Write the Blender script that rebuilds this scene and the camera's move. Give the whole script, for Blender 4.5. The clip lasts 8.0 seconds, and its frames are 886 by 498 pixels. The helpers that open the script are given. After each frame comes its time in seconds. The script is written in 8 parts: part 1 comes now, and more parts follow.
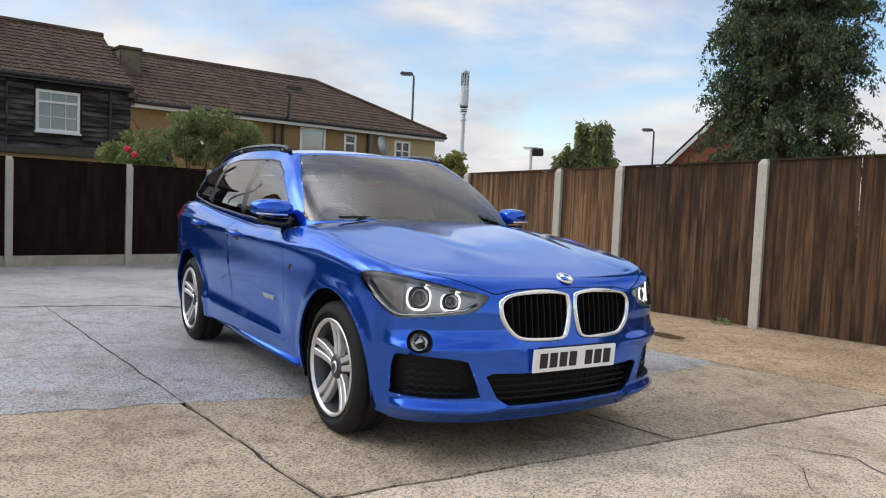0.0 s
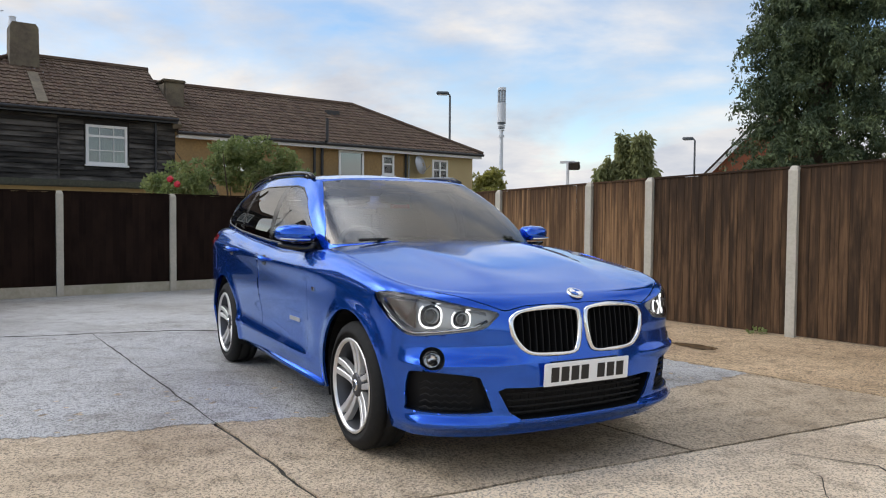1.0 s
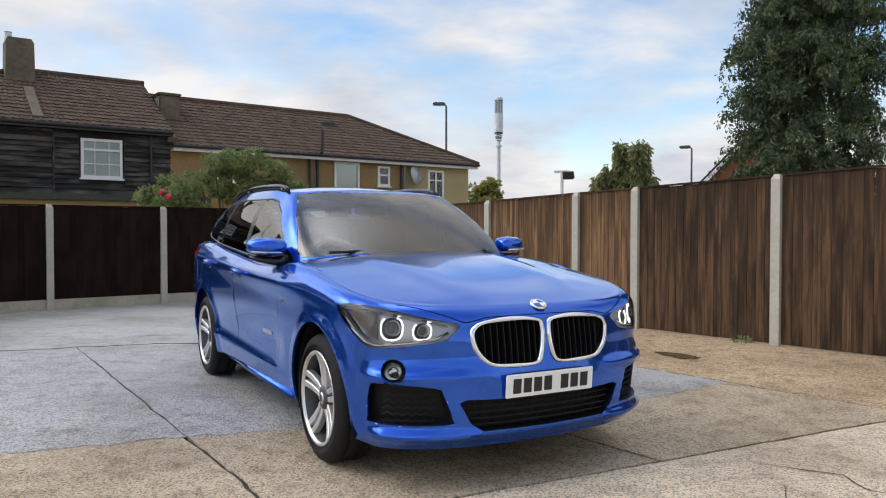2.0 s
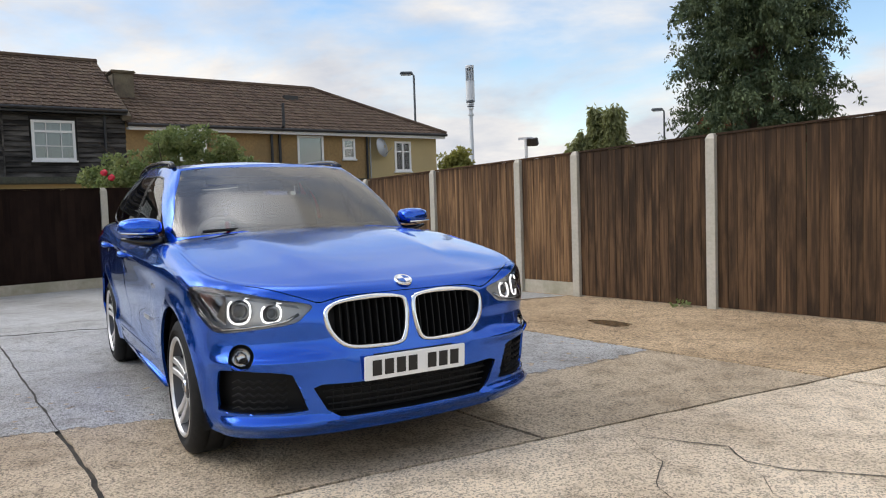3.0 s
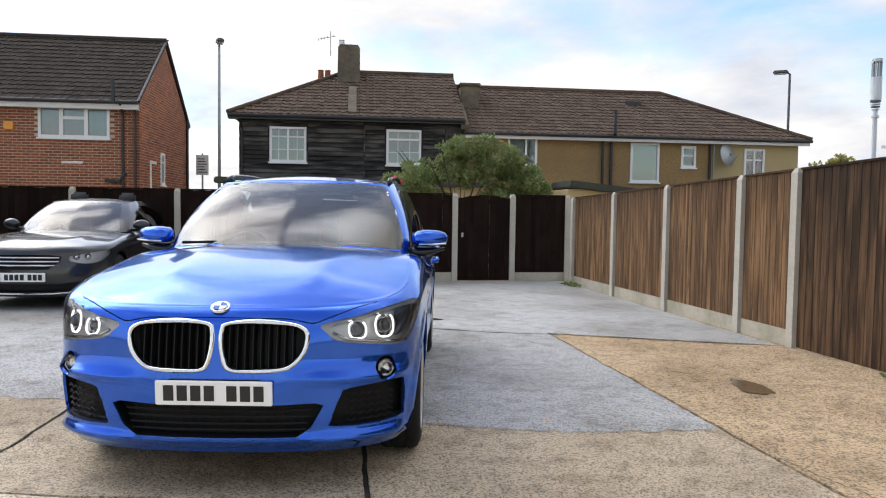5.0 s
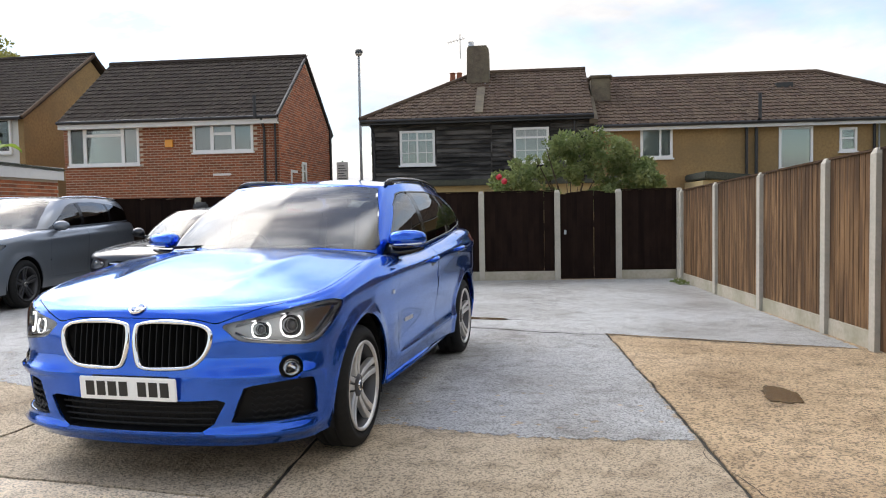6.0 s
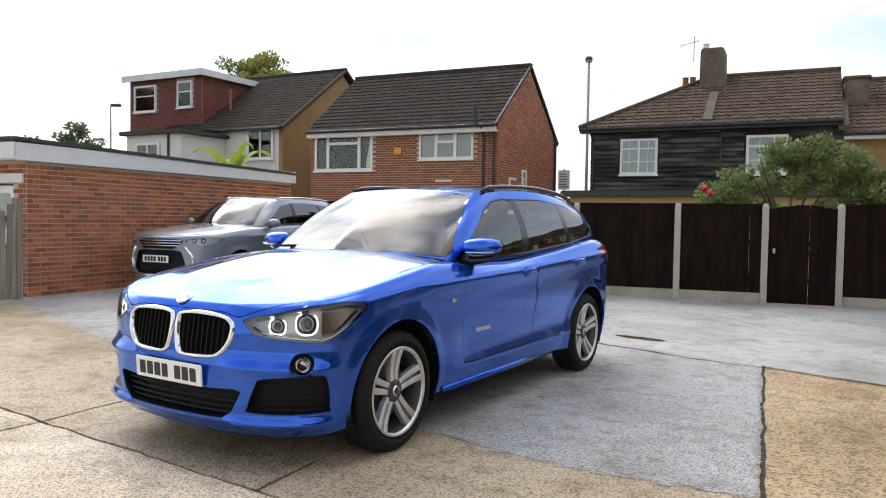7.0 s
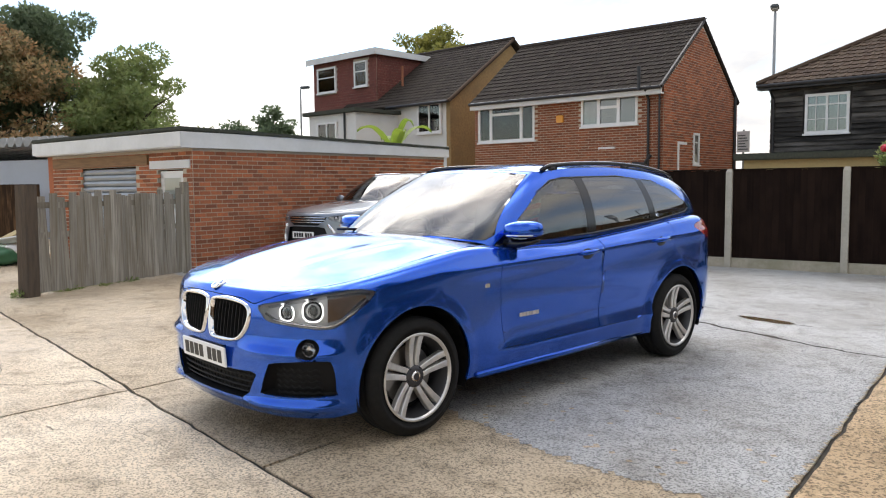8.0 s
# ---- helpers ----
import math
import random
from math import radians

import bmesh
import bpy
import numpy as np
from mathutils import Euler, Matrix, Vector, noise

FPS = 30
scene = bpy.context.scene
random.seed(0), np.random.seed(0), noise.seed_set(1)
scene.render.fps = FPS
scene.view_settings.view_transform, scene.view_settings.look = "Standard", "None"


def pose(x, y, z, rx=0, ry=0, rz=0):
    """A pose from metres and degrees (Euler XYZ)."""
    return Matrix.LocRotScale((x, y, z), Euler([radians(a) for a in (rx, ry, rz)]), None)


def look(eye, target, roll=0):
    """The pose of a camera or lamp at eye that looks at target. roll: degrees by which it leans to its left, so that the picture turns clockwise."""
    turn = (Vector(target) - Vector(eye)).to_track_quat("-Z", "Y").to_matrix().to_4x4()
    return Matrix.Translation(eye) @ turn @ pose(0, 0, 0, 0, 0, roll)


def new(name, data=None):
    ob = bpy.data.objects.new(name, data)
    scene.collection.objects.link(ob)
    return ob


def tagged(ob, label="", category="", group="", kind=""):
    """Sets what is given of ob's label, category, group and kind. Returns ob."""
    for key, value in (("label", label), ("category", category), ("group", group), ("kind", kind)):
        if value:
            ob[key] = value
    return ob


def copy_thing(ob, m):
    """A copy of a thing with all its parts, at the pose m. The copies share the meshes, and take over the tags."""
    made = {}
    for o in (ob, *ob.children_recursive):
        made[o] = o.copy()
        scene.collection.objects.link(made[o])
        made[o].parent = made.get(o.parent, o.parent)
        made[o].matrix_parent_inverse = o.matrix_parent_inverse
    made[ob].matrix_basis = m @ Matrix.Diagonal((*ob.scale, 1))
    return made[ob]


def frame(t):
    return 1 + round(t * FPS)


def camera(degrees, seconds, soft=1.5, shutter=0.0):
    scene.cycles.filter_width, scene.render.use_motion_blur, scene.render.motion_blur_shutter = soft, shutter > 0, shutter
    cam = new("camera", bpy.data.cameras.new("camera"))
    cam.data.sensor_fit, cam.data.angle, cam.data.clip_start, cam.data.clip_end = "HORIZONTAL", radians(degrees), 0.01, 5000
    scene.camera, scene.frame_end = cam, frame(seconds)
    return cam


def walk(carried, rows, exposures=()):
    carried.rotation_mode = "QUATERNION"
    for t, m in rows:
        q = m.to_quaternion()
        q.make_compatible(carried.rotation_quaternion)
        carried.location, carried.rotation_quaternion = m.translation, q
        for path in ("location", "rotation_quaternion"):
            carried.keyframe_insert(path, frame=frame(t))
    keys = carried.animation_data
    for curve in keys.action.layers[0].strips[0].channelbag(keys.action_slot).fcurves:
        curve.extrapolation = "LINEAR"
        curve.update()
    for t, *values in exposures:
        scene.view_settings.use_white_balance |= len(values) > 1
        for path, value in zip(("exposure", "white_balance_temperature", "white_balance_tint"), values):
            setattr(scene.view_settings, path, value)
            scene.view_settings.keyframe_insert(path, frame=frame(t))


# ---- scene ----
cam = camera(60.9, 8.0, soft=1.1)
PATH = [
    (0, (0.696, -0.195, 1.176), (0.314, 1.765, 1.061), 2.5),
    (0.5, (0.797, -0.224, 1.203), (0.344, 1.722, 1.114), 0.8),
    (1, (0.881, -0.269, 1.198), (0.381, 1.666, 1.125), 0.5),
    (1.5, (0.942, -0.332, 1.205), (0.425, 1.599, 1.15), 1.3),
    (1.7, (0.996, -0.31, 1.217), (0.482, 1.622, 1.176), 0.0),
    (2.8, (1.419, 0.06, 1.181), (0.944, 2.0, 1.068), 0.4),
    (3, (1.6, 0.135, 1.205), (1.128, 2.075, 1.081), -1.9),
    (3.5, (2.181, 0.417, 1.22), (1.586, 2.323, 1.1), -5.4),
    (4, (2.742, 0.826, 1.238), (1.893, 2.633, 1.113), -0.9),
    (4.5, (3.289, 1.258, 1.267), (2.144, 2.897, 1.199), -1.4),
    (5, (3.675, 1.756, 1.302), (2.285, 3.19, 1.2), 0.8),
    (5.2, (3.861, 1.941, 1.292), (2.4, 3.303, 1.193), -1.2),
    (6.3, (4.607, 3.118, 1.301), (2.853, 4.072, 1.19), -0.5),
    (6.5, (4.692, 3.348, 1.294), (2.883, 4.195, 1.188), -0.8),
    (7, (4.79, 3.875, 1.292), (2.849, 4.353, 1.212), 0.9),
    (7.5, (4.846, 4.435, 1.289), (2.864, 4.662, 1.139), 0.0),
    (8, (4.832, 4.843, 1.393), (2.839, 4.814, 1.226), -0.6),
]
walk(cam, [(t, look(eye, target, roll)) for t, eye, target, roll in PATH], exposures=[(0.0, 0.11, 6950, 11), (1.7, 0.14, 6900, 11), (3.0, 0.19, 7050, 11), (4.5, 0.34, 6950, 11), (8.0, 0.47, 7250, 11)])

# ---- light ----
SUN_DIR = Vector((-0.60, -0.10, 0.79)).normalized()
world = bpy.data.worlds.new("sky")
scene.world = world
world.use_nodes = True


def build_sky(tree):
    """Blue sky with broken cloud, driven by direction alone."""
    nodes, links = tree.nodes, tree.links
    nodes.clear()
    out = nodes.new("ShaderNodeOutputWorld")
    sky = nodes.new("ShaderNodeTexSky")
    sky.sky_type = 'NISHITA'
    sky.sun_disc = False
    sky.sun_elevation = math.asin(SUN_DIR.z)
    sky.sun_rotation = math.atan2(SUN_DIR.x, SUN_DIR.y)
    sky.air_density, sky.dust_density, sky.ozone_density = 1.0, 0.6, 1.0
    bg_sky = nodes.new("ShaderNodeBackground")
    bg_sky.inputs["Strength"].default_value = 0.15
    rich = nodes.new("ShaderNodeHueSaturation"); rich.inputs["Saturation"].default_value = 1.15; rich.inputs["Value"].default_value = 1.2
    links.new(sky.outputs[0], rich.inputs["Color"]); links.new(rich.outputs[0], bg_sky.inputs["Color"])
    coord = nodes.new("ShaderNodeTexCoord")
    sep = nodes.new("ShaderNodeSeparateXYZ")
    links.new(coord.outputs["Generated"], sep.inputs[0])
    # flat cloud deck: direction divided by (height + offset)
    add = nodes.new("ShaderNodeMath"); add.operation = 'ADD'; add.inputs[1].default_value = 0.22
    mx = nodes.new("ShaderNodeMath"); mx.operation = 'MAXIMUM'; mx.inputs[1].default_value = 0.0
    links.new(sep.outputs["Z"], mx.inputs[0]); links.new(mx.outputs[0], add.inputs[0])
    comb = nodes.new("ShaderNodeCombineXYZ")
    for axis in ("X", "Y"):
        div = nodes.new("ShaderNodeMath"); div.operation = 'DIVIDE'
        links.new(sep.outputs[axis], div.inputs[0]); links.new(add.outputs[0], div.inputs[1])
        links.new(div.outputs[0], comb.inputs[axis])
    big = nodes.new("ShaderNodeTexNoise")
    big.inputs["Scale"].default_value = 0.9; big.inputs["Detail"].default_value = 9.0
    big.inputs["Roughness"].default_value = 0.56; big.inputs["Distortion"].default_value = 0.3
    off = nodes.new("ShaderNodeVectorMath"); off.operation = 'ADD'; off.inputs[1].default_value = (5.3, 2.6, 0.4)
    links.new(comb.outputs[0], off.inputs[0]); links.new(off.outputs[0], big.inputs["Vector"])
    cover = nodes.new("ShaderNodeValToRGB")
    cover.color_ramp.elements[0].position = 0.375; cover.color_ramp.elements[1].position = 0.525
    links.new(big.outputs["Fac"], cover.inputs[0])
    # cloud tone: grey bellies and white heads
    fine = nodes.new("ShaderNodeTexNoise")
    fine.inputs["Scale"].default_value = 1.7; fine.inputs["Detail"].default_value = 8.0; fine.inputs["Roughness"].default_value = 0.55
    links.new(off.outputs[0], fine.inputs["Vector"])
    tone = nodes.new("ShaderNodeValToRGB")
    tone.color_ramp.elements[0].position = 0.33; tone.color_ramp.elements[0].color = (0.60, 0.67, 0.80, 1)
    tone.color_ramp.elements[1].position = 0.60; tone.color_ramp.elements[1].color = (0.97, 0.98, 1.0, 1)
    links.new(fine.outputs["Fac"], tone.inputs[0])
    # brighter towards the veiled sun
    dot = nodes.new("ShaderNodeVectorMath"); dot.operation = 'DOT_PRODUCT'; dot.inputs[1].default_value = SUN_DIR
    links.new(coord.outputs["Generated"], dot.inputs[0])
    ramp = nodes.new("ShaderNodeMapRange")
    ramp.interpolation_type = 'SMOOTHSTEP'
    ramp.inputs["From Min"].default_value = 0.62; ramp.inputs["From Max"].default_value = 1.0
    ramp.inputs["To Min"].default_value = 0.86; ramp.inputs["To Max"].default_value = 5.6
    links.new(dot.outputs["Value"], ramp.inputs["Value"])
    bg_cloud = nodes.new("ShaderNodeBackground")
    links.new(tone.outputs[0], bg_cloud.inputs["Color"]); links.new(ramp.outputs[0], bg_cloud.inputs["Strength"])
    mix = nodes.new("ShaderNodeMixShader")
    links.new(cover.outputs[0], mix.inputs[0]); links.new(bg_sky.outputs[0], mix.inputs[1]); links.new(bg_cloud.outputs[0], mix.inputs[2])
    links.new(mix.outputs[0], out.inputs[0])


build_sky(world.node_tree)
sun_data = bpy.data.lights.new("sun", 'SUN')
sun_data.energy, sun_data.angle, sun_data.color = 0.6, radians(170), (1.0, 0.94, 0.85)
sun_lamp = new("sun", sun_data)
sun_lamp.matrix_world = look(SUN_DIR * 60, (0, 0, 0))



# ---- mesh helpers ----
def link_mesh(name, bm, material=None, smooth=False):
    bmesh.ops.recalc_face_normals(bm, faces=bm.faces)
    me = bpy.data.meshes.new(name)
    if smooth:
        for f in bm.faces:
            f.smooth = True
    bm.to_mesh(me)
    bm.free()
    for m in (material if isinstance(material, (list, tuple)) else [material]):
        if m is not None:
            me.materials.append(m)
    return me


def thing(name, m, label, category, group="", kind=""):
    ob = new(name)
    ob.empty_display_size = 0.1
    ob.matrix_world = m
    return tagged(ob, label, category, group, kind)


def part(name, bm, material, parent, label="", smooth=False, at=None, kind=""):
    ob = new(name, bm if isinstance(bm, bpy.types.Mesh) else link_mesh(name, bm, material, smooth))
    ob.parent = parent
    if at is not None:
        ob.matrix_local = at
    return tagged(ob, label, kind=kind)


def solid(name, bm, material, m, label, category, group="", kind="", smooth=False):
    ob = new(name, link_mesh(name, bm, material, smooth))
    ob.matrix_world = m
    return tagged(ob, label, category, group, kind)


def box(bm, x0, x1, y0, y1, z0, z1, bevel=0.0):
    vs = [bm.verts.new(p) for p in ((x0, y0, z0), (x1, y0, z0), (x1, y1, z0), (x0, y1, z0), (x0, y0, z1), (x1, y0, z1), (x1, y1, z1), (x0, y1, z1))]
    fs = [bm.faces.new([vs[i] for i in q]) for q in ((3, 2, 1, 0), (4, 5, 6, 7), (0, 1, 5, 4), (1, 2, 6, 5), (2, 3, 7, 6), (3, 0, 4, 7))]
    if bevel:
        bmesh.ops.bevel(bm, geom=list({e for f in fs for e in f.edges}), offset=bevel, segments=2, affect='EDGES')
    return bm


def boxed(x0, x1, y0, y1, z0, z1, bevel=0.0):
    return box(bmesh.new(), x0, x1, y0, y1, z0, z1, bevel)


def prism(bm, pts, depth):
    """A polygon given by points, pushed along the vector depth."""
    a = [bm.verts.new(p) for p in pts]
    b = [bm.verts.new(Vector(p) + Vector(depth)) for p in pts]
    n = len(a)
    bm.faces.new(a)
    bm.faces.new(b[::-1])
    for i in range(n):
        bm.faces.new((a[i], b[i], b[(i + 1) % n], a[(i + 1) % n]))
    return bm


def tube(bm, pts, radius, sides=10, closed=False, caps=True):
    """A round bar along points; radius is one number or one a point."""
    pts = [Vector(p) for p in pts]
    n = len(pts)
    rad = radius if isinstance(radius, (list, tuple)) else [radius] * n
    rings, up = [], None
    for i, p in enumerate(pts):
        a = pts[i - 1] if (i or closed) else p
        b = pts[(i + 1) % n] if (i < n - 1 or closed) else p
        d = (b - a).normalized()
        if up is None or abs(up.dot(d)) > 0.999:
            up = Vector((0, 0, 1)) if abs(d.z) < 0.9 else Vector((1, 0, 0))
        side = d.cross(up).normalized()
        up = side.cross(d).normalized()
        rings.append([bm.verts.new(p + (side * math.cos(k * 2 * math.pi / sides) + up * math.sin(k * 2 * math.pi / sides)) * rad[i]) for k in range(sides)])
    for i in range(n if closed else n - 1):
        a, b = rings[i], rings[(i + 1) % n]
        for k in range(sides):
            bm.faces.new((a[k], a[(k + 1) % sides], b[(k + 1) % sides], b[k]))
    if caps and not closed:
        bm.faces.new(rings[0][::-1])
        bm.faces.new(rings[-1])
    return bm


def lathe(bm, profile, sides=48, axis='Y', centre=(0, 0, 0), closed=False):
    """A ring turned round an axis; profile rows are (along the axis, radius)."""
    rings = []
    c = Vector(centre)
    for h, r in profile:
        ring = []
        for k in range(sides):
            a = k * 2 * math.pi / sides
            u, v = math.cos(a) * r, math.sin(a) * r
            ring.append(bm.verts.new(c + Vector({'Y': (u, h, v), 'Z': (u, v, h), 'X': (h, u, v)}[axis])))
        rings.append(ring)
    m = len(rings)
    for i in range(m if closed else m - 1):
        a, b = rings[i], rings[(i + 1) % m]
        for k in range(sides):
            bm.faces.new((a[k], a[(k + 1) % sides], b[(k + 1) % sides], b[k]))
    return bm


def frame_z(origin, along):
    """A pose whose x runs along a level direction, z up."""
    a = Vector((along[0], along[1], 0)).normalized()
    return Matrix(((a.x, -a.y, 0, origin[0]), (a.y, a.x, 0, origin[1]), (0, 0, 1, origin[2] if len(origin) > 2 else 0), (0, 0, 0, 1)))


# ---- materials ----
def material(name, colour, rough=0.6, metal=0.0, grain=None, stain=None, bump=None, coat=0.0, spec=0.5, per_piece=0.0, coord="Object", island=False):
    """Principled surface. grain, stain: (scale, amount, second colour); bump: (scale, strength); per_piece: how far pieces differ."""
    m = bpy.data.materials.new(name)
    m.use_nodes = True
    n, l = m.node_tree.nodes, m.node_tree.links
    p = n["Principled BSDF"]
    p.inputs["Roughness"].default_value = rough
    p.inputs["Metallic"].default_value = metal
    p.inputs["Specular IOR Level"].default_value = spec
    p.inputs["Coat Weight"].default_value = coat
    p.inputs["Coat Roughness"].default_value = 0.03
    tc = n.new("ShaderNodeTexCoord")
    base = n.new("ShaderNodeRGB")
    base.outputs[0].default_value = (*colour, 1)
    socket = base.outputs[0]
    vec = tc.outputs[coord]
    if per_piece:
        info = n.new("ShaderNodeNewGeometry" if island else "ShaderNodeObjectInfo")
        pick = info.outputs["Random Per Island" if island else "Random"]
        shift = n.new("ShaderNodeVectorMath"); shift.operation = 'ADD'
        wide = n.new("ShaderNodeVectorMath"); wide.operation = 'SCALE'; wide.inputs["Scale"].default_value = 37.0
        l.new(pick, wide.inputs[0]); l.new(vec, shift.inputs[0]); l.new(wide.outputs[0], shift.inputs[1])
        vec = shift.outputs[0]
        hsv = n.new("ShaderNodeHueSaturation")
        mr = n.new("ShaderNodeMapRange")
        mr.inputs["To Min"].default_value = 1 - per_piece; mr.inputs["To Max"].default_value = 1 + per_piece
        l.new(pick, mr.inputs["Value"]); l.new(mr.outputs[0], hsv.inputs["Value"]); l.new(socket, hsv.inputs["Color"])
        socket = hsv.outputs[0]
    for spec_row, stretch in ((grain, None), (stain, None)):
        if not spec_row:
            continue
        scale, amount, second = spec_row[:3]
        tex = n.new("ShaderNodeTexNoise")
        tex.inputs["Detail"].default_value = 6.0
        tex.inputs["Roughness"].default_value = 0.6
        if isinstance(scale, (tuple, list)):
            mp = n.new("ShaderNodeMapping"); mp.inputs["Scale"].default_value = scale
            l.new(vec, mp.inputs[0]); l.new(mp.outputs[0], tex.inputs["Vector"]); tex.inputs["Scale"].default_value = 1.0
        else:
            tex.inputs["Scale"].default_value = scale; l.new(vec, tex.inputs["Vector"])
        ramp = n.new("ShaderNodeMapRange")
        ramp.inputs["From Min"].default_value = spec_row[3] if len(spec_row) > 3 else 0.42
        ramp.inputs["From Max"].default_value = spec_row[4] if len(spec_row) > 4 else 0.62
        ramp.inputs["To Max"].default_value = amount
        l.new(tex.outputs["Fac"], ramp.inputs["Value"])
        mix = n.new("ShaderNodeMix"); mix.data_type = 'RGBA'
        mix.inputs["B"].default_value = (*second, 1)
        for s in mix.inputs:
            if s.name == "B" and s.type == 'RGBA':
                s.default_value = (*second, 1)
        l.new(ramp.outputs[0], mix.inputs["Factor"])
        a_in = [s for s in mix.inputs if s.name == "A" and s.type == 'RGBA'][0]
        l.new(socket, a_in)
        socket = [s for s in mix.outputs if s.type == 'RGBA'][0]
    l.new(socket, p.inputs["Base Color"])
    if bump:
        tex = n.new("ShaderNodeTexNoise")
        tex.inputs["Detail"].default_value = 5.0
        if isinstance(bump[0], (tuple, list)):
            mp = n.new("ShaderNodeMapping"); mp.inputs["Scale"].default_value = bump[0]
            l.new(vec, mp.inputs[0]); l.new(mp.outputs[0], tex.inputs["Vector"]); tex.inputs["Scale"].default_value = 1.0
        else:
            tex.inputs["Scale"].default_value = bump[0]; l.new(vec, tex.inputs["Vector"])
        b = n.new("ShaderNodeBump")
        b.inputs["Strength"].default_value = bump[1]; b.inputs["Distance"].default_value = bump[2] if len(bump) > 2 else 0.01
        l.new(tex.outputs["Fac"], b.inputs["Height"]); l.new(b.outputs[0], p.inputs["Normal"])
    return m


def glass(name, tint, ior=1.5):
    """Thin pane: clear tint with a mirror sheen by Fresnel."""
    m = bpy.data.materials.new(name)
    m.use_nodes = True
    n, l = m.node_tree.nodes, m.node_tree.links
    n.clear()
    out = n.new("ShaderNodeOutputMaterial")
    clear = n.new("ShaderNodeBsdfTransparent"); clear.inputs[0].default_value = (*tint, 1)
    gloss = n.new("ShaderNodeBsdfGlossy"); gloss.inputs["Roughness"].default_value = 0.0
    fr = n.new("ShaderNodeFresnel"); fr.inputs["IOR"].default_value = ior
    mix = n.new("ShaderNodeMixShader")
    l.new(fr.outputs[0], mix.inputs[0]); l.new(clear.outputs[0], mix.inputs[1]); l.new(gloss.outputs[0], mix.inputs[2]); l.new(mix.outputs[0], out.inputs[0])
    return m


def emitter(name, colour, strength):
    m = bpy.data.materials.new(name)
    m.use_nodes = True
    p = m.node_tree.nodes["Principled BSDF"]
    p.inputs["Base Color"].default_value = (*colour, 1)
    p.inputs["Emission Color"].default_value = (*colour, 1)
    p.inputs["Emission Strength"].default_value = strength
    return m


def aggregate(name, cement, stones, stain, wet, speck=70.0, rough=0.85, bump=0.6):
    """Worn concrete: small stones of differing tone in cement, stains and damp patches."""
    m = bpy.data.materials.new(name)
    m.use_nodes = True
    n, l = m.node_tree.nodes, m.node_tree.links
    p = n["Principled BSDF"]
    tc = n.new("ShaderNodeTexCoord")
    vec = tc.outputs["Object"]

    def tex(kind, scale, detail=5.0):
        t = n.new(kind)
        t.inputs["Scale"].default_value = scale
        if "Detail" in t.inputs:
            t.inputs["Detail"].default_value = detail
        l.new(vec, t.inputs["Vector"])
        return t

    def span(sock, lo, hi, a, b):
        r = n.new("ShaderNodeMapRange")
        for key, v in (("From Min", lo), ("From Max", hi), ("To Min", a), ("To Max", b)):
            r.inputs[key].default_value = v
        l.new(sock, r.inputs["Value"])
        return r.outputs[0]

    def mixed(fac, a, b, mode='MIX'):
        x = n.new("ShaderNodeMix"); x.data_type = 'RGBA'; x.blend_type = mode
        ia, ib = [q for q in x.inputs if q.type == 'RGBA']
        for sock, val in ((ia, a), (ib, b)):
            if isinstance(val, tuple):
                sock.default_value = (*val, 1)
            else:
                l.new(val, sock)
        l.new(fac, x.inputs["Factor"])
        return [q for q in x.outputs if q.type == 'RGBA'][0]

    cells = tex("ShaderNodeTexVoronoi", speck)
    sep = n.new("ShaderNodeSeparateColor")
    l.new(cells.outputs["Color"], sep.inputs[0])
    light, dark = tuple(min(1, c * 1.75) for c in stones), tuple(c * 0.5 for c in stones)
    stone = mixed(span(sep.outputs[0], 0.15, 0.85, 0, 1), dark, light)
    grit = tex("ShaderNodeTexNoise", speck * 3.2, 3.0)
    cem = mixed(span(grit.outputs["Fac"], 0.35, 0.65, 0, 1), tuple(c * 0.68 for c in cement), tuple(min(1, c * 1.18) for c in cement))
    worn = tex("ShaderNodeTexNoise", 2.3, 7.0)
    show = n.new("ShaderNodeMath"); show.operation = 'MULTIPLY'
    l.new(span(cells.outputs["Distance"], 0.42, 0.60, 1, 0), show.inputs[0]); l.new(span(worn.outputs["Fac"], 0.3, 0.6, 0.45, 1.0), show.inputs[1])
    col = mixed(show.outputs[0], cem, stone)
    chips = tex("ShaderNodeTexVoronoi", speck * 2.3)
    sep2 = n.new("ShaderNodeSeparateColor")
    l.new(chips.outputs["Color"], sep2.inputs[0])
    col = mixed(span(sep2.outputs[1], 0.80, 0.86, 0, 0.6), col, tuple(c * 0.42 for c in stones))
    col = mixed(span(sep2.outputs[2], 0.80, 0.86, 0, 0.8), col, tuple(min(1, c * 2.0) for c in stones))
    pebbles = tex("ShaderNodeTexVoronoi", speck * 0.75)
    sep3 = n.new("ShaderNodeSeparateColor")
    l.new(pebbles.outputs["Color"], sep3.inputs[0])
    core = span(pebbles.outputs["Distance"], 0.22, 0.34, 1, 0)
    for channel, lo, tone in ((0, 0.82, 0.36), (1, 0.84, 1.7)):
        pick = n.new("ShaderNodeMath"); pick.operation = 'MULTIPLY'
        l.new(core, pick.inputs[0]); l.new(span(sep3.outputs[channel], lo, lo + 0.03, 0, 0.85), pick.inputs[1])
        col = mixed(pick.outputs[0], col, tuple(min(1, c * tone) for c in stones))
    big = tex("ShaderNodeTexNoise", 0.75, 8.0)
    col = mixed(span(big.outputs["Fac"], 0.44, 0.66, 0, 0.8), col, (0.62, 0.58, 0.53), 'MULTIPLY')
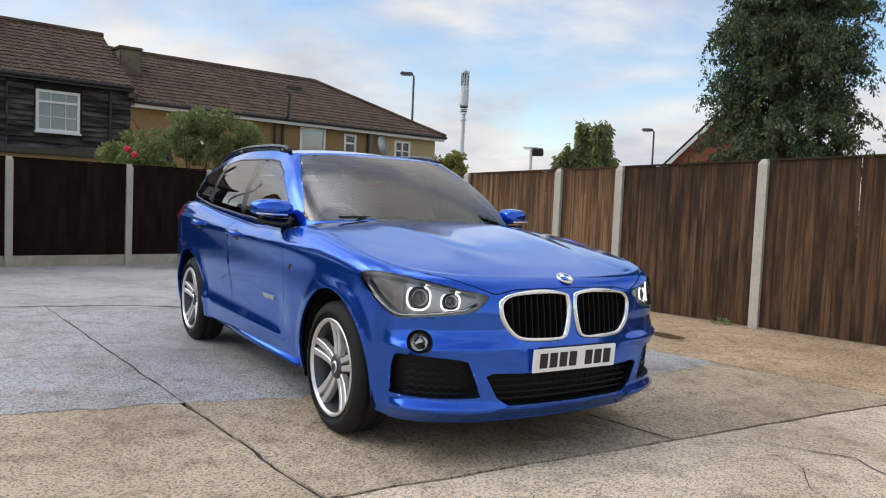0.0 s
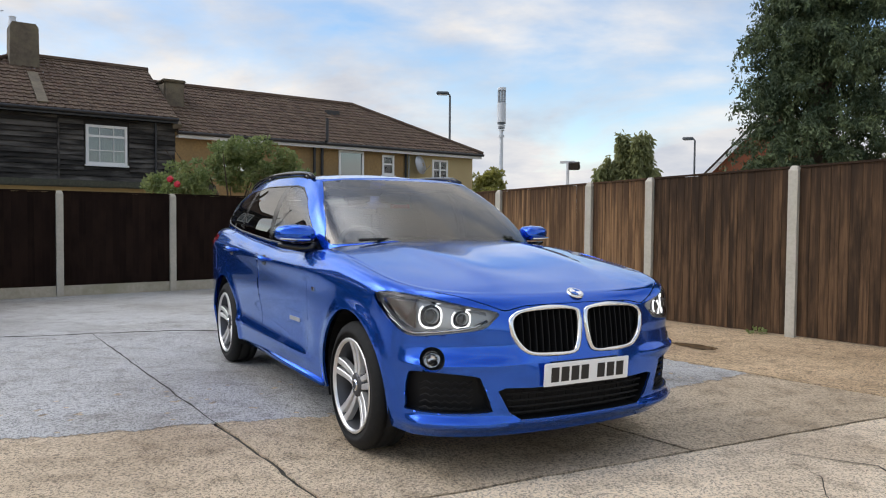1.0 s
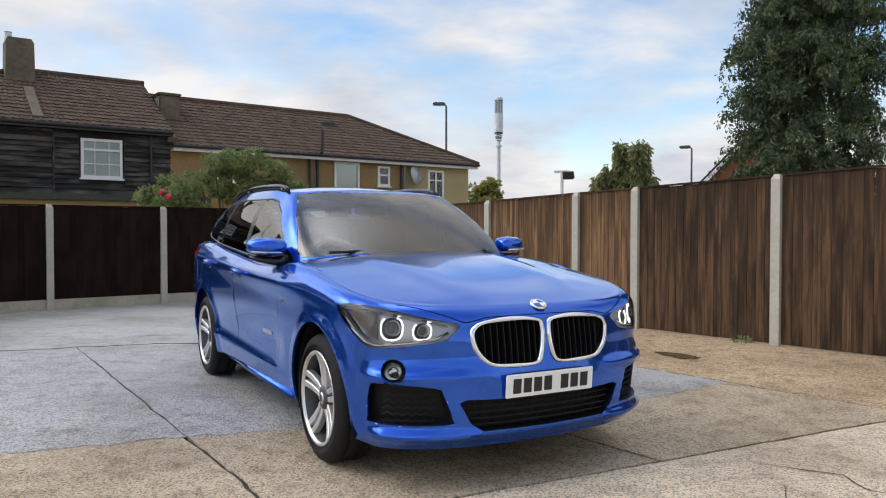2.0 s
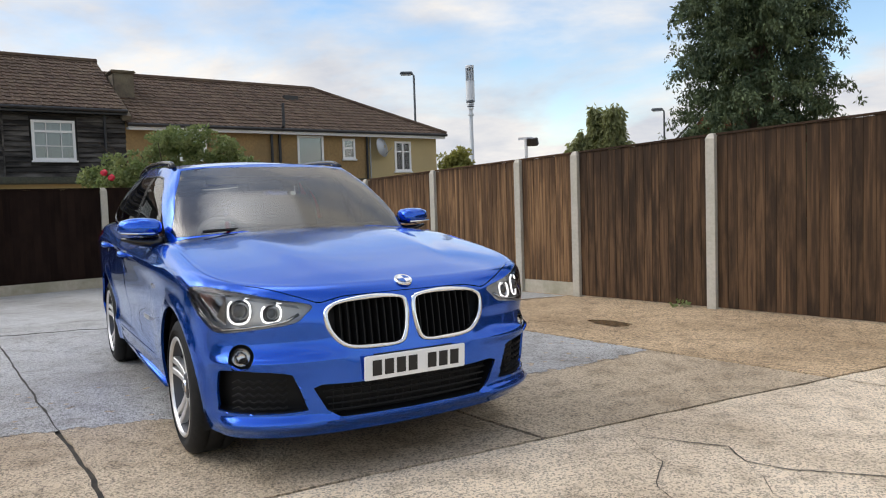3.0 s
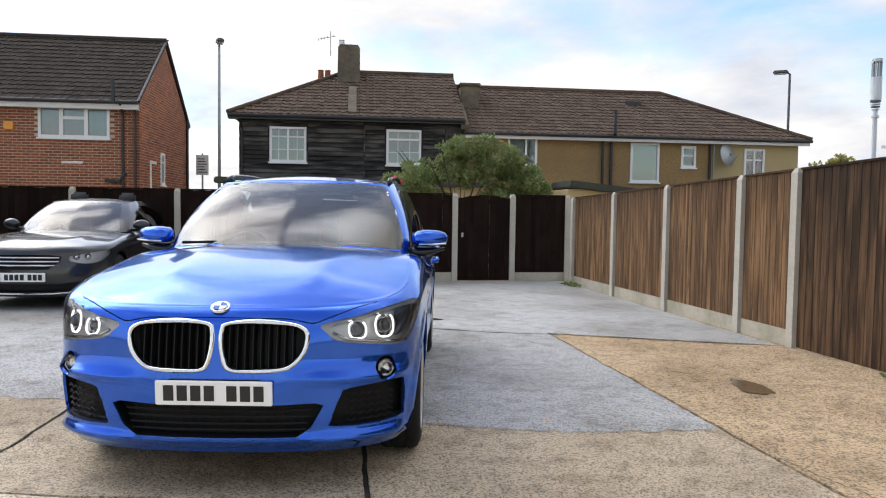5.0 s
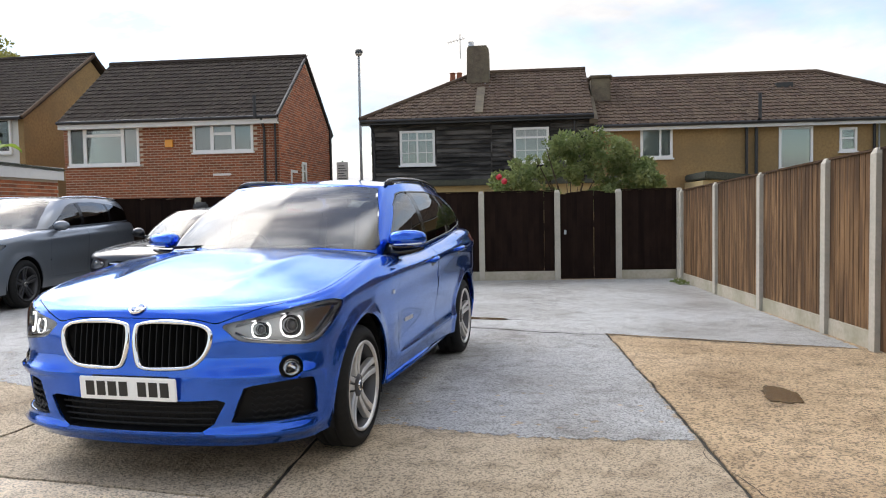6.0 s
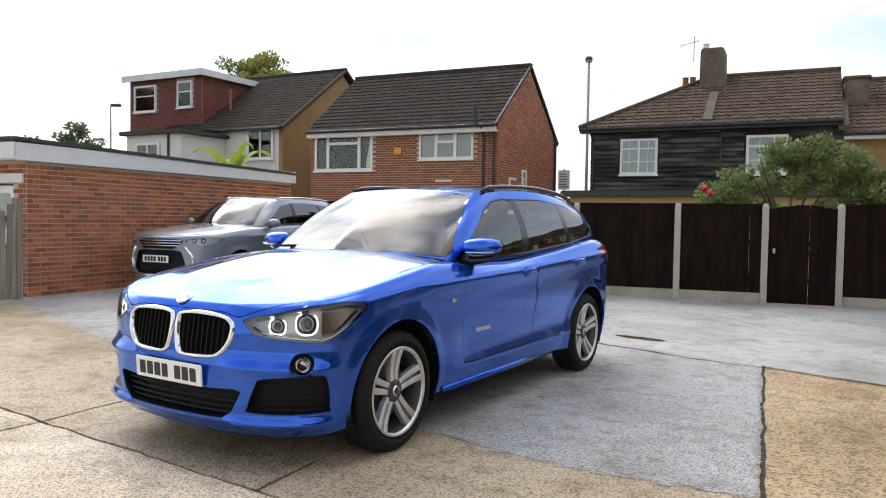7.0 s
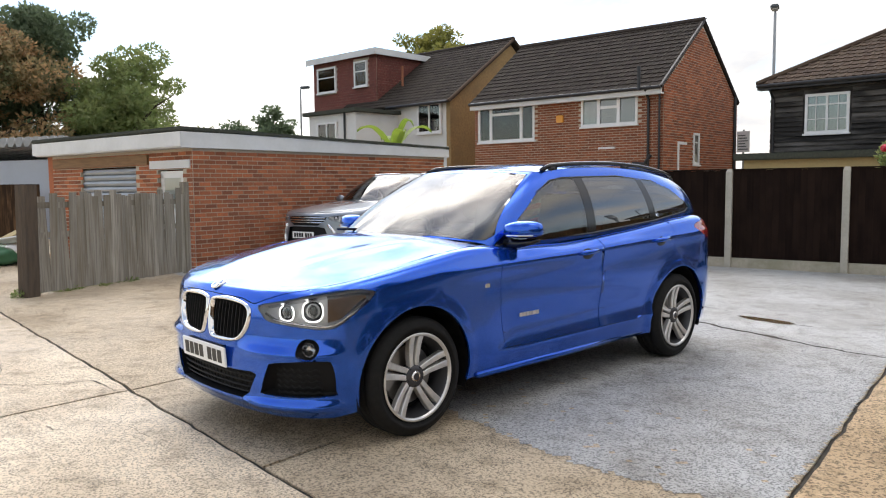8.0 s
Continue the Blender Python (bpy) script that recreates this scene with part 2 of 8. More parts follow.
    mid = tex("ShaderNodeTexNoise", 5.5, 6.0)
    col = mixed(span(mid.outputs["Fac"], 0.5, 0.68, 0, 0.7), col, (0.60, 0.57, 0.53), 'MULTIPLY')
    l.new(col, p.inputs["Base Color"])
    damp = tex("ShaderNodeTexNoise", 0.5, 4.0)
    l.new(span(damp.outputs["Fac"], 0.45, 0.68, rough, wet), p.inputs["Roughness"])
    b = n.new("ShaderNodeBump")
    b.inputs["Strength"].default_value = bump; b.inputs["Distance"].default_value = 0.006
    h = n.new("ShaderNodeMath"); h.operation = 'ADD'
    l.new(cells.outputs["Distance"], h.inputs[0]); l.new(grit.outputs["Fac"], h.inputs[1])
    l.new(h.outputs[0], b.inputs["Height"]); l.new(b.outputs[0], p.inputs["Normal"])
    return m


CONCRETE = aggregate("exposed aggregate concrete", (0.395, 0.315, 0.22), (0.345, 0.275, 0.19), (0.27, 0.225, 0.165), 0.5, 42.0, 0.85, 0.9)
CONCRETE_RUSTY = aggregate("weathered pebbly concrete", (0.385, 0.28, 0.168), (0.37, 0.265, 0.158), (0.25, 0.185, 0.115), 0.6, 30.0, 0.9, 1.4)
CONCRETE_PALE = aggregate("pale worn concrete", (0.535, 0.445, 0.335), (0.46, 0.38, 0.28), (0.34, 0.29, 0.225), 0.45, 46.0, 0.8, 0.7)
PAINT_GREY = aggregate("worn grey floor paint", (0.345, 0.343, 0.328), (0.32, 0.318, 0.304), (0.20, 0.21, 0.228), 0.34, 52.0, 0.55, 0.5)
# darker than PAINT_GREY partly to paint in the rear's stronger sheen
PAINT_FRONT = aggregate("thin dark grey floor paint", (0.305, 0.303, 0.292), (0.29, 0.288, 0.278), (0.17, 0.18, 0.19), 0.45, 44.0, 0.7, 0.8)
JOINT = material("dirty joint filler", (0.035, 0.031, 0.025), 0.95, grain=(9, 0.6, (0.09, 0.075, 0.055)))
MOSS = material("moss", (0.07, 0.085, 0.03), 0.95)
EARTH = material("dull far ground", (0.13, 0.125, 0.10), 0.95, grain=(0.6, 0.5, (0.09, 0.10, 0.05)))
POST = material("pale concrete post", (0.50, 0.46, 0.38), 0.85, grain=(30, 0.4, (0.36, 0.33, 0.27)), stain=(3, 0.4, (0.34, 0.32, 0.25)), bump=(60, 0.3, 0.004))
GRAVELBOARD = material("concrete gravel board", (0.47, 0.42, 0.33), 0.9, grain=(25, 0.4, (0.33, 0.29, 0.22)), stain=(2.2, 0.6, (0.25, 0.24, 0.15)), bump=(50, 0.4, 0.005))
FENCE_BROWN = material("brown stained fence board", (0.13, 0.073, 0.037), 0.85, spec=0.2, grain=((34, 34, 2.2), 0.8, (0.036, 0.021, 0.012)), stain=((6, 6, 1.6), 0.9, (0.026, 0.016, 0.0095), 0.44, 0.60), bump=((70, 70, 3), 0.4, 0.004), per_piece=0.26)
FENCE_DARK = material("dark stained fence board", (0.011, 0.006, 0.0045), 0.9, spec=0.1, grain=((30, 30, 1.6), 0.6, (0.016, 0.009, 0.0065)), stain=(2, 0.4, (0.032, 0.018, 0.012)), bump=((70, 70, 3), 0.4, 0.004), per_piece=0.2)
FENCE_GREY = material("weathered grey wood", (0.33, 0.30, 0.25), 0.9, grain=((40, 40, 1.5), 0.8, (0.17, 0.145, 0.11)), stain=((4, 4, 0.8), 0.6, (0.15, 0.12, 0.08)), bump=((70, 70, 3), 0.6, 0.006), per_piece=0.22)
BRICK_ORANGE = material("orange red brick", (0.38, 0.115, 0.043), 0.88, grain=(40, 0.4, (0.24, 0.08, 0.042)), stain=(3.0, 0.35, (0.20, 0.075, 0.046)), bump=(60, 0.5, 0.004), per_piece=0.5)
BRICK_RED = material("brown red brick", (0.27, 0.085, 0.036), 0.88, grain=(30, 0.35, (0.15, 0.055, 0.034)), stain=(1.2, 0.4, (0.19, 0.075, 0.045)), bump=(60, 0.5, 0.004), per_piece=0.3)
MORTAR = material("sandy mortar", (0.50, 0.43, 0.34), 0.95, grain=(20, 0.4, (0.40, 0.34, 0.27)))
# pale streaks: weathering, with the highlights on board edges painted into the same colour
CLADDING = material("black stained weatherboard", (0.014, 0.0125, 0.0115), 0.75, grain=((2, 20, 20), 0.6, (0.05, 0.045, 0.04)), stain=((0.7, 3, 3), 0.55, (0.19, 0.175, 0.16), 0.46, 0.64), spec=0.3, bump=((3, 40, 40), 0.5, 0.006), per_piece=0.4)
RENDER_YELLOW = material("ochre rough render", (0.345, 0.22, 0.095), 0.95, grain=(14, 0.6, (0.23, 0.14, 0.06)), stain=(0.9, 0.7, (0.23, 0.155, 0.075)), bump=(35, 0.7, 0.01))
RENDER_CREAM = material("cream yellow render", (0.46, 0.36, 0.19), 0.95, grain=(22, 0.35, (0.36, 0.28, 0.14)), stain=(0.7, 0.4, (0.38, 0.3, 0.16)), bump=(35, 0.5, 0.01))
RENDER_WHITE = material("white painted render", (0.68, 0.68, 0.66), 0.9, grain=(20, 0.2, (0.55, 0.55, 0.53)), stain=(0.8, 0.35, (0.52, 0.52, 0.5)), bump=(35, 0.4, 0.006))
TILE_BROWN = material("brown mossy roof tile", (0.092, 0.058, 0.041), 0.9, spec=0.3, grain=(9, 0.55, (0.05, 0.034, 0.027)), stain=(1.1, 0.5, (0.14, 0.105, 0.068)), bump=(30, 0.5, 0.01), per_piece=0.25)
TILE_DARK = material("dark brown roof tile", (0.042, 0.031, 0.025), 0.9, spec=0.3, grain=(9, 0.5, (0.024, 0.019, 0.016)), stain=(0.9, 0.5, (0.06, 0.05, 0.036)), bump=(30, 0.5, 0.01), per_piece=0.25)
TILE_HUNG = material("red brown hung tile", (0.19, 0.06, 0.045), 0.85, grain=(12, 0.5, (0.12, 0.04, 0.032)), per_piece=0.2)
WHITE_PVC = material("white window plastic", (0.78, 0.78, 0.77), 0.35, stain=(3, 0.2, (0.62, 0.62, 0.6)))
WHITE_PAINT = material("white painted timber", (0.70, 0.70, 0.69), 0.55, stain=(1.5, 0.3, (0.5, 0.5, 0.48)), grain=(14, 0.2, (0.58, 0.58, 0.56)))
BLACK_PLASTIC = material("black rainwater plastic", (0.018, 0.018, 0.02), 0.4)
FELT = material("mossy roofing felt", (0.045, 0.05, 0.04), 0.95, grain=(18, 0.6, (0.08, 0.085, 0.06)), bump=(30, 0.5, 0.01))
STACK = material("sooty rendered chimney", (0.135, 0.11, 0.08), 0.95, grain=(8, 0.5, (0.07, 0.058, 0.045)), stain=(1.5, 0.6, (0.20, 0.17, 0.11)), bump=(20, 0.6, 0.02))
TERRACOTTA = material("terracotta", (0.33, 0.12, 0.06), 0.85, grain=(10, 0.4, (0.2, 0.08, 0.05)))
GALV = material("galvanised grey steel", (0.38, 0.40, 0.42), 0.45, metal=0.6, stain=(2, 0.3, (0.28, 0.29, 0.3)))
LAMP_DARK = material("dark painted steel", (0.10, 0.11, 0.12), 0.5, metal=0.3)
MAST_WHITE = material("off white mast coating", (0.62, 0.64, 0.66), 0.4, stain=(1.5, 0.3, (0.48, 0.5, 0.52)))
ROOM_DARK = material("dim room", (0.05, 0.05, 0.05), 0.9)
CURTAIN = material("net curtain", (0.78, 0.79, 0.78), 0.9, grain=((60, 60, 1), 0.4, (0.38, 0.39, 0.4)))
WINDOW_GLASS = glass("window glass", (0.82, 0.86, 0.86), 1.9)
LEAF_CONIFER = material("dark conifer spray", (0.032, 0.056, 0.024), 0.7, grain=(3.2, 0.9, (0.11, 0.145, 0.058)))
LEAF_WILLOW = material("willow leaves", (0.26, 0.27, 0.11), 0.65, grain=(0.9, 0.6, (0.15, 0.17, 0.07)))
LEAF_GREEN = material("green leaves", (0.21, 0.27, 0.095), 0.6, grain=(1.6, 0.6, (0.29, 0.30, 0.12)))
LEAF_ROSE = material("rose leaves", (0.15, 0.20, 0.07), 0.5, grain=(3.0, 0.8, (0.30, 0.33, 0.13)))
LEAF_YELLOW = material("yellowing leaves", (0.30, 0.28, 0.07), 0.6, grain=(1.2, 0.6, (0.18, 0.21, 0.06)))
LEAF_RUST = material("rust coloured leaves", (0.46, 0.28, 0.14), 0.65, grain=(0.5, 0.9, (0.18, 0.21, 0.10)))
LEAF_DARK = material("deep green leaves", (0.16, 0.21, 0.12), 0.65, grain=(1.0, 0.6, (0.11, 0.16, 0.08)))
LEAF_BANANA = material("banana leaf", (0.25, 0.36, 0.05), 0.45, grain=((4, 1, 1), 0.4, (0.16, 0.27, 0.04)))
ROSE_RED = material("red rose petals", (0.55, 0.015, 0.04), 0.5)
BARK = material("bark", (0.09, 0.065, 0.045), 0.95, grain=((20, 20, 3), 0.6, (0.05, 0.038, 0.028)), bump=((20, 20, 4), 0.8, 0.02))
WATER = material("rain puddle", (0.13, 0.085, 0.045), 0.16, spec=0.5, grain=(25, 0.6, (0.20, 0.135, 0.075)), stain=(6, 0.6, (0.09, 0.058, 0.032)))


FENCE_FAR = material("lighter brown fence board", (0.265, 0.15, 0.072), 0.85, spec=0.2, grain=((34, 34, 1.2), 0.8, (0.07, 0.038, 0.02)), stain=((6, 6, 1.6), 0.8, (0.062, 0.034, 0.018), 0.44, 0.62), bump=((70, 70, 3), 0.4, 0.004), per_piece=0.28)


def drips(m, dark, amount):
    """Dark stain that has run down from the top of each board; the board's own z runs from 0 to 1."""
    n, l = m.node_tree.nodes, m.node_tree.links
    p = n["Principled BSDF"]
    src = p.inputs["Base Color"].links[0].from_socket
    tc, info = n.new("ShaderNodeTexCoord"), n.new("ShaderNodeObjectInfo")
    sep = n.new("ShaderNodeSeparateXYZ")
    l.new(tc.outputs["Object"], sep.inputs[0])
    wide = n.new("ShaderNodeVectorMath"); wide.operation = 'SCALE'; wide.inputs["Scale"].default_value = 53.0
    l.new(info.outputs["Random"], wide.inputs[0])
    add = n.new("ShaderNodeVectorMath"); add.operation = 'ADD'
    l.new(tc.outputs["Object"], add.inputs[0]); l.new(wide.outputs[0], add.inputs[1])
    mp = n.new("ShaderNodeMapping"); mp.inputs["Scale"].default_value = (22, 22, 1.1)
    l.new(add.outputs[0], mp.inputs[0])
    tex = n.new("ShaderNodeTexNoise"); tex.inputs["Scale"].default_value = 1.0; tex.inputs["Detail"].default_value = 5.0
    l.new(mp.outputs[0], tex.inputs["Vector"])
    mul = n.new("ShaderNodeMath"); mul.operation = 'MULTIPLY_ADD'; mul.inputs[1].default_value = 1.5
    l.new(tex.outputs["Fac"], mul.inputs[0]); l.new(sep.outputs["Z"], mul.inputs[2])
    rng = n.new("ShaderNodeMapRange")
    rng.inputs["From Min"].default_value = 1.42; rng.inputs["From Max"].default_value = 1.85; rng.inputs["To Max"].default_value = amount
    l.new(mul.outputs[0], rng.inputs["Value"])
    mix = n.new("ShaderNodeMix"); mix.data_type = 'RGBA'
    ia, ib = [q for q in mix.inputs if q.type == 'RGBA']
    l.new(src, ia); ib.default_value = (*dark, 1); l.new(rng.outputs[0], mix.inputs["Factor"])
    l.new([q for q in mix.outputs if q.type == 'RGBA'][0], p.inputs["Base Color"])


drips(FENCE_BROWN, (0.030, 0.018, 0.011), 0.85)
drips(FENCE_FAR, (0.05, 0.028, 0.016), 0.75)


def leafy(m, share):
    """Lets some light through the leaves."""
    n, l = m.node_tree.nodes, m.node_tree.links
    p, out = n["Principled BSDF"], n["Material Output"]
    t = n.new("ShaderNodeBsdfTranslucent")
    src = p.inputs["Base Color"].links[0].from_socket
    l.new(src, t.inputs["Color"])
    mix = n.new("ShaderNodeMixShader"); mix.inputs[0].default_value = share
    l.new(p.outputs[0], mix.inputs[1]); l.new(t.outputs[0], mix.inputs[2]); l.new(mix.outputs[0], out.inputs[0])


for leaf_mat in (LEAF_ROSE, LEAF_WILLOW, LEAF_GREEN, LEAF_YELLOW, LEAF_RUST, LEAF_DARK, LEAF_BANANA):
    leafy(leaf_mat, 0.5)
leafy(LEAF_CONIFER, 0.15)

# ---- plan: directions and lines of the yard ----
SIDE_AT, SIDE_DIR = Vector((2.487, 8.42, 0)), Vector((-0.813, 0.582, 0)).normalized()      # side fence, towards its far corner
BACK_AT, BACK_DIR = Vector((-7.656, 9.384, 0)), Vector((0.59, 0.807, 0)).normalized()      # back fence, towards the same corner
GARAGE_AT, GARAGE_DIR = Vector((-7.80, 0.48, 0)), Vector((-0.80, 0.60, 0)).normalized()    # near corner, along the long wall


def fast_mesh(name, verts, faces, mats, smooth=False):
    me = bpy.data.meshes.new(name)
    me.from_pydata(verts, [], faces)
    for m in mats:
        me.materials.append(m)
    if smooth:
        for p in me.polygons:
            p.use_smooth = True
    me.update()
    return me


# ---- ground ----
def ground_sheet():
    bm = bmesh.new()
    rows = [[bm.verts.new((x, y, -0.16)) for x in (-900, -60, -20, 20, 60, 900)] for y in (-900, -60, -20, 20, 60, 900)]
    for j in range(5):
        for i in range(5):
            bm.faces.new((rows[j][i], rows[j][i + 1], rows[j + 1][i + 1], rows[j + 1][i]))
    solid("ground", bm, EARTH, Matrix(), "dull earth and verge beyond the yard", "ground", kind="structure")


ground_sheet()


def inside(poly, x, y):
    hit, j = False, len(poly) - 1
    for i in range(len(poly)):
        (xi, yi), (xj, yj) = poly[i], poly[j]
        if (yi > y) != (yj > y) and x < (xj - xi) * (y - yi) / (yj - yi) + xi:
            hit = not hit
        j = i
    return hit


def yard():
    """Cast bays of concrete with open joints, over a dark bed."""
    bed = boxed(-22, 16, -16, 22, -0.158, -0.012)
    root = solid("yard_bed", bed, JOINT, Matrix(), "dark bed under the concrete bays", "ground", kind="structure")
    bm = bmesh.new()
    vs = [bm.verts.new(p) for p in ((-21.9, -15.9, 0), (15.9, -15.9, 0), (15.9, 21.9, 0), (-21.9, 21.9, 0))]
    bm.faces.new(vs)
    # joint lines: a point and a direction; the last number says on which side of the long cross joint the cut stays
    lines = [((-0.2, 2.66), (0.752, 0.66), None), ((-2.77, 7.34), (0.865, 0.50), None), ((-1.46, 3.61), (0.75, -0.66), None),
             ((-1.03, 8.28), (0.80, -0.60), None), ((1.28, 3.79), (-0.78, 0.63), 1), ((3.4, 5.75), (0.6, -0.8), -1)]
    for (px, py), (dx, dy), side in lines:
        geom = list(bm.faces)
        if side is not None:
            geom = [f for f in geom if side * ((f.calc_center_median().x + 0.2) * 0.66 - (f.calc_center_median().y - 2.66) * 0.752) < 0]
        geom = geom + list({e for f in geom for e in f.edges}) + list({v for f in geom for v in f.verts})
        bmesh.ops.bisect_plane(bm, geom=geom, plane_co=(px, py, 0), plane_no=(-dy, dx, 0))
    polys = [[v.co.copy() for v in f.verts] for f in bm.faces]
    bm.free()
    for poly in polys:
        if sum((poly[i].x * poly[i - 1].y - poly[i - 1].x * poly[i].y) for i in range(len(poly))) > 0:
            poly.reverse()
        c = sum(poly, Vector()) / len(poly)
        n = len(poly)
        # pull the edges in by half the joint, then roughen them
        inset = []
        for i in range(n):
            a, b, d = poly[i - 1], poly[i], poly[(i + 1) % n]
            e1, e2 = (b - a).normalized(), (d - b).normalized()
            n1, n2 = Vector((-e1.y, e1.x, 0)), Vector((-e2.y, e2.x, 0))
            k = (n1 + n2)
            inset.append(b + k * (0.013 / max(0.3, 1 + n1.dot(n2))))
        outline = []
        for i in range(n):
            a, b = inset[i], inset[(i + 1) % n]
            steps = max(1, int((b - a).length / 0.09))
            for k in range(steps):
                p = a.lerp(b, k / steps)
                if p.length < 12:
                    p = p + noise.noise_vector(p * 3.3) * Vector((0.020, 0.020, 0)) + noise.noise_vector(p * 14) * Vector((0.010, 0.010, 0))
                outline.append((p.x, p.y, 0))
        slab = bmesh.new()
        prism(slab, outline, (0, 0, -0.011))
        pale = (c.x + 0.2) * 0.66 - (c.y - 2.66) * 0.752 > 0
        rusty = (not pale) and (c.x + 1.03) * 0.6 + (c.y - 8.28) * 0.8 > 0
        part("slab", slab, CONCRETE_PALE if pale else CONCRETE_RUSTY if rusty else CONCRETE, root)


yard()

PAINT_EDGE = [(-9.5, -1.6), (-7.15, 0.45), (-3.09, 2.58), (-2.26, 3.15), (-0.94, 3.96), (0.39, 4.89), (1.18, 5.44), (1.77, 6.17)]
PAINT_ZONE = PAINT_EDGE + [(-1.03, 8.28), (0.95, 9.42), (-4.6, 13.5), (-12.5, 2.9)]


def paint_sheet():
    """Old grey paint; its front edge is ragged where it has worn away."""
    step, verts, faces, index = 0.03, [], [], {}

    def vert(i, j):
        if (i, j) not in index:
            index[i, j] = len(verts)
            verts.append((i * step, j * step, 0.0032))
        return index[i, j]

    for i in range(int(-13 / step), int(2.2 / step)):
        for j in range(int(-2 / step), int(14 / step)):
            x, y = (i + 0.5) * step, (j + 0.5) * step
            free = 1.0 if (x + 0.94) * 0.6 - (y - 3.96) * 0.8 > -1.2 else 0.0     # ragged only along the front edge
            wob = noise.noise_vector(Vector((x * 2.2, y * 2.2, 0))) * free
            wob2 = noise.noise_vector(Vector((x * 9, y * 9, 3))) * free
            if not inside(PAINT_ZONE, x + wob.x * 0.05 + wob2.x * 0.05, y + wob.y * 0.05 + wob2.y * 0.05):
                continue
            if (x + 1.03) * 0.6 + (y - 8.28) * 0.8 > -0.02 and (x + 2.77) * 0.5 - (y - 7.34) * 0.865 > -0.02:
                continue
            if free and noise.noise(Vector((x * 16, y * 16, 9))) > 0.56:
                continue
            faces.append((vert(i, j), vert(i + 1, j), vert(i + 1, j + 1), vert(i, j + 1)))
    ob = new("floor_paint", fast_mesh("floor_paint", verts, faces, [PAINT_GREY]))
    ob.data.materials.append(PAINT_FRONT)
    # darker before the cross crack: partly another coat, partly lost sheen painted as tone
    for p in ob.data.polygons:
        c = p.center + noise.noise_vector(p.center * 3.0) * 0.03
        p.material_index = int((c.x + 2.77) * 0.5 - (c.y - 7.34) * 0.865 > 0)
    tagged(ob, "worn grey paint on the rear part of the yard", "paint", kind="structure")


paint_sheet()


def crack(pts, width, wander=1.0):
    """A crack: a thin dark ribbon with a wandering line."""
    line = []
    for (ax, ay), (bx, by) in zip(pts, pts[1:]):
        n = max(2, int(math.hypot(bx - ax, by - ay) / 0.05))
        for k in range(n):
            p = Vector((ax + (bx - ax) * k / n, ay + (by - ay) * k / n, 0))
            line.append(p + noise.noise_vector(p * 4) * Vector((0.035, 0.035, 0)) * wander + noise.noise_vector(p * 17) * Vector((0.012, 0.012, 0)) * wander)
    bm, prev = bmesh.new(), None
    for i, p in enumerate(line):
        d = (line[min(i + 1, len(line) - 1)] - line[max(i - 1, 0)]).normalized()
        w = width * 0.5 * (0.45 + 0.9 * abs(noise.noise(p * 5))) * min(1, 0.3 + 3 * min(i, len(line) - 1 - i) / len(line))
        q = Vector((-d.y, d.x, 0)) * w
        row = (bm.verts.new((p.x + q.x, p.y + q.y, 0.0045)), bm.verts.new((p.x - q.x, p.y - q.y, 0.0045)))
        if prev:
            bm.faces.new((prev[0], row[0], row[1], prev[1]))
        prev = row
    solid("crack", bm, JOINT, Matrix(), "thin dark crack across the concrete", "crack", "cracks in the yard", "structure")


# the joints show through the paint
crack([(-4.68, 6.44), (-1.35, 3.51)], 0.022, 0.3)
crack([(-6.2, 5.4), (-4.8, 6.16), (-4.59, 6.36), (-3.9, 6.80), (-3.48, 6.92), (-2.36, 7.46), (-1.39, 7.98), (-0.92, 8.34)], 0.085, 1.1)
crack([(-0.92, 8.34), (0.75, 9.31)], 0.035, 0.6)
crack([(-4.66, 7.24), (-3.9, 7.5), (-3.2, 7.9)], 0.02)
crack([(-2.7, 7.95), (-2.3, 8.34)], 0.03)
crack([(1.55, 3.98), (2.05, 3.86), (2.12, 3.66), (2.28, 3.56), (2.9, 3.55), (3.5, 3.35)], 0.014)
crack([(1.6, 3.95), (1.75, 3.6), (1.72, 3.3), (1.9, 2.9)], 0.007)
crack([(2.12, 3.68), (2.15, 3.3), (2.5, 2.9)], 0.006)
crack([(-0.42, 1.3), (-0.43, 1.89), (-0.55, 2.2), (-0.2, 2.5)], 0.014)
crack([(0.2, 2.0), (0.6, 2.5), (0.5, 2.9), (0.75, 3.2)], 0.006)
crack([(-1.2, 1.1), (-0.7, 1.4), (-0.42, 1.7)], 0.007)
crack([(2.96, 5.46), (2.5, 5.75), (2.0, 5.95), (1.77, 6.17)], 0.008)


def puddle(x, y, rx, ry, turn):
    bm = bmesh.new()
    rim = []
    for k in range(48):
        a = k * math.pi / 24
        r = 0.9 + 0.24 * noise.noise(Vector((math.cos(a) * 1.9 + x, math.sin(a) * 1.9 + y, 2.0))) + 0.14 * noise.noise(Vector((math.cos(a) * 6, math.sin(a) * 6, x)))
        px, py = math.cos(a) * rx * r, math.sin(a) * ry * r
        rim.append(bm.verts.new((x + px * math.cos(turn) - py * math.sin(turn), y + px * math.sin(turn) + py * math.cos(turn), 0.0062)))
    bm.faces.new(rim)
    solid("puddle", bm, WATER, Matrix(), "shallow brown rain puddle on the concrete", "puddle", "puddles in the yard")


puddle(1.44, 7.43, 0.27, 0.13, -0.75)
puddle(-2.75, 8.0, 0.34, 0.10, 0.6)


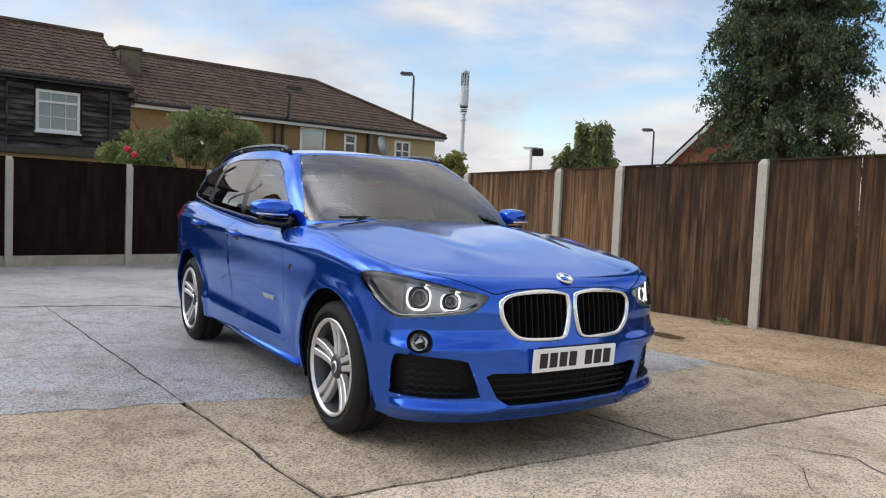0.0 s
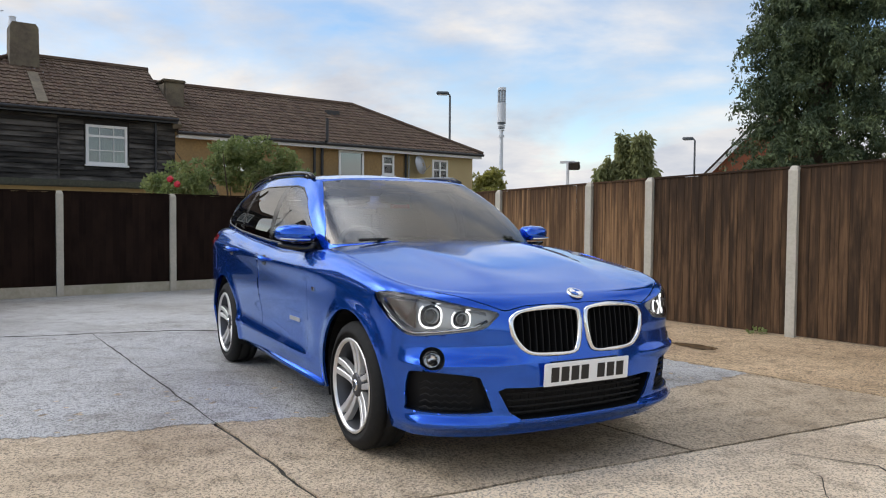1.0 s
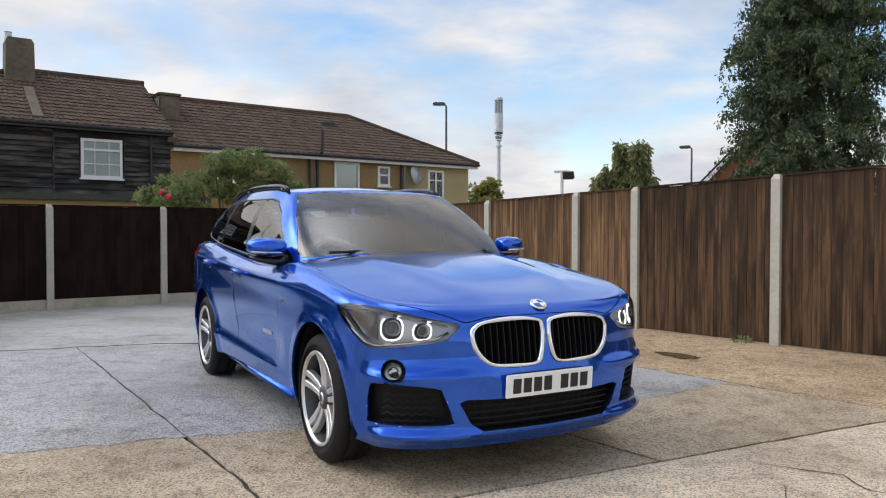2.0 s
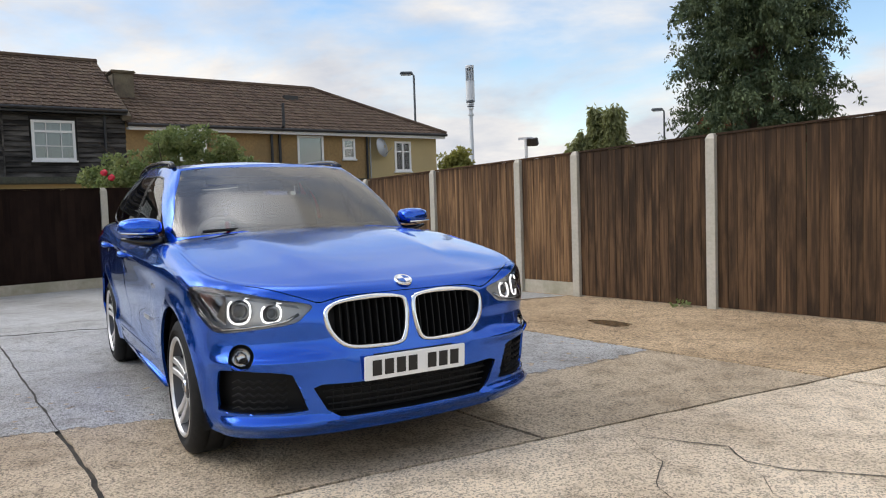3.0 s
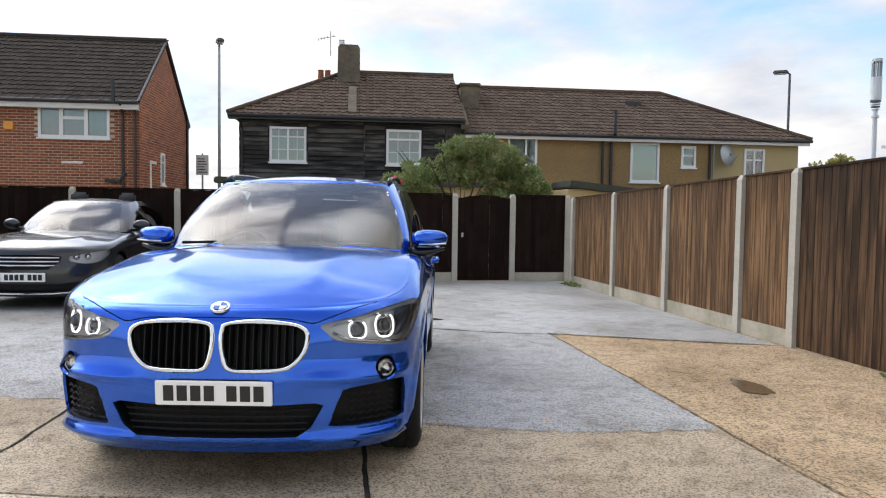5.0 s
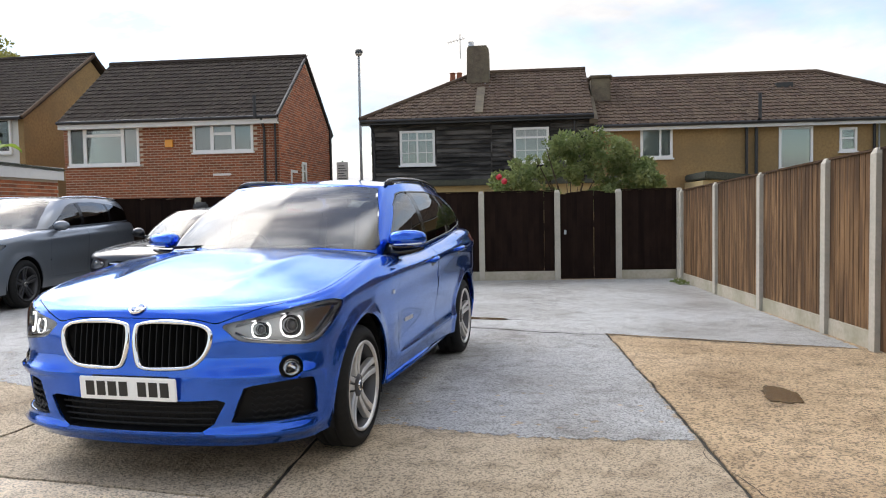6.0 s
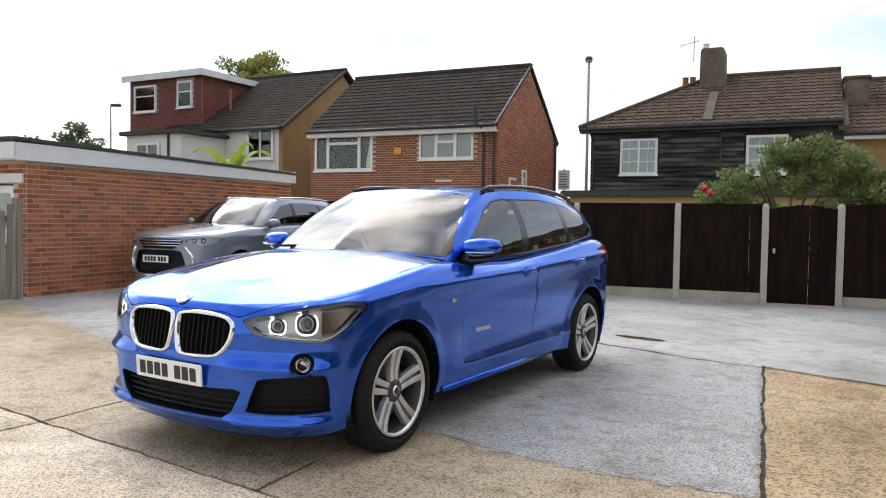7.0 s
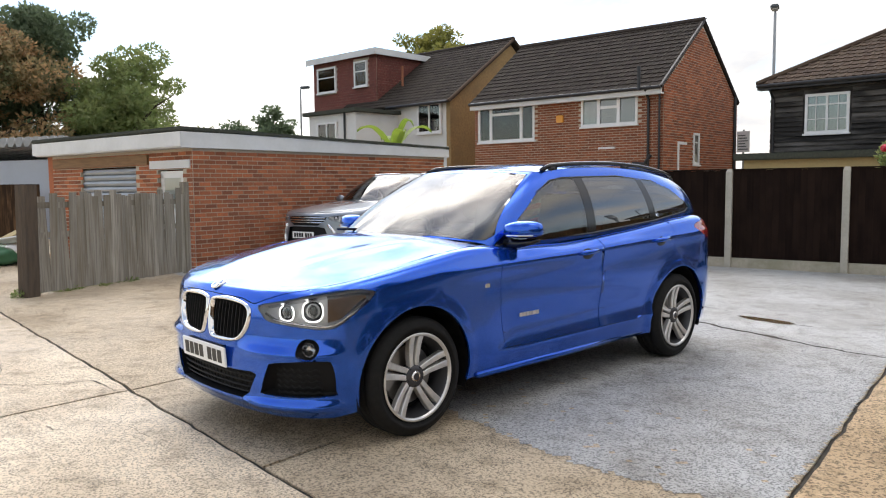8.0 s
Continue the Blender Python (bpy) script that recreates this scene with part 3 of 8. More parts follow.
# ---- fences ----
def board_mesh(name, mat, width):
    """One feather-edged board, one metre high."""
    bm = bmesh.new()
    prism(bm, [(0, 0, 0), (width, 0, 0), (width, -0.011, 0), (0, -0.006, 0)], (0, 0, 1))
    return link_mesh(name, bm, mat)


def post_mesh(height):
    bm = boxed(-0.05, 0.05, -0.055, 0.055, 0, height - 0.05)
    top = [f for f in bm.faces if f.calc_center_median().z > height - 0.06][0]
    r = bmesh.ops.extrude_face_region(bm, geom=[top])
    for v in r["geom"]:
        if isinstance(v, bmesh.types.BMVert):
            v.co = Vector((v.co.x * 0.55, v.co.y * 0.55, height))
    return link_mesh("post", bm, POST)


def fence(at, along, stops, top_of, mat, gravel_from, label, gate=None, newer=None):
    """Concrete posts with boards between. The yard lies on the local -y side."""
    root = thing("fence", frame_z(at, along), label, "fence")
    boards = {m.name: board_mesh("fence_board", m, 0.108) for m in (mat, newer or mat)}
    rng = random.Random(len(stops))
    for s in stops:
        part("post", post_mesh(top_of(s)), None, root, at=pose(s, 0, -0.01), label="pale concrete fence post")
    for a, b in zip(stops, stops[1:]):
        is_gate = gate == a
        wood = newer if newer and gravel_from(a) else mat
        board = boards[wood.name]
        low = 0.165 if (gravel_from(a) and not is_gate) else 0.015
        if low > 0.1:
            part("gravel_board", boxed(a + 0.05, b - 0.05, -0.02, 0.03, -0.005, low, 0.006), GRAVELBOARD, root, label="pale concrete gravel board")
        x0, x1 = a + 0.052, b - 0.052
        n = max(1, round((x1 - x0) / 0.098))
        pitch = (x1 - x0) / n
        for k in range(n):
            x = x0 + k * pitch + rng.uniform(-0.010, 0.010) * (0 < k < n - 1)
            top = (top_of(x) - (0.03 if not is_gate else 0.10)) + rng.uniform(-0.008, 0.006)
            if is_gate:
                top += 0.07 * math.sin(math.pi * (k + 0.5) / n)
            o = part("fence_board", board, None, root, at=Matrix.LocRotScale((x, 0.0, low), Euler((0, rng.uniform(-0.004, 0.004), 0)), ((pitch + 0.014) / 0.108, 1, top - low)))
        for z in (0.35, 0.95, top_of((a + b) / 2) - 0.2):
            part("rail", boxed(x0, x1, 0.004, 0.045, z, z + 0.07), wood, root)
        if not is_gate:
            bm = bmesh.new()
            prism(bm, [(x0, -0.026, top_of(x0) - 0.032), (x1, -0.026, top_of(x1) - 0.032), (x1, 0.03, top_of(x1) - 0.032), (x0, 0.03, top_of(x0) - 0.032)], (0, 0, 0.02))
            part("capping", bm, wood, root)
    return root


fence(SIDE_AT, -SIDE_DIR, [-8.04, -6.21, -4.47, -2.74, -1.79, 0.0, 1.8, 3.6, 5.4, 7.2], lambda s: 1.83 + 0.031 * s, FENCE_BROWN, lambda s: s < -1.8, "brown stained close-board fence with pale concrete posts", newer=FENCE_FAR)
back_fence = fence(BACK_AT, BACK_DIR, [-14.1, -12.3, -10.5, -8.7, -7.0, -5.25, -3.5, -1.8, 0.0, 1.72, 3.08, 4.17, 5.24], lambda s: 1.63, FENCE_DARK, lambda s: True, "dark stained board fence with a gate and concrete posts", gate=3.08)
part("gate_latch", boxed(3.2, 3.24, -0.045, -0.02, 0.82, 0.9, 0.004), GALV, back_fence, label="small metal gate latch")


def grey_fence():
    """Old silvered fence that ends at the garage corner."""
    a, b = Vector((-4.88, -0.72, 0)), Vector((-7.55, 0.45, 0))
    root = thing("fence", frame_z(a, b - a), "weathered grey wooden fence beside the brick garage", "fence")
    length = (b - a).length
    rng = random.Random(4)
    bm = boxed(-0.09, 0.09, -0.09, 0.09, 0, 1.46)
    for v in bm.verts:
        v.co.x += 0.02 * v.co.z
    part("post", bm, BARK, root, label="dark weathered wooden gate post")
    part("post", boxed(length - 0.1, length, -0.05, 0.05, 0, 1.5), FENCE_GREY, root)
    board = board_mesh("fence_board", FENCE_GREY, 0.115)
    x = 0.12
    while x < length - 0.15:
        part("fence_board", board, None, root, at=Matrix.LocRotScale((x, 0.0, 0.03), Euler((rng.uniform(-0.03, 0.03), rng.uniform(-0.025, 0.025), 0)), (1, 1.2, 1.28 + rng.uniform(-0.05, 0.06) + 0.05 * x / length)))
        x += 0.1
    for z in (0.3, 0.75, 1.15):
        part("rail", boxed(0.05, length - 0.05, 0.005, 0.06, z, z + 0.08), FENCE_GREY, root)


grey_fence()


# ---- building helpers; local frame: x along the front, -y towards the yard, z up ----
def window(parent, x0, x1, z0, z1, bars, mat=None, depth=0.12, curtain=True, name="window"):
    """A framed window set in a wall at y = 0. bars: list of (kind, fraction): 'v' or 'h' glazing bars."""
    mat = mat or WHITE_PVC
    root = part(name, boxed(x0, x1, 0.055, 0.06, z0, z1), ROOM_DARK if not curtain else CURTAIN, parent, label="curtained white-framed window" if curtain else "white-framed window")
    f = 0.07
    bm = bmesh.new()
    for a, b, c, d in ((x0, x1, z1 - f, z1), (x0, x1, z0, z0 + f), (x0, x0 + f, z0 + f, z1 - f), (x1 - f, x1, z0 + f, z1 - f)):
        box(bm, a, b, -0.035, 0.05, c, d)
    part("window_frame", bm, mat, root)
    for kind, frac, wide, *part_of in bars:
        if kind == 'v':
            c = x0 + (x1 - x0) * frac
            part("glazing_bar", boxed(c - wide, c + wide, -0.03, 0.045, z0 + f, z1 - f), mat, root)
        else:
            c = z0 + (z1 - z0) * frac
            u0, u1 = part_of or (0.0, 1.0)
            part("glazing_bar", boxed(max(x0 + f, x0 + (x1 - x0) * u0), min(x1 - f, x0 + (x1 - x0) * u1), -0.028, 0.043, c - wide, c + wide), mat, root)
    p = part("pane", boxed(x0 + f, x1 - f, 0.0, 0.006, z0 + f, z1 - f), WINDOW_GLASS, root)
    part("window_sill", boxed(x0 - 0.04, x1 + 0.04, -0.08, 0.0, z0 - 0.05, z0 - 0.002, 0.006), mat, root)
    return root


def wall_with_holes(x0, x1, z0, z1, holes, thick, y=0.0):
    """A wall slab between x0 and x1 with rectangular openings through it."""
    xs = sorted({x0, x1, *[h[0] for h in holes], *[h[1] for h in holes]})
    zs = sorted({z0, z1, *[h[2] for h in holes], *[h[3] for h in holes]})
    bm = bmesh.new()
    for i in range(len(xs) - 1):
        run = None
        for j in range(len(zs) - 1):
            cx, cz = (xs[i] + xs[i + 1]) / 2, (zs[j] + zs[j + 1]) / 2
            solid_here = not any(h[0] < cx < h[1] and h[2] < cz < h[3] for h in holes)
            if solid_here and run is None:
                run = zs[j]
            if run is not None and (not solid_here):
                box(bm, xs[i], xs[i + 1], y, y + thick, run, zs[j])
                run = None
        if run is not None:
            box(bm, xs[i], xs[i + 1], y, y + thick, run, zs[-1])
    bmesh.ops.remove_doubles(bm, verts=bm.verts, dist=0.0005)
    return bm


def brick_rows(x0, x1, z0, z1, holes, keep, L=0.225, H=0.075, joint=0.015, proud=0.004):
    """Boxes of a stretcher bond in the plane y = 0 facing -y; keep(x, z) chooses them. Yields (x0, x1, z0, z1)."""
    row, z = 0, z0
    while z + H <= z1 + 0.002:
        x = x0 - (L / 2 if row % 2 else 0)
        while x < x1:
            a, b = max(x, x0), min(x + L, x1)
            cx, cz = (a + b) / 2, z + H / 2
            if b - a > 0.05 and keep(cx, cz) and not any(h[0] - 0.02 < cx < h[1] + 0.02 and h[2] - 0.02 < cz < h[3] + 0.02 for h in holes):
                yield a + joint / 2, b - joint / 2, z + joint / 2, z + H - joint / 2
            x += L
        z += H
        row += 1


def joined_boxes(name, rows, mat, parent, y0=-0.006, y1=0.004):
    verts, faces = [], []
    for a, b, c, d in rows:
        n = len(verts)
        verts += [(a, y0, c), (b, y0, c), (b, y0, d), (a, y0, d), (a, y1, c), (b, y1, c), (b, y1, d), (a, y1, d)]
        faces += [(n, n + 1, n + 2, n + 3), (n + 1, n + 5, n + 6, n + 2), (n + 4, n, n + 3, n + 7), (n + 3, n + 2, n + 6, n + 7), (n, n + 4, n + 5, n + 1)]
    return part(name, fast_mesh(name, verts, faces, [mat]), None, parent, kind="stuff")


def island(mat):
    """The same surface for joined pieces, which differ island by island."""
    m = mat.copy()
    m.name = mat.name + " joined"
    t = m.node_tree
    for nd in list(t.nodes):
        if nd.type == 'OBJECT_INFO':
            geo = t.nodes.new("ShaderNodeNewGeometry")
            for ln in list(nd.outputs["Random"].links):
                t.links.new(geo.outputs["Random Per Island"], ln.to_socket)
            t.nodes.remove(nd)
    return m


BRICK_ORANGE_J, BRICK_RED_J, TILE_BROWN_J, TILE_DARK_J, TILE_HUNG_J = [island(m) for m in (BRICK_ORANGE, BRICK_RED, TILE_BROWN, TILE_DARK, TILE_HUNG)]


def tile_mesh(name, mat, w, h):
    """An interlocking tile with a raised roll along one side; x along the eave, y up the slope."""
    bm = bmesh.new()
    prof = [(0, 0.0), (w * 0.14, 0.017), (w * 0.34, 0.018), (w * 0.48, 0.001), (w * 0.98, 0.001)]
    lo = [bm.verts.new((x, 0, z + 0.030)) for x, z in prof]
    hi = [bm.verts.new((x, h * 1.12, z + 0.004)) for x, z in prof]
    un = [bm.verts.new((x, 0, z - 0.002)) for x, z in prof]
    for i in range(len(prof) - 1):
        bm.faces.new((lo[i], lo[i + 1], hi[i + 1], hi[i]))
        bm.faces.new((un[i], un[i + 1], lo[i + 1], lo[i]))
    return link_mesh(name, bm, mat)


def tiled_slope(parent, origin, along, up, poly, mat, mat_joined, w=0.21, h=0.24, singles=300):
    """Lays tiles on the plane origin + a * along + b * up, where (a, b) lies in poly. along, up: unit vectors in the parent's frame."""
    al, upv = Vector(along).normalized(), Vector(up).normalized()
    nrm = al.cross(upv).normalized()
    basis = Matrix(((al.x, upv.x, nrm.x, origin[0]), (al.y, upv.y, nrm.y, origin[1]), (al.z, upv.z, nrm.z, origin[2]), (0, 0, 0, 1)))
    one = tile_mesh("roof_tile", mat, w, h)
    rng = random.Random(round(origin[0] * 100))
    a0, a1 = min(p[0] for p in poly), max(p[0] for p in poly)
    b0, b1 = min(p[1] for p in poly), max(p[1] for p in poly)
    spots, b, r = [], b0, 0
    while b < b1:
        a = a0
        while a < a1:
            if inside(poly, a + w / 2, b + h / 2):
                spots.append((a, b))
            a += w
        b += h
    verts, faces = [], []
    base = [v.co.copy() for v in one.vertices]
    polys = [tuple(p.vertices) for p in one.polygons]
    for k, (a, b) in enumerate(spots):
        m = basis @ pose(a, b, rng.uniform(0, 0.006), rng.uniform(-0.6, 0.6), rng.uniform(-0.5, 0.5), rng.uniform(-0.4, 0.4))
        if k < singles:
            part("roof_tile", one, None, parent, at=m)
        else:
            n = len(verts)
            verts += [tuple(m @ v) for v in base]
            faces += [tuple(i + n for i in p) for p in polys]
    if verts:
        part("roof_tiles", fast_mesh("roof_tiles", verts, faces, [mat_joined]), None, parent, kind="stuff")
    deck = bmesh.new()
    prism(deck, [basis @ Vector((a, b, -0.004)) for a, b in poly], basis.to_3x3() @ Vector((0, 0, -0.08)))
    part("roof_deck", deck, mat, parent)


def gutter(parent, x0, x1, y, z, mat=None):
    part("gutter", tube(bmesh.new(), [(x0, y, z), (x1, y, z)], 0.05, 8), mat or BLACK_PLASTIC, parent)


def pipe(parent, pts, r=0.035, mat=None, name="drainpipe"):
    part(name, tube(bmesh.new(), pts, r, 8), mat or BLACK_PLASTIC, parent)

# ---- the terrace behind the back fence ----
TERRACE = frame_z((-11.95, 18.72, -0.1), (0.631, 0.776))
ROOF_RISE = 1.62      # eave to ridge
ROOF_RUN = 2.75
SLOPE = math.hypot(ROOF_RISE, ROOF_RUN)
UP = (0, ROOF_RUN / SLOPE, ROOF_RISE / SLOPE)


def satellite_dish(parent, x, y, z, turn, size):
    bm = bmesh.new()
    lathe(bm, [(0.10 * (r / size) ** 2, r) for r in [size * k / 6 for k in range(1, 7)]], 24, 'Y')
    ob = part("satellite_dish", bm, GALV, parent, "grey satellite dish", True, at=pose(x, y, z, -12, 0, turn))
    part("arm", tube(bmesh.new(), [(0, 0.02, -size * 0.8), (0, -0.3, -size * 0.3)], 0.012, 6), GALV, ob)
    part("bracket", tube(bmesh.new(), [(0, 0.02, 0), (0, 0.2, -0.1)], 0.02, 6), GALV, ob)


def black_house():
    h = thing("house", TERRACE.copy(), "black weatherboarded cottage with a brown tiled hipped roof", "house")
    e = 4.19
    holes = [(-5.79, -4.72, 2.77, 3.81), (-2.35, -1.30, 2.75, 3.81)]
    part("wall", wall_with_holes(-6.65, 0.0, 0, e, holes, 0.25, 0.03), CLADDING, h)
    part("wall", boxed(-6.65, -6.4, 0.28, 5.4, 0, e), CLADDING, h)
    part("wall", boxed(-6.65, 0, 5.4, 5.65, 0, e), CLADDING, h)
    rng = random.Random(2)
    z = 1.5
    while z < e - 0.1:
        for a, b in ((-6.67, -3.03), (-2.99, 0.0)):
            cuts = [(a, b)]
            for x0, x1, z0, z1 in holes:
                if z + 0.13 > z0 - 0.06 and z < z1 + 0.03:
                    cuts = [c for p, q in cuts for c in (((p, min(q, x0 - 0.05)), (max(p, x1 + 0.05), q)) if p < x0 < q else ((p, q),)) if c[1] - c[0] > 0.03]
            for p, q in cuts:
                bm = bmesh.new()
                d = 0.03 + rng.uniform(0, 0.012)
                prism(bm, [(p, 0.028, z), (p, 0.028, z + 0.15), (p, 0.018, z + 0.15), (p, -d, z)], (q - p, 0, 0))
                part("weatherboard", bm, CLADDING, h, at=pose(0, 0, rng.uniform(-0.006, 0.006), 0, rng.uniform(-0.12, 0.12), 0))
        z += 0.135
    part("corner_board", boxed(-3.03, -2.99, -0.05, 0.03, 1.5, e), CLADDING, h)
    for (x0, x1, z0, z1), bars in ((holes[0], [('v', 0.5, 0.03), ('h', 0.72, 0.022), ('h', 0.36, 0.012), ('v', 0.25, 0.010), ('v', 0.75, 0.010)]),
                                   (holes[1], [('h', 0.72, 0.03), ('h', 0.36, 0.012), ('v', 0.33, 0.010), ('v', 0.67, 0.010)])):
        window(h, x0, x1, z0, z1, bars)
    # roof: hip at the free end
    ov = 0.30
    drop = ov * ROOF_RISE / ROOF_RUN
    o = (-6.65 - ov, -ov, e - drop + 0.12)
    full = SLOPE * (ROOF_RUN + ov) / ROOF_RUN
    tiled_slope(h, o, (1, 0, 0), UP, [(0, 0), (6.95, 0), (6.95, full), (3.35, full)], TILE_BROWN, TILE_BROWN_J)
    bm = bmesh.new()
    apex_z = o[2] + ROOF_RISE * (ROOF_RUN + ov) / ROOF_RUN
    ridge_y = ROOF_RUN
    prism(bm, [(o[0], o[1], o[2]), (o[0] + 3.35, ridge_y, apex_z), (o[0], 2 * ridge_y + ov, o[2])], (0.06, 0, -0.06))
    part("roof_hip", bm, TILE_BROWN, h)
    bm = bmesh.new()
    prism(bm, [(o[0] + 3.35, ridge_y, apex_z), (0, ridge_y, apex_z), (0, 2 * ridge_y + ov, o[2]), (o[0], 2 * ridge_y + ov, o[2])], (0, 0, -0.08))
    part("roof_back", bm, TILE_BROWN, h)
    ridge = lambda a, b, n: [Vector(a).lerp(Vector(b), k / n) for k in range(n + 1)]
    part("ridge_tiles", tube(bmesh.new(), ridge((o[0] + 3.35, ridge_y, apex_z + 0.02), (0, ridge_y, apex_z + 0.02), 10), 0.09, 8), TILE_BROWN, h)
    part("hip_tiles", tube(bmesh.new(), ridge((o[0], o[1], o[2] + 0.03), (o[0] + 3.35, ridge_y, apex_z + 0.03), 12), 0.075, 8), TILE_BROWN, h)
    gutter(h, o[0], 0.0, o[1] - 0.03, o[2] - 0.04)
    part("soffit", boxed(o[0], 0, o[1] + 0.02, 0.02, o[2] - 0.14, o[2] - 0.03), BLACK_PLASTIC, h)
    pipe(h, [(-6.62, -0.28, e - 0.2), (-6.58, -0.07, e - 0.45), (-6.58, -0.07, 0.3)], 0.035)
    pipe(h, [(-0.55, -0.07, e - 0.1), (-0.55, -0.07, 0.3)], 0.035)
    # chimney with a tile upstand below it
    stack = bmesh.new()
    # stepped shoulder on one side, then a stack that narrows a little
    prism(stack, [(-4.02, 1.98, 4.7), (-3.12, 1.98, 4.7), (-3.15, 1.98, 6.60), (-3.22, 1.98, 6.71), (-3.80, 1.98, 6.71), (-3.85, 1.98, 6.62), (-3.87, 1.98, 5.45), (-4.02, 1.98, 5.25)], (0, 0.68, 0))
    c = part("chimney", stack, STACK, h, "tall sooty rendered chimney stack")
    for x in (-3.66, -3.36):
        part("chimney_pot", lathe(bmesh.new(), [(6.62, 0.12), (6.70, 0.12), (6.75, 0.10), (6.76, 0.06), (6.62, 0.06)], 14, 'Z', (x, 2.3, 0)), BLACK_PLASTIC, c, "squat dark chimney pot")
    part("chimney_pot", lathe(bmesh.new(), [(6.66, 0.10), (6.68, 0.11), (6.90, 0.085), (6.92, 0.10), (6.92, 0.07), (6.66, 0.07)], 16, 'Z', (-3.74, 2.4, 0)), MAST_WHITE, c, "pale chimney pot")
    for x in (-4.45, -4.22):
        part("chimney_pot", lathe(bmesh.new(), [(5.5, 0.12), (6.05, 0.09), (6.08, 0.11), (6.1, 0.07), (5.5, 0.07)], 16, 'Z', (x, 3.3, 0)), TERRACOTTA, c, "terracotta chimney pot")
    part("flashing", boxed(-3.5, -3.25, 0.0, 2.0, 0, 0.14), STACK, c, at=Matrix.Translation((0, -0.1, e - 0.02)) @ pose(0, 0, 0, math.degrees(math.atan2(ROOF_RISE, ROOF_RUN))))
    satellite_dish(h, -3.2, 1.9, 5.35, 20, 0.22)
    a = part("aerial", tube(bmesh.new(), [(-4.1, 2.4, 6.4), (-4.1, 2.4, 7.2)], 0.015, 6), GALV, h, "thin television aerial")
    part("boom", tube(bmesh.new(), [(-4.5, 2.35, 6.92), (-3.95, 2.45, 7.06)], 0.01, 6), GALV, a)
    for k in range(6):
        t = k / 5
        part("element", tube(bmesh.new(), [(-4.5 + 0.5 * t, 2.2, 6.92 + 0.13 * t), (-4.5 + 0.5 * t, 2.6, 6.92 + 0.13 * t)], 0.006, 5), GALV, a)
    # low lean-to along the foot, seen over the fence
    part("lean_to_roof", boxed(-7.1, 0.6, -1.6, 0.02, 2.12, 2.3, 0.03), FELT, h, "black felted lean-to roof", at=pose(0, 0, 0, 2, 0, 0))
    part("lean_to_wall", boxed(-6.9, 0.4, -1.4, -1.3, 0, 2.1), RENDER_CREAM, h)


black_house()


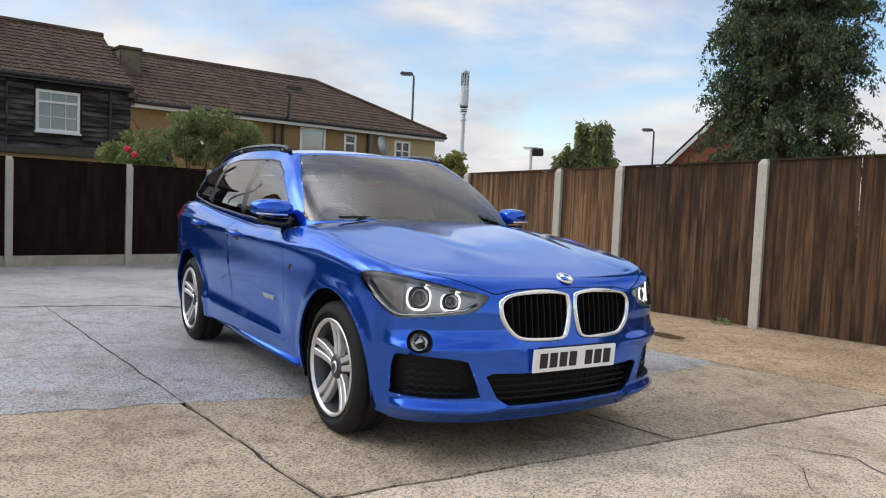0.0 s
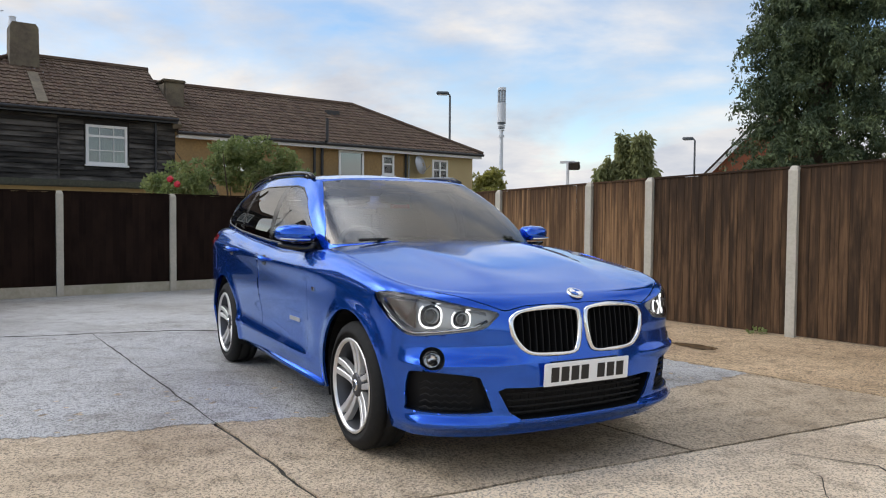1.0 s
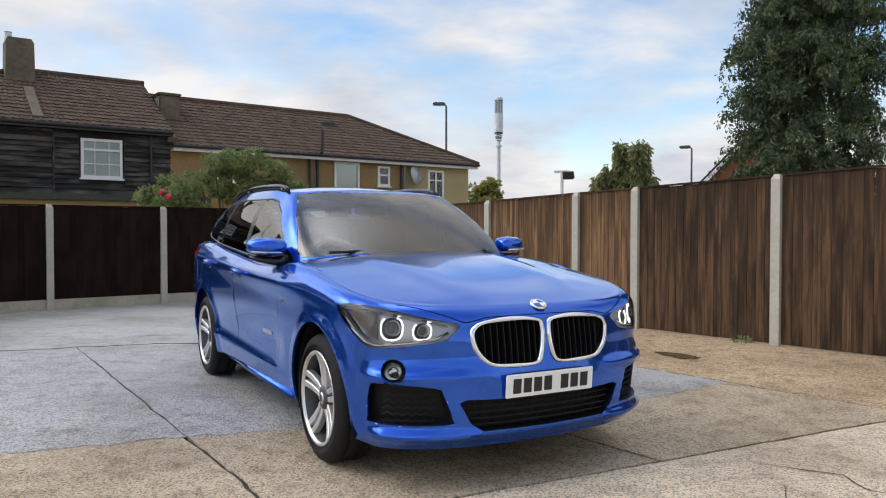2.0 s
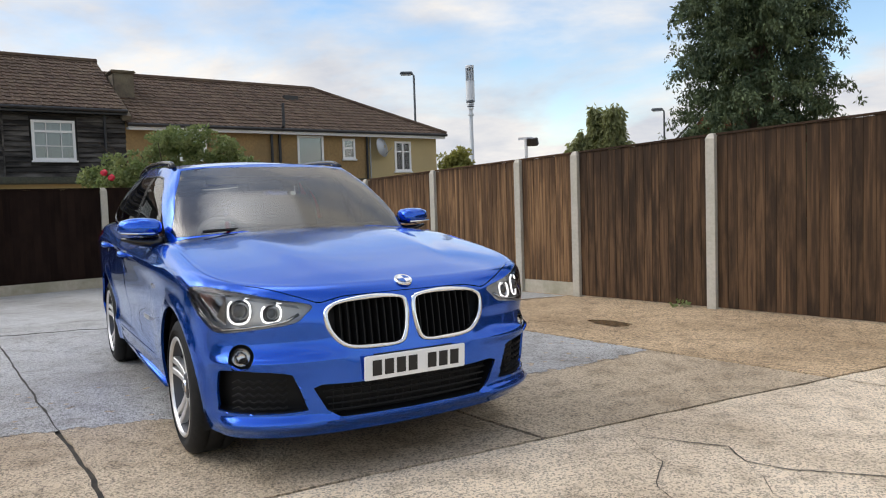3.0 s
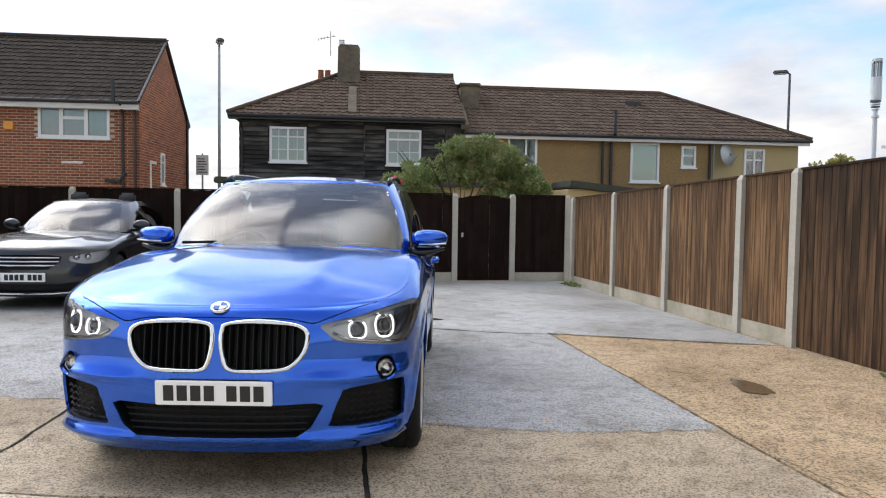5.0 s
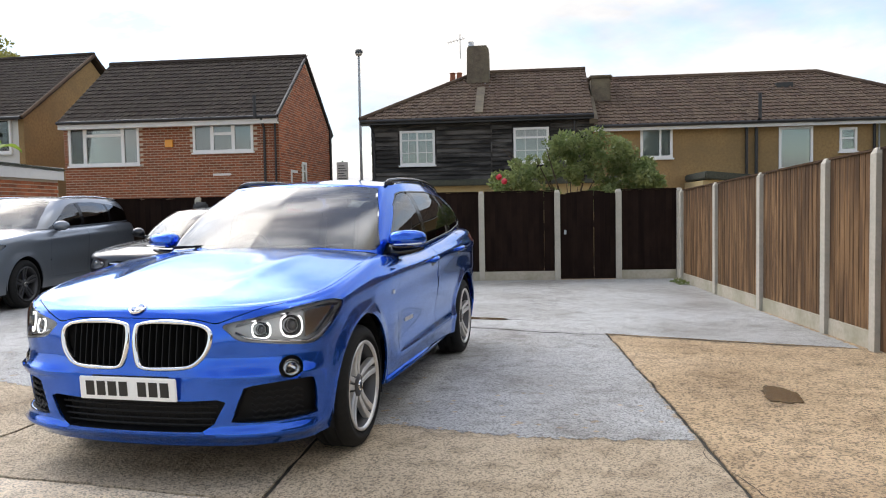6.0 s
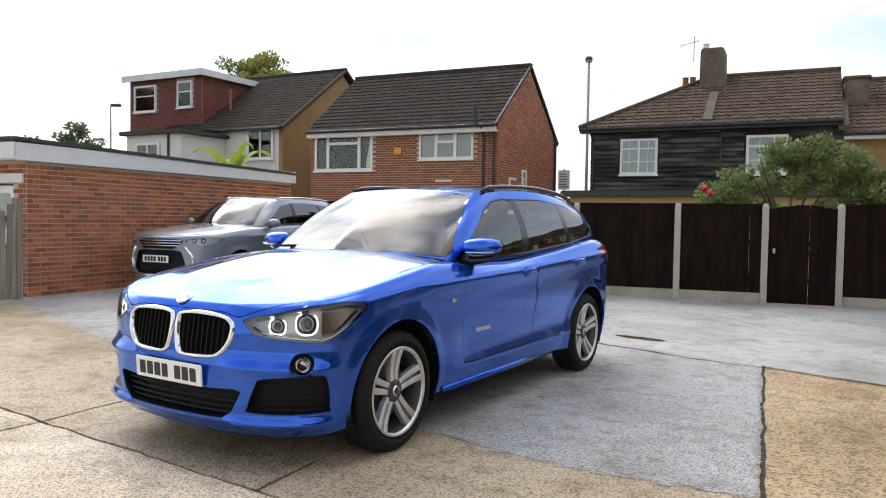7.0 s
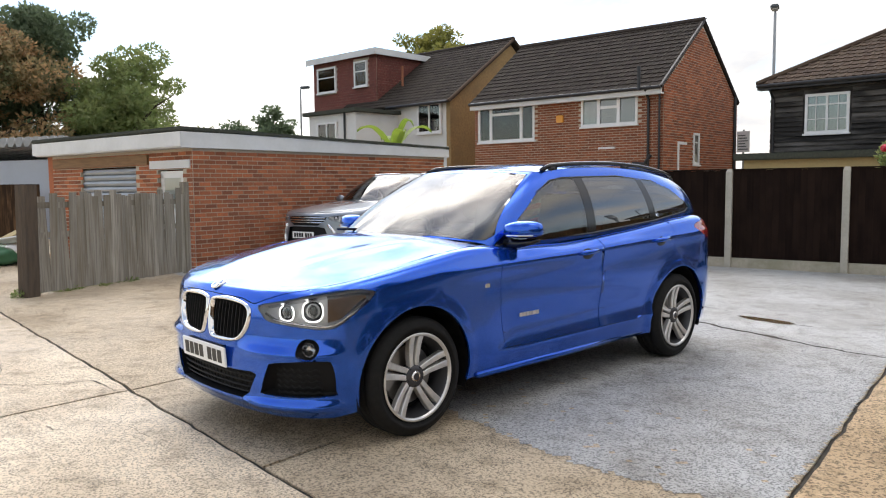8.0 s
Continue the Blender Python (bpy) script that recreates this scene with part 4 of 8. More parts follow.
def yellow_house():
    h = thing("house", TERRACE.copy(), "ochre rendered terrace house with a brown tiled roof", "house")
    e = 3.79
    holes = [(1.36, 2.28, 2.8, 3.70), (5.26, 6.20, 2.38, 3.60), (6.92, 7.40, 2.86, 3.54), (9.01, 9.70, 2.45, 3.50)]
    part("wall", wall_with_holes(0.0, 7.92, 0, e, holes[:3], 0.25), RENDER_YELLOW, h, "ochre rough rendered wall")
    part("wall", wall_with_holes(7.92, 10.85, 0, e, holes[3:], 0.25), RENDER_CREAM, h, "cream rendered wall")
    part("wall", boxed(10.6, 10.85, 0.25, 5.4, 0, e), RENDER_CREAM, h)
    part("wall", boxed(0, 10.85, 5.4, 5.65, 0, e), RENDER_YELLOW, h)
    window(h, *holes[0], [('v', 0.62, 0.03)])
    window(h, *holes[1], [], curtain=True)
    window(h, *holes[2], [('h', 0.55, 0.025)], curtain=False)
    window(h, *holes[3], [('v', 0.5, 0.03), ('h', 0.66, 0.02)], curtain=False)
    ov = 0.3
    drop = ov * ROOF_RISE / ROOF_RUN
    o = (0.0, -ov, e - drop + 0.16)
    full = SLOPE * (ROOF_RUN + ov) / ROOF_RUN
    tiled_slope(h, o, (1, 0, 0), UP, [(0, 0), (11.12, 0), (7.3, full), (0, full)], TILE_BROWN, TILE_BROWN_J)
    apex_z = o[2] + ROOF_RISE * (ROOF_RUN + ov) / ROOF_RUN
    bm = bmesh.new()
    prism(bm, [(11.12, o[1], o[2]), (7.3, ROOF_RUN, apex_z), (11.12, 2 * ROOF_RUN + ov, o[2])], (-0.06, 0, -0.06))
    part("roof_hip", bm, TILE_BROWN, h)
    bm = bmesh.new()
    prism(bm, [(7.3, ROOF_RUN, apex_z), (0, ROOF_RUN, apex_z), (0, 2 * ROOF_RUN + ov, o[2]), (11.12, 2 * ROOF_RUN + ov, o[2])], (0, 0, -0.08))
    part("roof_back", bm, TILE_BROWN, h)
    part("ridge_tiles", tube(bmesh.new(), [(7.3 * k / 16, ROOF_RUN, apex_z + 0.02) for k in range(17)], 0.09, 8), TILE_BROWN, h)
    part("hip_tiles", tube(bmesh.new(), [(11.12 - 3.82 * k / 12, o[1] + (ROOF_RUN + ov) * k / 12, o[2] + (apex_z - o[2]) * k / 12 + 0.03) for k in range(13)], 0.075, 8), TILE_BROWN, h)
    part("roof_vent", boxed(5.75, 6.25, 1.75, 2.1, apex_z - 0.62, apex_z - 0.42, 0.01), BLACK_PLASTIC, h, at=pose(0, 0, 0, 0, 0, 0))
    part("fascia", boxed(0.02, 8.0, -ov + 0.03, -ov + 0.055, o[2] - 0.17, o[2] - 0.02), WHITE_PAINT, h, "white painted fascia board")
    part("fascia", boxed(8.0, 11.08, -ov + 0.03, -ov + 0.055, o[2] - 0.17, o[2] - 0.02), WHITE_PAINT, h)
    part("soffit", boxed(0.02, 11.08, -ov + 0.056, 0.0, o[2] - 0.15, o[2] - 0.1), WHITE_PAINT, h)
    gutter(h, 0.0, 11.12, o[1] - 0.02, o[2] - 0.03)
    pipe(h, [(4.35, -0.08, e + 0.1), (4.35, -0.08, 0.3)], 0.045)
    pipe(h, [(4.62, -0.08, 0.3), (4.62, -0.08, e - 0.1), (4.62, -0.42, e + 0.05), (4.62, -0.42, e + 0.75)], 0.05, name="soil_pipe")
    pipe(h, [(7.85, -0.06, e - 0.05), (7.85, -0.06, 0.3)], 0.04)
    pipe(h, [(7.98, -0.06, e - 0.05), (7.98, -0.06, 0.3)], 0.025, GALV)
    satellite_dish(h, 8.38, -0.35, 3.28, 25, 0.34)
    c = part("chimney", boxed(0.05, 0.65, 1.2, 1.9, 4.4, 5.40, 0.04), STACK, h, "short sooty chimney stump")
    part("chimney_cap", boxed(0.0, 0.7, 1.15, 1.95, 5.40, 5.48, 0.03), STACK, c)
    part("flashing", boxed(-0.12, 0.12, 0.0, 2.1, 0, 0.14), STACK, c, at=Matrix.Translation((0, -0.2, e + 0.06)) @ pose(0, 0, 0, math.degrees(math.atan2(ROOF_RISE, ROOF_RUN))))
    # low dark extension roofs behind the corner of the yard
    part("extension_roof", boxed(2.4, 5.4, -2.6, -0.05, 2.1, 2.3, 0.03), FELT, h, "dark felted extension roof", at=pose(0, 0, 0.25, 0, 6, 0))
    part("extension_wall", boxed(2.6, 5.2, -2.4, -0.1, 0, 2.05), RENDER_CREAM, h)
    part("shed_roof", boxed(4.4, 8.2, -3.2, -0.6, 1.95, 2.08, 0.03), FELT, h, "dark flat shed roof")


yellow_house()

# ---- brick house by the garage ----
BRICK_FRAME = frame_z((-20.63, 5.59, -0.1), (0.6354, 0.7722))


def brick_house():
    h = thing("house", BRICK_FRAME, "red brick house with a dark tiled gable roof", "house")
    L, D, e = 6.62, 5.6, 4.24
    rise, run = 2.0, 2.71
    sl = math.hypot(rise, run)
    holes = [(0.16, 2.37, 2.9, 4.09), (4.03, 5.85, 3.2, 4.08)]
    part("wall", wall_with_holes(0, L, 0, e, holes, 0.26), MORTAR, h)
    joined_boxes("brickwork", brick_rows(0, L, 1.35, e, holes, lambda x, z: True), BRICK_RED_J, h)
    # gable wall: stands along y at x = L
    g = part("gable_wall", prism(bmesh.new(), [(L - 0.26, 0, 0), (L - 0.26, D, 0), (L - 0.26, D, e), (L - 0.26, run, e + rise), (L - 0.26, 0, e)], (0.26, 0, 0)), MORTAR, h)
    gh = [(2.1, 2.55, 2.05, 3.0)]
    rows = brick_rows(0, D, 1.35, e + rise, gh, lambda x, z: z < e or (z - e) < rise * (x / run if x < run else (D - x) / (D - run)) - 0.02)
    joined_boxes("brickwork", rows, BRICK_ORANGE_J, h).matrix_local = pose(L, 0, 0, 0, 0, 90)
    part("wall", prism(bmesh.new(), [(0, 0.26, 0), (0, D, 0), (0, D, e), (0, run, e + rise), (0, 0.26, e)], (0.26, 0, 0)), BRICK_RED, h)
    part("wall", boxed(0, L, D, D + 0.2, 0, e), BRICK_RED, h)
    w = window(h, *holes[0], [('v', 0.23, 0.05), ('v', 0.77, 0.05), ('h', 0.74, 0.04, 0.25, 0.75)])
    w = window(h, *holes[1], [('v', 0.32, 0.05), ('v', 0.67, 0.05), ('h', 0.60, 0.04, 0.34, 0.65)])
    side = part("window_bay", boxed(0, 0.01, 0, 0.01, 2, 2.01), MORTAR, h, at=pose(L, 0, 0, 0, 0, 90))
    window(side, 2.1, 2.55, 2.05, 3.0, [('h', 0.7, 0.02)], curtain=False, name="side_window")
    part("meter_trim", boxed(0.95, 1.6, -0.03, 0, 2.62, 2.7), WHITE_PVC, side)
    part("meter_trim", boxed(0.95, 1.05, -0.03, 0, 1.4, 2.62), WHITE_PVC, side)
    ov = 0.3
    o = (0.0, -ov, e - ov * rise / run + 0.14)
    full = sl * (run + ov) / run
    up = (0, run / sl, rise / sl)
    tiled_slope(h, o, (1, 0, 0), up, [(0, 0), (L + 0.05, 0), (L + 0.05, full), (0, full)], TILE_DARK, TILE_DARK_J)
    apex = o[2] + rise * (run + ov) / run
    part("roof_back", prism(bmesh.new(), [(0.0, run, apex), (L + 0.05, run, apex), (L + 0.05, D + 0.2, o[2]), (0.0, D + 0.2, o[2])], (0, 0, -0.08)), TILE_DARK, h)
    part("ridge_tiles", tube(bmesh.new(), [((L + 0.05) * k / 18, run, apex + 0.02) for k in range(19)], 0.09, 8), TILE_DARK, h)
    part("bargeboard", tube(bmesh.new(), [(L + 0.04, o[1], o[2]), (L + 0.04, run, apex), (L + 0.04, D + 0.2, o[2])], 0.05, 6), BLACK_PLASTIC, h)
    part("fascia", boxed(0.0, L + 0.05, -ov + 0.02, -ov + 0.05, o[2] - 0.2, o[2] - 0.03), WHITE_PAINT, h, "white painted fascia board")
    part("soffit", boxed(0.0, L, -ov + 0.051, 0, o[2] - 0.19, o[2] - 0.14), WHITE_PAINT, h)
    gutter(h, 0.0, L + 0.05, o[1] - 0.03, o[2] - 0.02)
    pipe(h, [(6.2, -0.35, e - 0.05), (6.2, -0.07, e - 0.4), (6.2, -0.07, 0.3)], 0.04)
    pipe(h, [(6.05, -0.38, e - 0.15), (6.05, -0.38, e + 0.5)], 0.05, name="soil_pipe")
    pipe(h, [(6.28, -0.08, 2.3), (6.1, -0.08, 2.05), (5.75, -0.08, 2.08), (5.75, 0.0, 2.08)], 0.05, name="waste_pipe")
    pipe(h, [(L - 0.1, -0.06, e - 0.1), (L - 0.1, -0.06, 0.3)], 0.03)
    pipe(h, [(L + 0.04, D - 0.1, e + 0.1), (L + 0.04, D - 0.1, 0.3)], 0.05)
    part("alarm_box", boxed(3.18, 3.42, -0.07, 0, 3.38, 3.60, 0.012), material("alarm box yellow", (0.75, 0.33, 0.05), 0.4), h, "small yellow alarm box")
    part("overflow_pipe", boxed(4.62, 5.15, -0.05, 0, 2.52, 2.58), WHITE_PAINT, h)


brick_house()


def dormer_house():
    """Neighbour with a hung-tile dormer and white extension."""
    h = thing("house", frame_z((-27.6, 0.2, -0.1), (0.6725, 0.74)), "white rendered house with a red tile-hung dormer", "house")
    e, rise, run, L = 4.7, 2.5, 3.6, 6.2
    part("wall", boxed(0, L - 0.2, 0.0, 6.8, 0, e), RENDER_WHITE, h)
    part("gable_wall", prism(bmesh.new(), [(L - 0.2, -0.05, 0), (L - 0.2, 6.85, 0), (L - 0.2, 6.85, e), (L - 0.2, run, e + rise - 0.1), (L - 0.2, -0.05, e)], (0.2, 0, 0)), RENDER_YELLOW, h, "ochre rendered gable wall")
    sl = math.hypot(rise, run)
    ov = 0.3
    o = (0.0, -ov, e - ov * rise / run + 0.12)
    full = sl * (run + ov) / run
    tiled_slope(h, o, (1, 0, 0), (0, run / sl, rise / sl), [(0, 0), (L + 0.15, 0), (L + 0.15, full), (0, full)], TILE_DARK, TILE_DARK_J)
    apex = o[2] + rise * (run + ov) / run
    part("roof_back", prism(bmesh.new(), [(0, run, apex), (L + 0.15, run, apex), (L + 0.15, 7.5, o[2]), (0, 7.5, o[2])], (0, 0, -0.08)), TILE_DARK, h)
    part("ridge_tiles", tube(bmesh.new(), [((L + 0.15) * k / 14, run, apex + 0.02) for k in range(15)], 0.09, 8), TILE_DARK, h)
    part("bargeboard", tube(bmesh.new(), [(L + 0.14, o[1], o[2]), (L + 0.14, run, apex), (L + 0.14, 7.5, o[2])], 0.06, 6), TILE_BROWN, h)
    gutter(h, 3.0, L + 0.1, o[1] - 0.03, o[2] - 0.02)
    mw = part("window_bay", boxed(4.6, 4.61, 0.0, 0.01, 3.5, 3.51), RENDER_WHITE, h, at=pose(0, -0.066, 0))
    window(mw, 4.5, 5.75, 3.5, 4.62, [('v', 0.5, 0.03)], curtain=True, name="rear_window")
    # flat-roofed dormer
    d = part("dormer", boxed(-2.3, 1.85, 0.25, 3.6, e + 0.02, 7.0), MORTAR, h, "dormer hung with red brown tiles")
    rows = list(brick_rows(-2.3, 1.85, e + 0.05, 6.95, [], lambda x, z: not (-2.02 < x < -0.64 and 5.55 < z < 6.75) and not (0.5 < x < 1.4 and 5.6 < z < 6.8), 0.17, 0.11, 0.008))
    joined_boxes("hung_tiles", rows, TILE_HUNG_J, h, -0.03, 0.0).matrix_local = pose(0, 0.245, 0)
    rows = list(brick_rows(0, 3.35, e + 0.05, 6.95, [], lambda x, z: True, 0.17, 0.11, 0.008))
    joined_boxes("hung_tiles", rows, TILE_HUNG_J, h, -0.03, 0.0).matrix_local = pose(1.855, 0.25, 0, 0, 0, 90)
    dw = part("dormer_window_bay", boxed(-0.62, -0.61, 0.2, 0.21, 5.5, 5.51), MORTAR, h, at=pose(0, 0.17, 0))
    window(dw, -1.98, -0.68, 5.6, 6.68, [('h', 0.6, 0.02)], name="dormer_window")
    window(dw, 0.53, 1.36, 5.66, 6.72, [('h', 0.6, 0.02)], name="dormer_window")
    part("dormer_roof", boxed(-2.5, 2.05, 0.0, 3.8, 7.0, 7.12), FELT, h)
    part("fascia", boxed(-2.52, 2.07, -0.04, 0.0, 6.86, 7.1), WHITE_PAINT, h)
    part("fascia", boxed(2.05, 2.09, 0.0, 3.8, 6.86, 7.1), WHITE_PAINT, h)
    # white extension in front
    part("extension", boxed(0.5, 3.35, -2.2, -0.02, 0, 4.3), RENDER_WHITE, h, "white rendered rear extension")
    part("extension_roof", boxed(0.3, 3.55, -2.4, 0.0, 4.3, 4.45, 0.02), FELT, h)
    xw = part("extension_window_bay", boxed(1.2, 1.21, 0, 0.01, 3.0, 3.01), MORTAR, h, at=pose(0, -2.27, 0))
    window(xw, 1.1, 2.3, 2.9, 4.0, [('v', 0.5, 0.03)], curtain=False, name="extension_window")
    pipe(h, [(2.75, -2.25, 4.3), (2.75, -2.25, 0.3)], 0.04)
    pipe(h, [(2.6, 1.0, e + 0.9), (2.6, 1.0, e + 1.7)], 0.05, TERRACOTTA, name="flue")


dormer_house()


# ---- brick garage ----
TIMBER = material("brown weathered timber", (0.26, 0.15, 0.075), 0.85, grain=((3, 30, 30), 0.6, (0.15, 0.085, 0.045)), bump=((4, 50, 50), 0.4, 0.004))


def garage():
    g = thing("garage", frame_z(GARAGE_AT, GARAGE_DIR), "low flat-roofed orange brick garage with a roller shutter", "garage")
    L, W, H = 6.9, 4.9, 2.09
    # local x runs along the long wall away from the corner; +y is into the building's far side, the yard at -y
    part("wall", boxed(0, L, 0, 0.22, -0.02, H), MORTAR, g)
    part("wall", boxed(L - 0.22, L, 0.22, W, 0, H), BRICK_ORANGE, g)
    part("wall", boxed(0, L, W, W + 0.2, 0, H), BRICK_ORANGE, g)
    holes = [(0.28, 1.05, 0.02, 1.72), (1.75, 3.75, 0.02, 1.80)]
    f = part("front_wall", wall_with_holes(0.22, W, -0.02, H, holes, 0.2), MORTAR, g, at=pose(0.2, 0, 0, 0, 0, 90))
    f2 = part("front_return", boxed(0, 0.22, 0.0, 0.2, 0, 0.01), MORTAR, g)
    joined_boxes("brickwork", brick_rows(0.0, W, 0.0, H, [(W - b, W - a, c, d) for a, b, c, d in holes], lambda x, z: True), BRICK_ORANGE_J, g).matrix_local = pose(0, W, 0, 0, 0, -90)
    part("door", boxed(0.3, 1.03, 0.10, 0.15, 0.02, 1.7), WHITE_PVC, f, "white side door")
    part("door_pane", boxed(0.42, 0.91, 0.148, 0.158, 1.05, 1.58), WINDOW_GLASS, f)
    part("lintel", boxed(0.05, 1.25, 0.1, 0.235, 1.74, 1.88), WHITE_PAINT, f, "white painted lintel")
    for k in range(16):
        part("shutter_slat", tube(bmesh.new(), [(1.77, 0.12, 0.07 + 0.11 * k), (3.73, 0.12, 0.07 + 0.11 * k)], 0.058, 8), GALV, f)
    part("beam", boxed(1.3, W - 0.1, 0.18, 0.25, 1.82, 2.0), TIMBER, f, "brown timber beam")
    # fascia and felt roof with a slight fall
    roof = part("roof", boxed(-0.28, L + 0.12, -0.10, W + 0.3, 0, 0.07, 0.02), FELT, g, at=Matrix.Translation((0, 0, H + 0.25)) @ pose(0, 0, 0, 0, 0.75, 0))
    part("fascia", boxed(-0.26, L + 0.1, -0.08, -0.045, H - 0.02, H + 0.24), WHITE_PAINT, g, "white painted fascia board")
    part("fascia", boxed(-0.27, -0.24, -0.08, W + 0.28, H + 0.0, H + 0.24), WHITE_PAINT, g)
    part("soffit", boxed(-0.24, 0.0, -0.04, W + 0.2, H - 0.02, H + 0.02), WHITE_PAINT, g)
    part("roof_slab", boxed(0.0, L, 0.0, W + 0.2, H, H + 0.2), FELT, g)
    # single bricks near the corner, the rest joined
    rows = list(brick_rows(0.0, L, 0.0, H, [], lambda x, z: True))
    near = sorted(rows, key=lambda r: r[0])[:300]
    far = sorted(rows, key=lambda r: r[0])[300:]
    joined_boxes("brickwork", far, BRICK_ORANGE_J, g)
    shapes = {}
    for a, b, c, d in near:
        key = round(b - a, 3)
        if key not in shapes:
            shapes[key] = link_mesh("brick", boxed(0, b - a, -0.007, 0.004, 0, d - c), BRICK_ORANGE)
        part("brick", shapes[key], None, g, at=pose(a, 0, c))


garage()


def workshop():
    w = thing("outbuilding", frame_z((-16.2, -6.0, -0.1), (-0.35, -0.94)), "pale blue grey outbuilding with a corrugated roof", "building")
    part("wall", boxed(0, 9, -3, 0, 0, 2.35), material("pale blue grey sheeting", (0.42, 0.45, 0.50), 0.6, stain=(1.0, 0.3, (0.32, 0.34, 0.37))), w)
    roof_mat = material("grey corrugated sheet", (0.30, 0.30, 0.29), 0.7, grain=(6, 0.4, (0.2, 0.2, 0.19)))
    for k in range(30):
        part("roof_sheet", tube(bmesh.new(), [(-0.2 + 0.31 * k, -3.2, 2.3), (-0.2 + 0.31 * k, 0.3, 2.85)], 0.16, 6), roof_mat, w)
    for x in (0.1, 3.2):
        pipe(w, [(x, -3.1, 2.25), (x, -3.1, 0.2)], 0.05)
    part("window_frame", boxed(0.6, 1.6, -3.05, -3.0, 0.9, 2.0), LAMP_DARK, w)


workshop()


def brown_fence():
    f = thing("fence", frame_z((-15.2, -6.2, 0), (0.25, -0.97)), "low brown board fence beyond the garage", "fence")
    board = board_mesh("fence_board", FENCE_BROWN, 0.14)
    for k in range(36):
        part("fence_board", board, None, f, at=Matrix.LocRotScale((0.135 * k, 0, 0), None, (1, 1, 1.55)))


brown_fence()


def rubble():
    r = thing("rubble_heap", pose(-9.3, -3.75, 0), "heap of broken boards and a green sack", "rubble")
    rng = random.Random(9)
    for k in range(9):
        bm = boxed(-0.35, 0.35, -0.12, 0.12, -0.015, 0.015, 0.004)
        part("board", bm, (FENCE_GREY, WHITE_PAINT, RENDER_CREAM)[k % 3], r, at=pose(rng.uniform(-0.5, 0.4), rng.uniform(-0.5, 0.5), 0.2 + 0.04 * k, rng.uniform(-25, 25), rng.uniform(-35, 35), rng.uniform(0, 180)))
    bm = bmesh.new()
    bmesh.ops.create_icosphere(bm, subdivisions=3, radius=0.4)
    for v in bm.verts:
        v.co = Vector((v.co.x * 1.2, v.co.y, v.co.z * 0.5)) * (1 + 0.25 * noise.noise(v.co * 5))
    part("sack", bm, material("green sack", (0.05, 0.16, 0.08), 0.5), r, "green plastic sack", True, at=pose(0.2, 0.1, 0.17))


rubble()

# ---- trees and plants ----
def leaf_cloud(name, clumps, count, size, mat, parent, seed, droop=0.0, stretch=1.6):
    """Leaves in clumps: each a bent pair of triangles, denser to the clump's skin."""
    rng = np.random.default_rng(seed)
    c = np.array([k[:3] for k in clumps]); r = np.array([k[3:6] for k in clumps])
    vol = r.prod(axis=1) ** (2 / 3)
    pick = rng.choice(len(clumps), count, p=vol / vol.sum())
    d = rng.normal(size=(count, 3)); d /= np.linalg.norm(d, axis=1)[:, None]
    rad = rng.uniform(0.55, 1.08, count) ** 0.6
    pos = c[pick] + d * r[pick] * rad[:, None]
    ax = rng.normal(size=(count, 3)) + d * 0.8
    ax[:, 2] -= droop * 2.0
    ax /= np.linalg.norm(ax, axis=1)[:, None]
    sd = np.cross(ax, rng.normal(size=(count, 3))); sd /= np.linalg.norm(sd, axis=1)[:, None]
    s = size * rng.uniform(0.6, 1.4, count)[:, None]
    nn = np.cross(ax, sd)
    v = np.empty((count, 4, 3))
    v[:, 0] = pos; v[:, 1] = pos + ax * s * stretch * 0.5 + sd * s * 0.45 + nn * s * 0.1
    v[:, 2] = pos + ax * s * stretch; v[:, 3] = pos + ax * s * stretch * 0.5 - sd * s * 0.45 + nn * s * 0.1
    idx = np.arange(count) * 4
    faces = np.concatenate([np.stack([idx, idx + 1, idx + 2], 1), np.stack([idx, idx + 2, idx + 3], 1)])
    me = fast_mesh(name, v.reshape(-1, 3).tolist(), faces.tolist(), [mat])
    return part(name, me, None, parent, kind="stuff")


def limbs(bm, base, height, r0, count, spread, rng, lean=0.0):
    top = Vector((base[0] + lean, base[1], base[2] + height))
    pts = [Vector(base).lerp(top, k / 8) + Vector((rng.uniform(-1, 1), rng.uniform(-1, 1), 0)) * r0 * 0.4 * (0 < k < 8) for k in range(9)]
    tube(bm, pts, [r0 * (1 - 0.8 * k / 8) for k in range(9)], 8)
    for k in range(count):
        p = pts[rng.randrange(3, 8)]
        a = rng.uniform(0, 6.28)
        q = p + Vector((math.cos(a) * spread, math.sin(a) * spread, spread * rng.uniform(0.3, 0.9))) * rng.uniform(0.5, 1.0)
        m = p.lerp(q, 0.5) + Vector((0, 0, 0.1 * spread))
        tube(bm, [p, m, q], [r0 * 0.35, r0 * 0.22, r0 * 0.06], 6)
    return bm


